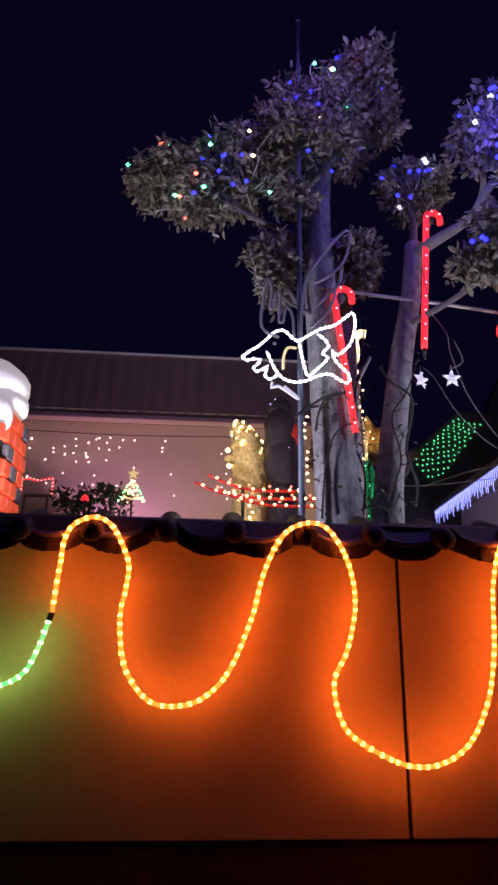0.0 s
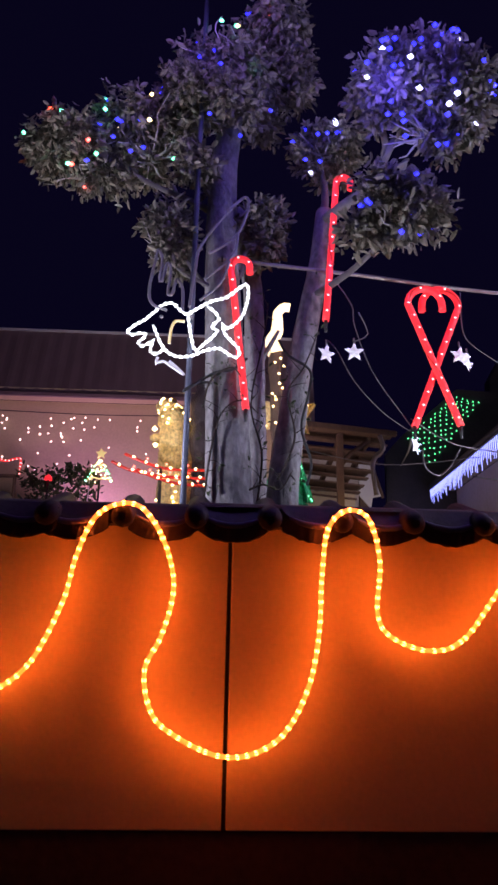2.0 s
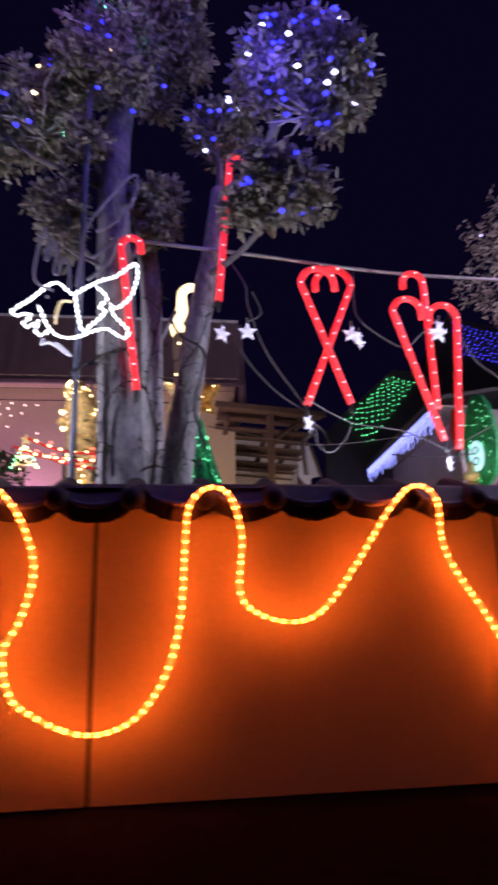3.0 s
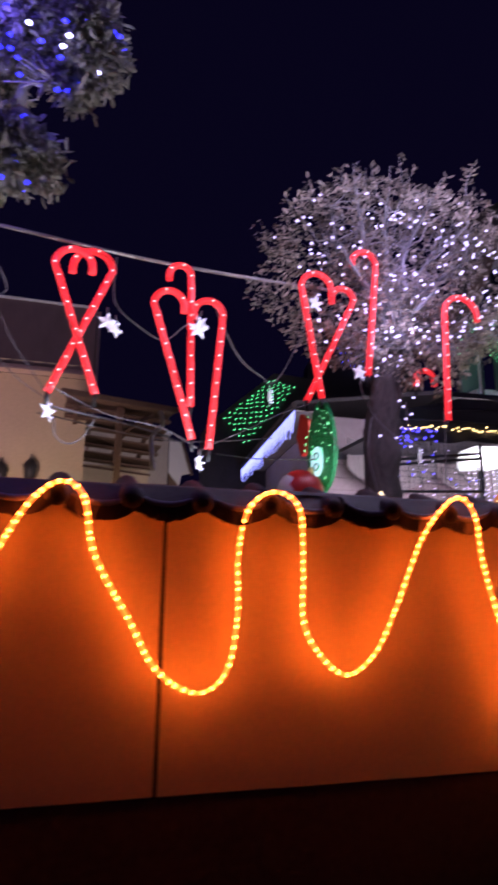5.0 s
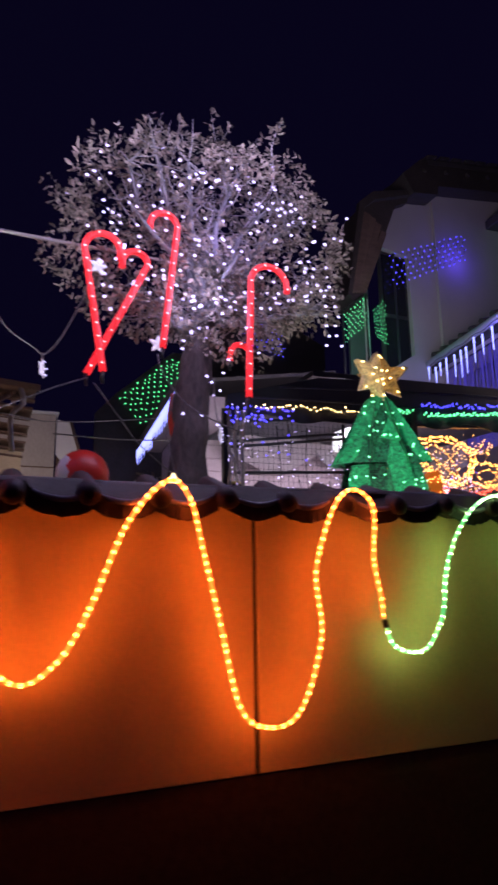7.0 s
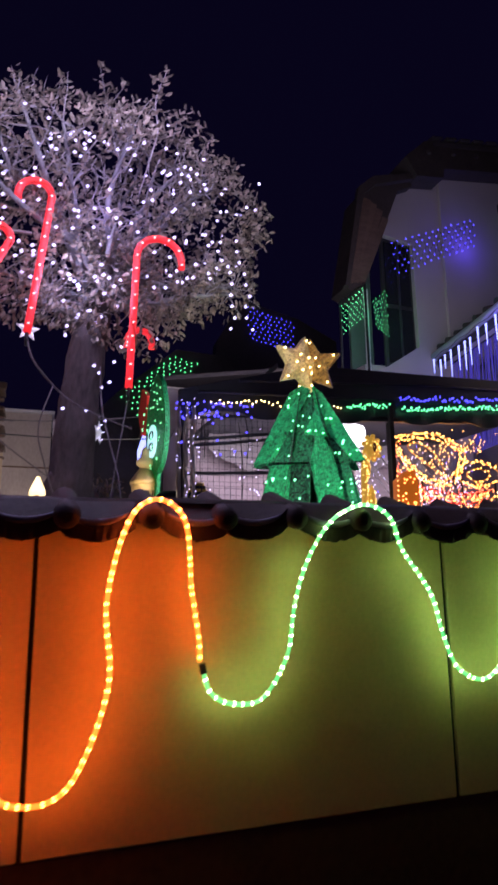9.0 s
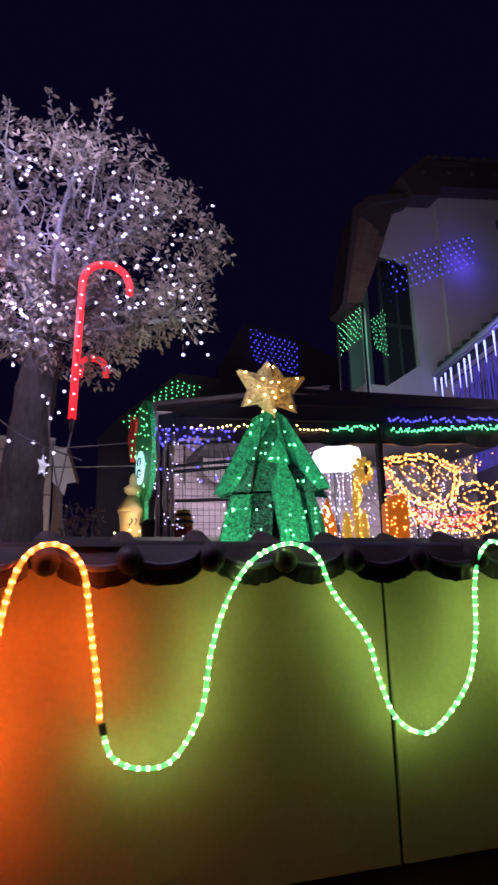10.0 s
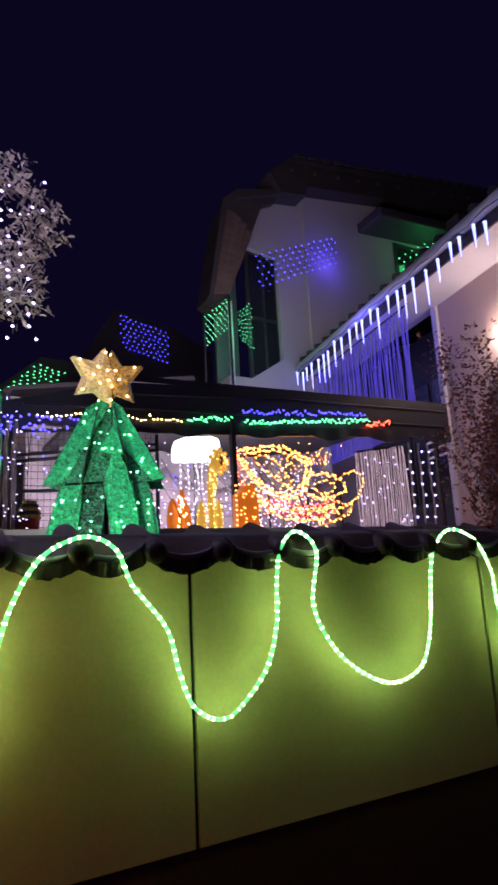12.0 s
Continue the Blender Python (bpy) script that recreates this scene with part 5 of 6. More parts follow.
for z0, z1 in ((0.72, 0.88), (0.67, 0.83), (0.44, 0.50), (0.92, 1.02)):
    part("rail", tube(bmesh.new(), [(0, 0, z0), (1.25, 0, z1)], 0.014, n=6), M_FENCE, fence)
bm = bmesh.new()
for i in range(26):
    tube(bm, [(0.05 * i, 0.012, 0), (0.05 * i, 0.012, 1.0)], 0.0025, n=3)
for j in range(18):
    tube(bm, [(0, 0.014, 0.055 * j), (1.25, 0.014, 0.055 * j)], 0.0025, n=3)
part("mesh", bm, M_FENCE, fence, kind="stuff")
for x in (0.0, 0.04, 1.25):
    part("post", tube(bmesh.new(), [(x, 0, 0), (x, 0, 1.03)], 0.018, n=8), M_FENCE, fence)
col = thing("tinsel_post", "post wound with silver tinsel and cool lights", "post", (3.93, 4.75, 2.05))
rnd = random.Random(51)
for s in (-0.055, 0.0, 0.055):
    part("strand", tube(bmesh.new(), spline([(s, rnd.uniform(-.03, .03), 0.1 * k) for k in range(10)], 0.02), 0.016, n=6, wob=0.6), M_PIPE, col)
bulbs("bulb_string", [(rnd.uniform(-.09, .09), -0.05, rnd.uniform(0.1, 0.95)) for _ in range(36)], 0.006, E_WHITE, col)


def fairy_patch(label, n, lo, hi, r, material, seed, cords=0):
    rnd = random.Random(seed)
    t = thing("fairy_lights", label, "fairy lights", lo, group="patio fairy lights")
    span = Vector(hi) - Vector(lo)
    bulbs("bulb_string", [(rnd.random() * span.x, rnd.random() * span.y, rnd.random() * span.z) for _ in range(n)], r, material, t)
    for k in range(cords):
        x = span.x * (k + 0.5) / cords
        part("cord", tube(bmesh.new(), spline([(x, 0, 0), (x + rnd.uniform(-.05, .05), span.y / 2, span.z / 2), (x, span.y, span.z)], 0.05), 0.004, n=4), M_WIRED, t)
    return t


fairy_patch("cool white fairy lights over the mesh fence", 46, (4.0, 5.1, 2.15), (5.3, 5.16, 2.95), 0.007, E_WHITE, 61, 4)
fairy_patch("cool white fairy lights low on the patio fence", 60, (4.55, 5.0, 2.1), (5.5, 5.15, 2.45), 0.0075, E_WHITE, 62, 3)
fairy_patch("cool white fairy lights strung through the patio", 210, (5.5, 5.5, 2.15), (7.6, 6.6, 3.05), 0.0075, E_WHITE, 63, 6)
fairy_patch("violet fairy lights strung through the patio", 40, (5.4, 5.4, 2.15), (7.4, 6.4, 3.05), 0.009, E_NETB, 64, 3)
fairy_patch("white fairy lights heaped under the sleigh figure", 170, (6.0, 5.0, 2.12), (6.75, 5.15, 2.55), 0.0075, E_WHITE, 65, 3)
fairy_patch("blue fairy lights draped on the patio roof corner", 44, (3.85, 4.78, 2.88), (4.5, 4.82, 3.02), 0.011, E_NETB, 66, 2)
fairy_patch("blue fairy lights hanging from the patio roof", 14, (3.9, 4.76, 2.55), (4.6, 4.8, 2.9), 0.011, E_NETB, 67, 2)
for label, x0, x1, z0, z1, n, m, seed in (("green fairy lights along the patio roof edge", 5.38, 5.82, 3.085, 3.11, 26, E_NETG, 70), ("green fairy lights along the patio roof edge", 5.92, 7.35, 3.09, 3.22, 90, E_NETG, 71),
                                          ("blue fairy lights along the patio roof edge", 5.9, 7.3, 3.19, 3.275, 56, E_NETB, 72), ("red fairy lights along the patio roof edge", 7.3, 7.62, 3.17, 3.22, 22, E_REDB, 73),
                                          ("amber fairy lights along the patio roof edge", 4.15, 5.35, 3.02, 3.08, 34, E_WARM, 74)):
    rnd = random.Random(seed)
    t = thing("fairy_lights", label, "fairy lights", (x0, 4.83, z0), group="roof edge fairy lights")
    pts = [((x1 - x0) * i / n, rnd.uniform(-0.02, 0.01), (z1 - z0) * i / n + rnd.uniform(-0.022, 0.022)) for i in range(n)]
    bulbs("bulb_string", pts, 0.0085 if m is E_WARM else 0.0115, m, t)
    part("cord", tube(bmesh.new(), [(0, 0.01, 0), (x1 - x0, 0.01, z1 - z0)], 0.006, n=5), M_WIRED, t)

# white lit cloud with hanging strands
cloud = thing("cloud_light", "white lit fabric cloud with hanging light strands", "light figure", (6.19, 6.5, 2.05))
bm = bmesh.new()
g = bmesh.ops.create_icosphere(bm, subdivisions=4, radius=1)
for v in g["verts"]:
    c = Vector([math.copysign(abs(q) ** 0.55, q) for q in v.co])
    k = 1 + 0.07 * noise.noise(v.co * 4.0)
    v.co = Vector((c.x * 0.27 * k, c.y * 0.18 * k, 1.13 + max(c.z, -0.62 + 0.10 * noise.noise(v.co * 9)) * 0.165 * k + 0.02 * c.x))
for f in bm.faces:
    f.smooth = True
part("cloud", bm, E_SNOW, cloud)
part("stand", tube(bmesh.new(), [(0, 0.05, 0), (0, 0.05, 1.0)], 0.02, n=8), M_BLACK, cloud)
rnd = random.Random(81)
for x in (-0.2, -0.11, -0.02, 0.07, 0.16, 0.23):
    line = spline([(x, 0, 1.0), (x + rnd.uniform(-.06, .06), 0, 0.7), (x + rnd.uniform(-.08, .08), 0, 0.4), (x, 0, 0.02)], 0.03)
    s = part("strand", tube(bmesh.new(), line, 0.006, n=4), M_WIRE, cloud)
    bulbs("bulb_string", [p + Vector((0, -0.012, 0)) for p in line[::2]], 0.009, E_WHITE, s)

# yellow lit figure: one plain shape
bm = bmesh.new()
COLS = [((-0.10, 0, 0.20), (0.050, 0.045, 0.22)), ((0.0, 0, 0.36), (0.034, 0.03, 0.40)), ((0.075, 0, 0.21), (0.042, 0.04, 0.23)), ((0.03, 0, 0.60), (0.042, 0.035, 0.12)), ((0.10, 0, 0.80), (0.085, 0.05, 0.115))]
for c, rad in COLS:
    ball(bm, c, 1.0, rad, 2, rough=0.12)
for k in range(9):
    ball(bm, (0.10 + 0.088 * math.cos(k * 0.7), 0, 0.80 + 0.115 * math.sin(k * 0.7)), 0.026)
ball(bm, (0.105, -0.045, 0.80), 0.03, (0.7, 0.5, 1.6), 2, 1)
statue = tagged(part("figure_light", bm, (E_YFIG, M_TIMBER)), "yellow lit standing figure with a round head", "light figure")
statue.location = (5.83, 5.4, 2.05)
bl = thing("fairy_lights", "warm lights wound round the yellow figure", "fairy lights", (5.83, 5.4, 2.05), group="patio fairy lights")
bulbs("bulb_string", wrapped(COLS, 190, 7), 0.0092, E_YBULB, bl)
bm = bmesh.new()
for x, z, r, h in ((-0.05, 0.2, 0.06, 0.22), (0.04, 0.26, 0.05, 0.27), (0.0, 0.12, 0.09, 0.14), (0.08, 0.18, 0.045, 0.2)):
    ball(bm, (x, 0, h), 1.0, (r, r * 0.7, h), 2, rough=0.2)
statue = tagged(part("figure_light", bm, E_ORANGE), "small orange lit figure like a flame", "light figure")
statue.location = (5.50, 5.4, 2.05)
bl = thing("fairy_lights", "warm lights inside the orange flame figure", "fairy lights", (5.50, 5.32, 2.05), group="patio fairy lights")
bulbs("bulb_string", [(random.Random(k).uniform(-.06, .06), -0.02, 0.15 + 0.022 * k) for k in range(14)], 0.011, E_WARM, bl)
box_light = thing("panel_light", "orange lit fabric panel edged with bulbs", "light figure", (5.76, 4.6, 2.05))
part("panel", prism(bmesh.new(), [(-0.10, 0), (0.09, 0), (0.09, 0.34), (0.06, 0.45), (0.0, 0.44), (-0.09, 0.36)], 0.10), E_ORANGE, box_light)
bulbs("bulb_string", [(s * 0.11, -0.055, 0.03 + 0.04 * i) for s in (-1, 0.92) for i in range(11)] + [(-0.08 + 0.03 * i, -0.055, 0.44 + 0.02 * (i % 3)) for i in range(6)] + [(rnd.uniform(-0.08, 0.08), -0.055, rnd.uniform(0.04, 0.40)) for _ in range(26)], 0.0075, E_SLE, box_light)

# rope-light sleigh
sl = thing("sleigh_light", "sleigh outlined in warm and red rope lights", "light figure", (6.70, 5.2, 2.05))
O = Vector((6.70, 0, 2.05))


def rope_shape(name, pts, material, bulb, closed, step, parent, r=0.010, jig=0.012):
    rnd = random.Random(len(pts) * 7 + int(pts[0][0] * 100))
    line = spline([(x - O.x, 0, z - O.z) for x, z in pts], 0.02, closed)
    p = part(name, tube(bmesh.new(), line, 0.007, n=6, closed=closed), M_RED if bulb is E_REDB else M_GOLDM, parent)
    run, spots = 0.0, []
    for a, b in zip(line, line[1:]):
        run += (b - a).length
        if run > step:
            run = 0.0
            spots.append(b + Vector((rnd.uniform(-jig, jig), -0.012, rnd.uniform(-jig, jig))))
    bulbs("bulb_string", spots, r, bulb, p)


rope_shape("hull", [(6.03, 2.90), (6.14, 2.70), (6.31, 2.54), (6.55, 2.47), (6.74, 2.56), (6.82, 2.70), (6.85, 2.83), (6.66, 2.94), (6.40, 2.985), (6.20, 2.95)], E_WARM, E_SLE, True, 0.017, sl, 0.0100, 0.018)
rope_shape("hull_inner", [(6.08, 2.87), (6.19, 2.70), (6.36, 2.57), (6.56, 2.51), (6.71, 2.60), (6.78, 2.72), (6.79, 2.82), (6.62, 2.90), (6.40, 2.94), (6.2, 2.91)], E_WARM, E_SLE, True, 0.017, sl, 0.0100, 0.018)
rope_shape("seat_loop", [(6.20, 2.84), (6.38, 2.70), (6.60, 2.57), (6.52, 2.77), (6.33, 2.88)], E_WARM, E_SLE, True, 0.034, sl)
rope_shape("front_loop", [(6.72, 2.60), (6.91, 2.725), (7.19, 2.68), (7.25, 2.56), (7.03, 2.49), (6.85, 2.50)], E_WARM, E_SLE, True, 0.017, sl, 0.0100, 0.018)
rope_shape("front_inner", [(6.86, 2.60), (6.98, 2.66), (7.13, 2.62), (7.06, 2.54), (6.93, 2.54)], E_WARM, E_SLE, True, 0.034, sl)
rope_shape("horn", [(7.18, 2.68), (7.30, 2.75), (7.42, 2.76), (7.49, 2.69), (7.46, 2.58), (7.36, 2.47), (7.16, 2.38), (7.0, 2.30)], E_WARM, E_SLE, False, 0.03, sl, 0.011)
rnd = random.Random(90)
inside = []
while len(inside) < 120:
    x, z = rnd.uniform(6.1, 7.35), rnd.uniform(2.3, 2.9)
    if ((x - 6.5) / 0.36) ** 2 + ((z - 2.72) / 0.2) ** 2 < 1 or (abs(x - 6.7) < 0.6 and z < 2.5):
        inside.append((x - O.x, rnd.uniform(0.0, 0.06), z - O.z))
bulbs("filler_bulb_string", inside, 0.0078, E_SLE, sl)
reds = []
while len(reds) < 150:
    x, z = rnd.uniform(6.0, 7.2), rnd.uniform(2.25, 2.95)
    edge = ((x - 6.44) / 0.42) ** 2 + ((z - 2.73) / 0.25) ** 2
    if 0.75 < edge < 1.25 and x < 6.8 or (abs(x - 6.6) < 0.5 and 2.3 < z < 2.52):
        reds.append((x - O.x, rnd.uniform(-0.01, 0.05), z - O.z))
bulbs("red_filler_bulb_string", reds, 0.0085, E_REDB, sl)
bulbs("loose_bulb_string", [(rnd.gauss(0.15, 0.18), rnd.uniform(-0.02, 0.04), 0.84 + rnd.gauss(0.03, 0.07)) for _ in range(46)], 0.0075, E_SLE, sl)
for k in range(4):
    o = 0.045 * k
    rope_shape("red_band", [(6.05 + o, 2.62 - o * 1.2), (6.22 + o, 2.50 - o), (6.5, 2.42 - o), (6.85, 2.40 - o), (7.15 - o, 2.45 - o)], E_REDB, E_REDB if k % 2 == 0 else E_SLE, False, 0.022, sl, 0.0115, 0.025)
rope_shape("runner", [(6.5, 2.20), (6.8, 2.20), (7.1, 2.26), (7.35, 2.42)], E_WARM, E_SLE, False, 0.03, sl, 0.011, 0.03)
rope_shape("bow", [(6.02, 2.90), (5.98, 2.80), (6.02, 2.68), (6.10, 2.55)], E_REDB, E_REDB, False, 0.035, sl)
for x in (-0.35, 0.1, 0.5):
    part("leg", tube(bmesh.new(), [(x, 0.01, 0), (x, 0.01, 0.5)], 0.010, n=6), M_BLACK, sl)
rope_shape("plume", [(6.85, 2.85), (6.95, 2.92), (7.02, 2.86), (7.0, 2.78)], E_WARM, E_SLE, False, 0.04, sl, 0.010, 0.04)

# curtain of pink strands, and tinsel posts with white bulbs
cur = thing("light_curtain", "pale pink light curtain at the side of the patio", "light curtain", (7.75, 5.6, 2.05))
bm, pts = bmesh.new(), []
rnd = random.Random(91)
for k in range(30):
    x = 0.026 * k
    tube(bm, spline([(x, rnd.uniform(-.03, .03), 1.02 + 0.16 * x), (x + rnd.uniform(-.012, .012), 0, 0.6), (x + rnd.uniform(-.012, .012), 0, 0.05)], 0.1), 0.0042, n=4)
    pts += [(x, -0.02, rnd.uniform(0.1, 1.0)) for _ in range(1)]
part("strand_mass", bm, E_PINKC, cur, kind="stuff")
bulbs("bulb_string", pts, 0.012, E_WHITE, cur)
part("rod", tube(bmesh.new(), [(0, 0, 1.02), (0.8, 0, 1.15)], 0.012, n=6), M_BLACK, cur)
for x in (8.52, 8.68, 8.83):
    p = thing("tinsel_post", "post wound with silver tinsel and white bulbs", "post", (x, 5.55, 2.05), group="tinsel posts")
    part("strand", tube(bmesh.new(), spline([(rnd.uniform(-.012, .012), 0, 0.09 * k) for k in range(14)], 0.03), 0.012, n=6, wob=0.5), M_PIPE, p)
    bulbs("bulb_string", [(rnd.uniform(-.03, .03), -0.03, 0.15 + 0.13 * k) for k in range(8)], 0.017, E_WHITE, p)

# garden lantern, flat tinsel figure, ball, cone lamp
lan = thing("garden_lantern", "cream stone lantern glowing on the terrace", "lantern", (3.90, 6.4, 2.05))
part("body", lathe(bmesh.new(), [(0.105, 0), (0.11, 0.20), (0.135, 0.47), (0.148, 0.50)], 8), M_LANT, lan)
part("roof", lathe(bmesh.new(), [(0.155, 0.50), (0.145, 0.54), (0.085, 0.63), (0.06, 0.66)], 8), M_LANT, lan)
part("finial", lathe(bmesh.new(), [(0.04, 0.66), (0.09, 0.70), (0.095, 0.74), (0.04, 0.78), (0.042, 0.82), (0.033, 0.86), (0.008, 0.89)], 12), M_LANT, lan)
for k in range(3):
    part("ornament", tube(bmesh.new(), spline([(-0.05 + 0.05 * k, -0.118, 0.36), (-0.02 + 0.04 * k, -0.126, 0.40), (-0.04 + 0.05 * k, -0.128, 0.43)], 0.01), 0.006, n=5), M_TIMBER, lan)
bulbs("bulb_string", [(0.14, -0.10, 0.34), (0.17, -0.10, 0.30), (-0.16, -0.06, 0.25), (-0.18, -0.06, 0.29), (0.05, -0.14, 0.30), (-0.04, -0.14, 0.31)], 0.012, E_WARM, lan)
lamp("lantern_glow", "POINT", (3.78, 6.05, 2.42), (3.9, 6.4, 2.5), 3.2, (1.0, 0.75, 0.42), 0.05)
fg = bmesh.new()
prism(fg, [(0.27 * math.cos(a) * (1 - 0.15 * math.sin(a)), 1.19 + 0.52 * math.sin(a)) for a in [2 * math.pi * i / 28 for i in range(28)]], 0.05, None, 0)
prism(fg, [(-0.34, 1.15), (-0.20, 1.20), (-0.17, 1.55), (-0.34, 1.66), (-0.44, 1.40)], 0.06, pose(-0.08, 0, 0), 1)
prism(fg, [(0.12 * math.cos(a) - 0.06, 1.02 + 0.17 * math.sin(a)) for a in [2 * math.pi * i / 20 for i in range(20)]], 0.08, None, 2)
prism(fg, [(-0.06, 0), (0.06, 0), (0.06, 0.75), (-0.06, 0.75)], 0.04, None, 0)
for z in (0.96, 1.08):
    tube(fg, [(-0.06 + 0.05 * math.cos(a), -0.045, z + 0.04 * math.sin(a)) for a in [2 * math.pi * i / 10 for i in range(10)]], 0.008, n=5, closed=True, mi=3)
statue = tagged(part("figure_light", fg, (M_GREENM, M_RED, E_FACE, M_BLACK)), "flat green tinsel figure with a red wing and pale lit front", "light figure")
statue.matrix_basis = pose(4.0, 6.3, 1.97, 0, 0, -80)
bl = thing("fairy_lights", "green glints of light on the flat tinsel figure", "fairy lights", (3.985, 6.297, 1.97), -80)
rnd = random.Random(77)
bulbs("bulb_string", [(0.3 * math.cos(a) * r, -0.05, 1.19 + 0.48 * math.sin(a) * r) for a, r in [(rnd.uniform(0, 6.28), rnd.uniform(0.3, 1)) for _ in range(46)]], 0.0085, E_NETG, bl)
# unseen spots, added to brighten the tinsel figure and the large tinsel tree
lamp("figure_spot", "SPOT", (3.2, 5.5, 2.3), (4.0, 6.3, 3.1), 24, (1.0, 1.0, 0.95), 0.05, 34)
lamp("tree_spot", "SPOT", (3.6, 2.2, 1.75), (4.15, 3.0, 2.55), 42, (0.95, 1.0, 0.9), 0.05, 90)
bl = thing("beach_ball", "red and white inflatable ball on a short stake", "ball", (2.46, 2.87, 1.6))
bm = bmesh.new()
ball(bm, (0, 0, 0.455), 0.118, sub=3)
for f in bm.faces:
    c = f.calc_center_median()
    f.material_index = 1 if c.x < -0.07 else 0
part("ball", bm, (M_RED, M_WHITE), bl)
part("stake", tube(bmesh.new(), [(0, 0, 0), (0, 0, 0.345)], 0.012, n=6), M_BLACK, bl)
cone = thing("cone_lamp", "small warm glowing cone lamp on a stake", "lamp", (2.86, 2.80, 1.6))
part("shade", lathe(bmesh.new(), [(0.032, 0.40), (0.03, 0.42), (0.006, 0.475)], 10), E_FLAME, cone)
part("stake", tube(bmesh.new(), [(0, 0, 0), (0, 0, 0.40)], 0.008, n=6), M_BLACK, cone)


# striped pot and a dark tub beside the lantern
pot = thing("plant_pot", "yellow and black striped pot on a red base", "pot", (4.24, 5.6, 2.05))
part("base", lathe(bmesh.new(), [(0.0, 0.0), (0.075, 0.0), (0.085, 0.25), (0.09, 0.27)], 14), M_RED, pot)
for k, m in enumerate((M_YELP, M_BLACK, M_YELP, M_BLACK, M_YELP)):
    z, r = 0.272 + 0.03 * k, 0.095 - 0.0022 * k * k
    part("band", lathe(bmesh.new(), [(0.0, z), (r, z), (r * 1.02, z + 0.015), (r, z + 0.029), (0.0, z + 0.029)], 14), m, pot)
tub = thing("garden_tub", "dark round plastic tub with a domed lid", "tub", (4.02, 5.62, 2.05))
part("body", lathe(bmesh.new(), [(0.0, 0.0), (0.12, 0.0), (0.145, 0.26), (0.15, 0.28)], 18), M_HEDGEP, tub)
part("lid", lathe(bmesh.new(), [(0.155, 0.28), (0.155, 0.30), (0.11, 0.335), (0.0, 0.35)], 18), M_HEDGEP, tub)
bushy("shrub", "low straggly shrub lit by the garden lights", (3.35, 5.2, 2.05), (-0.16, -0.1, 0.0), (0.16, 0.1, 0.42), 46, 0.05, M_LEAFB, 19)
# ---- two-storey house on the right ----
big = thing("house", "two-storey pale stucco house with deep dark eaves", "house", (9.35, 8.5, 2.05))
part("front_wall", box(bmesh.new(), (0.0, -0.06, 2.6), (6.2, 0.1, 6.75)), M_HOUSE, big)
part("lower_wall", box(bmesh.new(), (-1.55, 0.14, 0), (6.2, 3.5, 2.9)), M_HOUSE, big)
part("gable_wall", prism(bmesh.new(), [(-0.58, 2.7), (0.002, 2.7), (0.002, 6.50), (-0.10, 6.50), (-0.62, 6.22), (-0.90, 5.98), (-1.20, 5.2), (-0.60, 5.1)], 0.12, pose(0, 0.06, 0)), M_HOUSE, big)
part("apron_wall", prism(bmesh.new(), [(-1.58, 2.7), (-0.582, 2.7), (-0.582, 3.25), (-1.20, 2.85)], 0.12, pose(0, 0.06, 0)), M_HOUSE, big)
part("bay_side", prism(bmesh.new(), [(-1.60, 2.7), (-1.18, 2.7), (-1.18, 5.3), (-1.60, 4.2)], 0.06, pose(0, 0.5, 0)), M_BAY, big, "green-lit side of the bay")
win = part("window", box(bmesh.new(), (-1.17, 0.10, 2.85), (-0.56, 0.16, 5.25), 0.01), M_FRAME, big)
for x0, x1 in ((-1.12, -0.89), (-0.85, -0.61)):
    for z0, z1 in ((2.95, 3.9), (3.98, 5.1)):
        part("pane", box(bmesh.new(), (x0, 0.07, z0), (x1, 0.09, z1)), M_GLASS, win)
part("sash", box(bmesh.new(), (-0.89, 0.055, 2.9), (-0.85, 0.10, 5.2), 0.006), M_FRAME, win)
part("corner_post", box(bmesh.new(), (-1.62, -0.08, 2.6), (-1.56, -0.02, 4.1), 0.006), M_SOFFIT, big)
# boarded soffit of the steep lower roof, and the upper eave with its joists
low_eave = [(-2.0, 4.05), (-1.68, 5.74), (-1.42, 5.98), (-0.60, 6.26), (-0.64, 6.10), (-0.92, 5.96), (-1.27, 5.10), (-1.60, 4.30), (-1.74, 3.92)]
eave = part("lower_eave", prism(bmesh.new(), low_eave, 0.5, pose(0, 0.1, 0)), M_EAVE, big, "steep boarded eave")
for k in range(5):
    u = k / 4
    a, b = Vector((-1.93 + 0.22 * u, 4.15 + 0.03 * u)), Vector((-1.63 + 0.42 * u, 5.66 + 0.02 * u - 0.32 * u * u))
    w = 0.052
    part("board", prism(bmesh.new(), [(a.x - w, a.y), (a.x + w, a.y - 0.03), (b.x + w * 1.1, b.y), (b.x - w * 1.1, b.y + 0.04)], 0.03, pose(0, -0.166 - 0.006 * (k % 2), 0)), M_RAFTER, eave)
part("barge_board", prism(bmesh.new(), [(-2.06, 4.02), (-1.99, 4.0), (-1.65, 5.70), (-1.40, 5.92), (-0.60, 6.20), (-0.60, 6.30), (-1.45, 6.06), (-1.74, 5.80)], 0.10, pose(0, -0.22, 0)), M_EAVE, eave)
up_eave = [(-0.86, 6.50), (-0.46, 6.88), (3.2, 7.42), (6.3, 7.85), (6.3, 7.3), (1.95, 6.72), (-0.10, 6.42), (-0.12, 6.24), (-0.66, 6.16)]
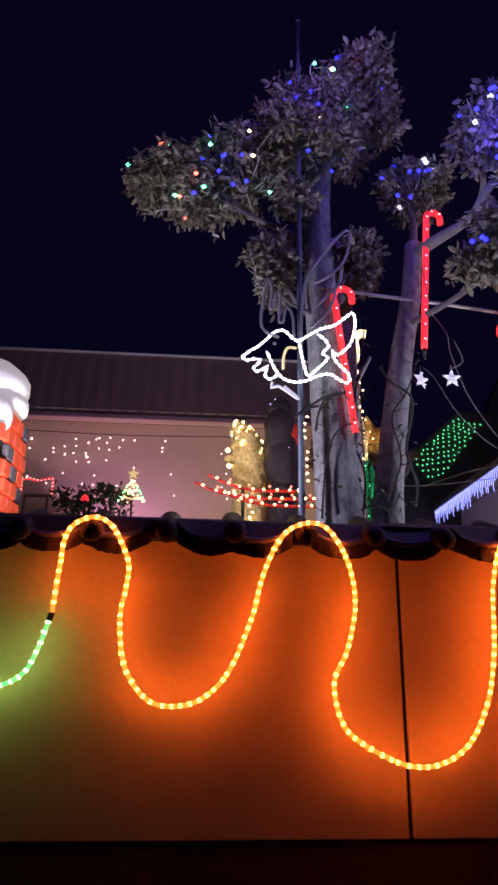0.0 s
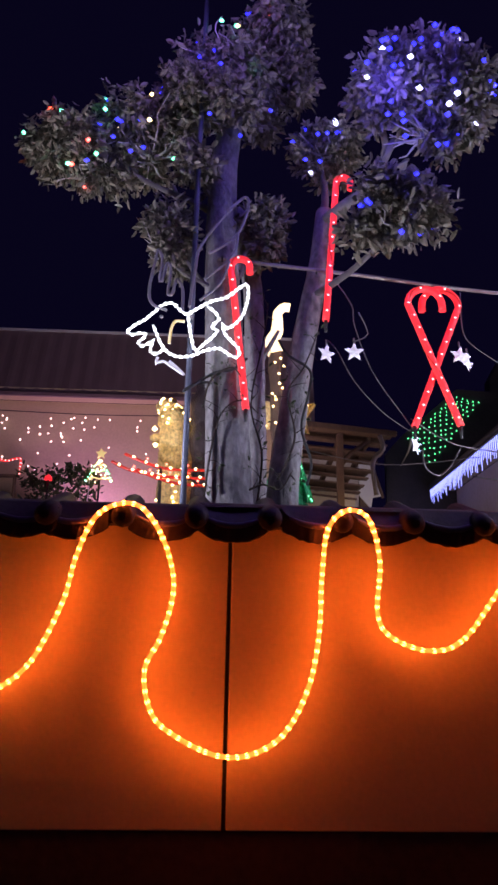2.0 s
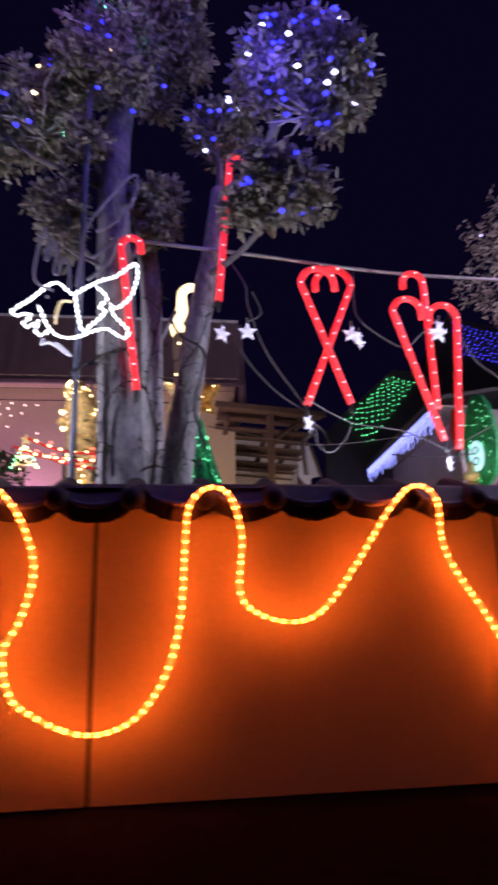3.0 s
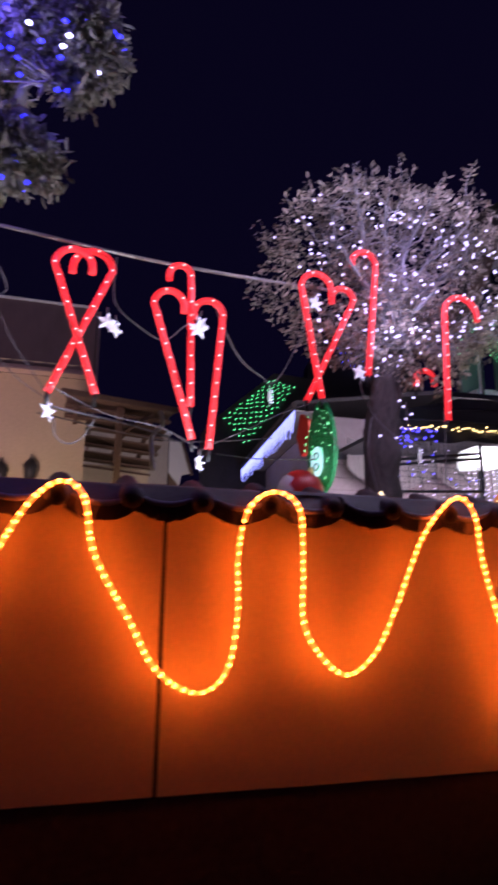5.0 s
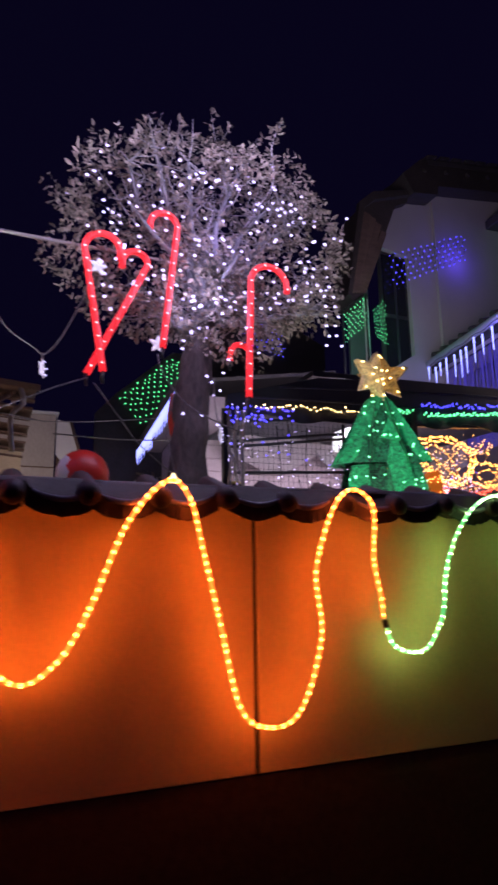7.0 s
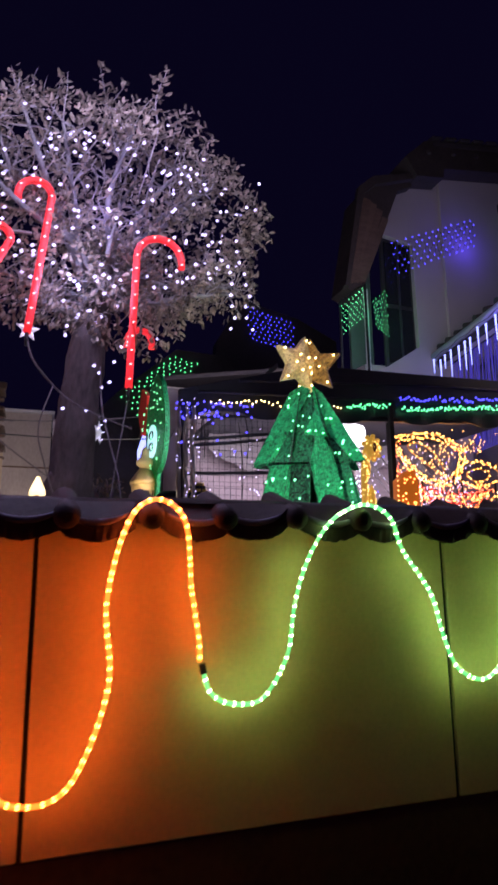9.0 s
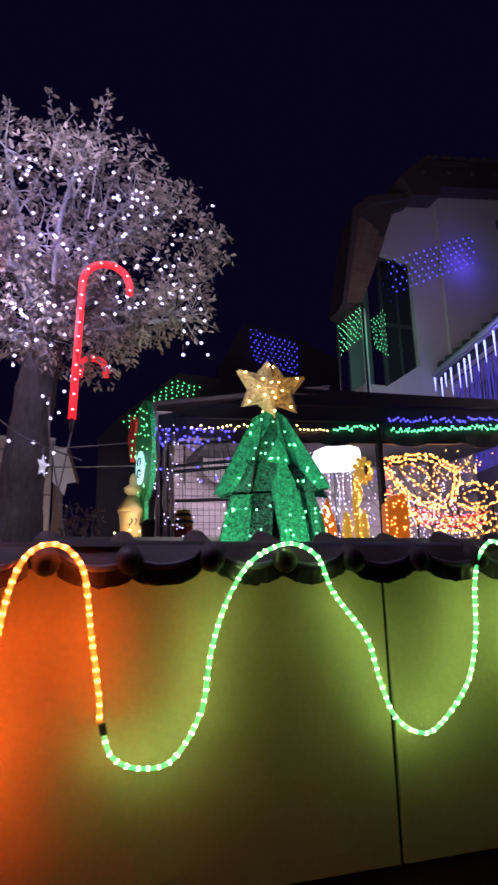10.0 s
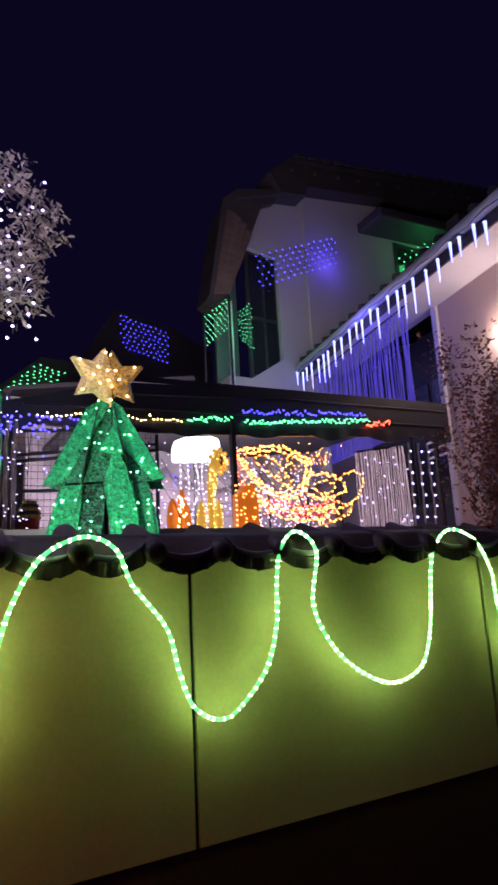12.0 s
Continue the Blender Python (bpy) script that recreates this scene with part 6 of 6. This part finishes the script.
eave2 = part("upper_eave", prism(bmesh.new(), up_eave, 0.55, pose(0, -0.1, 0)), M_EAVE, big, "dark upper eave")
for k in range(12):
    x = -0.45 + 0.5 * k
    part("joist", box(bmesh.new(), (x, -0.44, 6.62 + 0.15 * (x + 0.4)), (x + 0.07, -0.38, 6.69 + 0.15 * (x + 0.4)), 0.008), M_EAVE, eave2)
roof = part("roof", box(bmesh.new(), (-0.3, -0.40, 0.0), (6.6, 1.0, 0.08), 0.0, pose(0, 0, 6.92, 10, -8.5)), M_ROOF, big)
for k in range(24):
    part("roof_tile", box(bmesh.new(), (-0.11, -0.46, -0.02), (0.11, 0.3, 0.03), 0.01, pose(-0.25 + 0.29 * k, 0, 7.00 + 0.0435 * k, 8, -8.5)), M_ROOF, roof)
hood = part("hood", box(bmesh.new(), (1.55, -0.75, 5.92), (6.2, -0.06, 6.10), 0.02, pose(0, 0, 0, 0, -3)), M_ROOF, big, "dark hood over the far window")
w2 = part("window", box(bmesh.new(), (2.1, -0.09, 4.6), (3.7, -0.061, 6.0), 0.01), M_FRAME, big)
part("pane", box(bmesh.new(), (2.18, -0.10, 4.7), (2.86, -0.092, 5.9)), M_GLASS, w2)
part("pane", box(bmesh.new(), (2.94, -0.10, 4.7), (3.62, -0.092, 5.9)), M_GLASS, w2)
light_net([(8.24, 8.36, 7.02), (10.03, 8.36, 7.78), (10.0, 8.36, 7.28), (8.30, 8.36, 6.46)], 13, 6, E_NETB, "blue net lights across the upper wall", 0.0130, 42)
light_net([(7.24, 8.3, 5.72), (7.66, 8.3, 6.14), (7.66, 8.3, 5.66), (7.24, 8.3, 5.25)], 7, 9, E_NETG, "green net lights at the bay window", 0.0100, 43)
light_net([(7.88, 8.42, 5.95), (8.16, 8.42, 6.20), (8.16, 8.42, 5.36), (7.92, 8.42, 5.5)], 5, 10, E_NETG, "green net lights at the bay window", 0.0085, 44)
light_net([(11.4, 8.25, 7.6), (12.8, 8.25, 8.5), (12.8, 8.25, 8.2), (11.6, 8.25, 7.2)], 8, 5, E_NETG, "green net lights before the far window", 0.0135, 45)
light_net([(7.71, 14.13, 8.22), (9.03, 14.13, 7.90), (8.98, 14.13, 7.14), (7.77, 14.13, 7.42)], 10, 8, E_NETB, "blue net lights on the far dark roof", 0.0165, 46)
tagged(part("far_roof", prism(bmesh.new(), [(6.6, 2.05), (10.2, 2.05), (10.2, 7.6), (9.1, 8.1), (7.6, 8.4), (6.9, 7.2)], 0.3, pose(0, 14.3, 0)), M_ROOF), "dark roof of a house further back", "roof", kind="structure")
tagged(part("net_frame", tube(bmesh.new(), [(7.22, 8.32, 2.1), (7.22, 8.32, 5.8), (7.68, 8.32, 6.18), (7.7, 8.32, 2.1)], 0.02, n=6), M_BLACK), "thin dark frame that holds the green net", "frame")
lamp("net_glow", "POINT", (9.75, 8.2, 7.2), (9, 8.5, 7), 8, (0.10, 0.05, 1.0), 0.3)
lamp("net_glow", "POINT", (7.95, 8.15, 5.6), (8, 8.5, 6), 3.5, (0.08, 1.0, 0.3), 0.15)
lamp("net_glow", "POINT", (12.0, 8.0, 7.7), (12, 8.5, 7.7), 3.5, (0.08, 1.0, 0.3), 0.15)

# low wing: turned a little, so that its gutter runs towards the street
WING = pose(9.12, 8.62, 2.05, 0, 0, -11)
wing = thing("house_wing", "low house wing with a long gutter and pink stucco wall", "house wing")
wing.matrix_basis = WING
part("wall", box(bmesh.new(), (0.62, -6.1, 0), (0.78, -3.1, 3.05)), M_PINK, wing)
part("end_wall", box(bmesh.new(), (0.78, -6.1, 0), (4.5, -5.94, 3.0)), M_PINK, wing)
part("recess_wall", box(bmesh.new(), (1.2, -3.1, 0), (1.3, -0.2, 3.05)), M_SLATE, wing)
part("corner_trim", box(bmesh.new(), (0.58, -3.16, 0), (0.64, -3.06, 3.05), 0.006), M_SOFFIT, wing)
door = part("window", box(bmesh.new(), (1.16, -2.7, 0.5), (1.199, -0.9, 2.4), 0.01), M_FRAME, wing)
for k in range(3):
    part("pane", box(bmesh.new(), (1.13, -2.62 + 0.58 * k, 0.6), (1.155, -2.12 + 0.58 * k, 2.3)), M_GLASS, door)
for k in range(5):
    part("blind_slat", box(bmesh.new(), (1.09, -2.65, 1.2 + 0.11 * k), (1.12, -1.9, 1.23 + 0.11 * k), 0.003), M_SOFFIT, door)
part("soffit", box(bmesh.new(), (0.03, -6.5, 2.96), (0.70, -0.1, 2.985)), M_SOFFIT, wing)
part("fascia", box(bmesh.new(), (0.0, -6.5, 2.93), (0.03, -0.1, 3.12), 0.004), M_ROOF, wing)
bm = bmesh.new()
tube(bm, [(-0.06, -6.0, 3.10), (-0.06, -0.05, 3.10)], 0.065, n=10)
part("gutter", bm, M_GUTTER, wing, "pale metal gutter")
roofw = part("roof", box(bmesh.new(), (0.0, -6.5, 0.0), (4.2, -0.05, 0.06), 0.0, pose(0, 0, 3.14, 0, -15)), M_ROOF, wing)
for k in range(21):
    bm = tube(bmesh.new(), [(-0.05, -6.3 + 0.3 * k, 3.20), (0.8, -6.3 + 0.3 * k, 3.42)], 0.065, n=8)
    part("roof_tile", bm, M_ROOF, roofw)
part("bracket", box(bmesh.new(), (-0.10, -4.62, 3.02), (0.08, -4.42, 3.28), 0.02), M_ROOF, wing)
part("beam", box(bmesh.new(), (-0.05, -5.45, 2.80), (0.62, -5.35, 2.90), 0.008), M_GUTTER, wing)
part("downpipe", tube(bmesh.new(), spline([(0.05, -5.6, 3.0), (0.3, -5.6, 2.75), (0.55, -5.62, 2.6), (0.55, -5.62, 0.1)], 0.1), 0.04, n=8), M_GUTTER, wing)
ice = thing("icicle_lights", "white icicle tube lights hung along the pale gutter", "icicle lights")
ice.matrix_basis = WING
rnd = random.Random(52)
part("cord", tube(bmesh.new(), spline([(-0.13, -5.6 + 0.28 * k, 3.04 - 0.03 * (k % 2)) for k in range(20)], 0.04), 0.006, n=5), M_WIRE, ice)
for k in range(26):
    y = -5.5 + 0.21 * k + rnd.uniform(-0.05, 0.05)
    h, z = rnd.uniform(0.22, 0.46), 3.02 - rnd.uniform(0.0, 0.10)
    prof = [(0.022 * (1 - 0.030 * i) * (1.0 if i % 2 else 0.34), -h * i / 22) for i in range(23)]
    part("icicle", lathe(bmesh.new(), prof, 8, (-0.13, y, z)), E_ICE, ice)
cw = thing("light_curtain", "violet light curtain hanging below the gutter", "light curtain")
cw.matrix_basis = WING
bm = bmesh.new()
for k in range(64):
    y = -3.15 + 0.044 * k
    tube(bm, [(0.16 + rnd.uniform(-.03, .03), y, 2.93), (0.16 + rnd.uniform(-.03, .03), y + rnd.uniform(-.02, .02), 2.2), (0.16, y, 1.35)], 0.007, n=4)
part("strand_mass", bm, E_CURT, cw, kind="stuff")
part("rod", tube(bmesh.new(), [(0.16, -3.2, 2.93), (0.16, -0.3, 2.93)], 0.012, n=6), M_BLACK, cw)

# bronze-leaved shrub by the wing
def shrub(at, seed):
    rnd = random.Random(seed)
    t = thing("shrub", "tall bronze-leaved shrub with fine twigs beside the wing", "shrub", at)
    bm, spots = bmesh.new(), []
    for i in range(34):
        a = rnd.uniform(0, 6.283)
        top = Vector((rnd.gauss(0, 0.24), rnd.gauss(0, 0.2), rnd.uniform(1.0, 1.95)))
        line = grow(bm, (0.05 * math.cos(a), 0.05 * math.sin(a), 0), top, 0.009, 0.002, rnd, 0.08, 4)
        for p in line[2:]:
            for j in range(9):
                q = p + Vector((rnd.gauss(0, 0.07), rnd.gauss(0, 0.07), rnd.gauss(0, 0.05)))
                spots.append((q, Vector((rnd.uniform(-1, 1), rnd.uniform(-1, 1), rnd.uniform(0, 1)))))
    part("stem_mass", bm, M_TWIG, t, kind="stuff")
    raw("foliage", *leaves(spots, 0.030, rnd, 3, 0.6), M_SHRUB, t)


shrub((7.18, 3.15, 1.6), 17)

# ---- pieces of the garden wall: panels, then the tiles of its coping ----
bm = box(bmesh.new(), (0.0055, 1.85, 1.049), (PANEL - 0.0055, 1.8615, 1.823), 0.003)
first = part("panel", bm, M_RENDER, wall)
me = first.data
for k in range(1, 13):
    share("panel", me, wall, pose(JOINT + PANEL * (k - 6), 0, 0))
first.matrix_basis = pose(JOINT + PANEL * -6, 0, 0)

PITCH, FIRST = 0.1972, 0.167
SLOPE = math.tan(radians(17))


def pan_mesh(ragged):
    """A trough tile: rounded lip above, its highlight a separate pale strip, a deep face with a chipped lower edge
    between two rolls.
    """
    rnd = random.Random(ragged)
    bm = bmesh.new()
    n, half = 16, PITCH / 2 - 0.004
    rows = []
    for y, drop, lift in ((1.738, 0.0, 0.0), (1.745, 0.002, 0.003), (1.764, 0.0, 0.07), (1.92, 0.0, 0.07)):
        low, top = [], []
        for i in range(n + 1):
            x = -half + 2 * half * i / n
            s = 1 - (x / half) ** 2
            chip = rnd.uniform(-0.0035, 0.0035) if y < 1.76 else 0.0
            low.append(bm.verts.new((x, y + chip, 1.803 - 0.030 * s + lift * 0.4 + chip - drop)))
            top.append(bm.verts.new((x, y, min(1.872, 1.858 - 0.040 * s ** 0.8 + lift))))
        rows.append((low, top))
    for (l0, t0), (l1, t1) in zip(rows, rows[1:]):
        for i in range(n):
            bm.faces.new((l0[i], l1[i], l1[i + 1], l0[i + 1]))
            bm.faces.new((t0[i], t0[i + 1], t1[i + 1], t1[i])).smooth = True
    for l, t in (rows[0], rows[-1]):
        for i in range(n):
            bm.faces.new((l[i], l[i + 1], t[i + 1], t[i]))
    bmesh.ops.recalc_face_normals(bm, faces=bm.faces)
    return bm


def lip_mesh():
    """The rounded edge along the top of a trough tile, its highlight put into a pale colour, thickest in the middle."""
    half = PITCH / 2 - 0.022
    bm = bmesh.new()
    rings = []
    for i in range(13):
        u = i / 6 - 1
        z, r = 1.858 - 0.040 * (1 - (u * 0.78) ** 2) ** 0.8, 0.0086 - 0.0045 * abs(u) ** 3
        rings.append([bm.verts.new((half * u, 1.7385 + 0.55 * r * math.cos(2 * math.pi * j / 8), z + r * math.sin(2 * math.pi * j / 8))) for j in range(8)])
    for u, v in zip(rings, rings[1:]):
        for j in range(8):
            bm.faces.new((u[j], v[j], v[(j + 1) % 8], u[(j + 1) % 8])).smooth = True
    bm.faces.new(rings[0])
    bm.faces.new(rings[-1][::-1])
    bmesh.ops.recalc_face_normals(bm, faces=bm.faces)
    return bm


def roll_mesh():
    """A barrel tile with a rounded, mortared end."""
    bm = bmesh.new()
    rings = []
    for y, r in ((1.716, 0.010), (1.719, 0.024), (1.727, 0.031), (1.745, 0.034), (1.92, 0.036)):
        c = 1.836 + (y - 1.742) * SLOPE
        rings.append([bm.verts.new((r * math.cos(2 * math.pi * j / 12), y, c + r * math.sin(2 * math.pi * j / 12))) for j in range(12)])
    for u, v in zip(rings, rings[1:]):
        for j in range(12):
            bm.faces.new((u[j], v[j], v[(j + 1) % 12], u[(j + 1) % 12])).smooth = True
    bm.faces.new(rings[0])
    bm.faces.new(rings[-1][::-1])
    bmesh.ops.recalc_face_normals(bm, faces=bm.faces)
    return bm


def ridge_mesh():
    """A half-round ridge tile lying along the wall."""
    bm = bmesh.new()
    rings = []
    for x, k in ((-PITCH, 1.0), (-PITCH + 0.03, 1.05), (-PITCH + 0.034, 1.0), (PITCH, 0.97)):
        rings.append([bm.verts.new((x, 1.862 + 0.100 * k * math.cos(math.pi * j / 8), 1.868 + 0.022 * k * math.sin(math.pi * j / 8))) for j in range(9)])
    for u, v in zip(rings, rings[1:]):
        for j in range(8):
            bm.faces.new((u[j], u[j + 1], v[j + 1], v[j])).smooth = True
    for r in (rings[0], rings[-1]):
        bm.faces.new(r)
    bmesh.ops.recalc_face_normals(bm, faces=bm.faces)
    return bm


coping = thing("coping", "dark glazed barrel-tile coping along the garden wall", "coping", kind="structure")
rnd = random.Random(11)
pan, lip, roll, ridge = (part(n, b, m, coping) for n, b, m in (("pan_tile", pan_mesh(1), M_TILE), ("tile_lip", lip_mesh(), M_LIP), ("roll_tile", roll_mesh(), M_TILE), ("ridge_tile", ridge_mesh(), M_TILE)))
for k in range(-26, 38):
    x = FIRST + PITCH * k
    j = [rnd.uniform(-1, 1) for _ in range(6)]
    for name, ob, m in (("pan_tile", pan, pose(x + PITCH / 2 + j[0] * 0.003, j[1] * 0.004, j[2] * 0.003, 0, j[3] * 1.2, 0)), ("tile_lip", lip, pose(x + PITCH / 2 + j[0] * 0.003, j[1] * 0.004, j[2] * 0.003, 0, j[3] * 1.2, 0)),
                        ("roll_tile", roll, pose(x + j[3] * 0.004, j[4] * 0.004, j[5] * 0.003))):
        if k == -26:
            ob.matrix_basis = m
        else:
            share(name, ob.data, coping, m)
    if k % 2 == 0:
        m = pose(x + j[0] * 0.004, j[1] * 0.003, j[2] * 0.003, 0, 0, j[3] * 0.5)
        if k == -26:
            ridge.matrix_basis = m
        else:
            share("ridge_tile", ridge.data, coping, m)
more = [pan.data] + [bpy.data.meshes.new("pan_tile") for _ in range(4)]
for i, me in enumerate(more[1:]):
    b = pan_mesh(i + 2)
    b.to_mesh(me)
    b.free()
    me.materials.append(M_TILE)
for i, ob in enumerate(o for o in coping.children if o.name.startswith("pan_tile")):
    ob.data = more[(i * 3) % 5]
tagged(part("coping_bed", box(bmesh.new(), (-5.5, 1.80, 1.822), (8.4, 1.978, 1.852)), M_TILE, coping), "dark mortar bed")
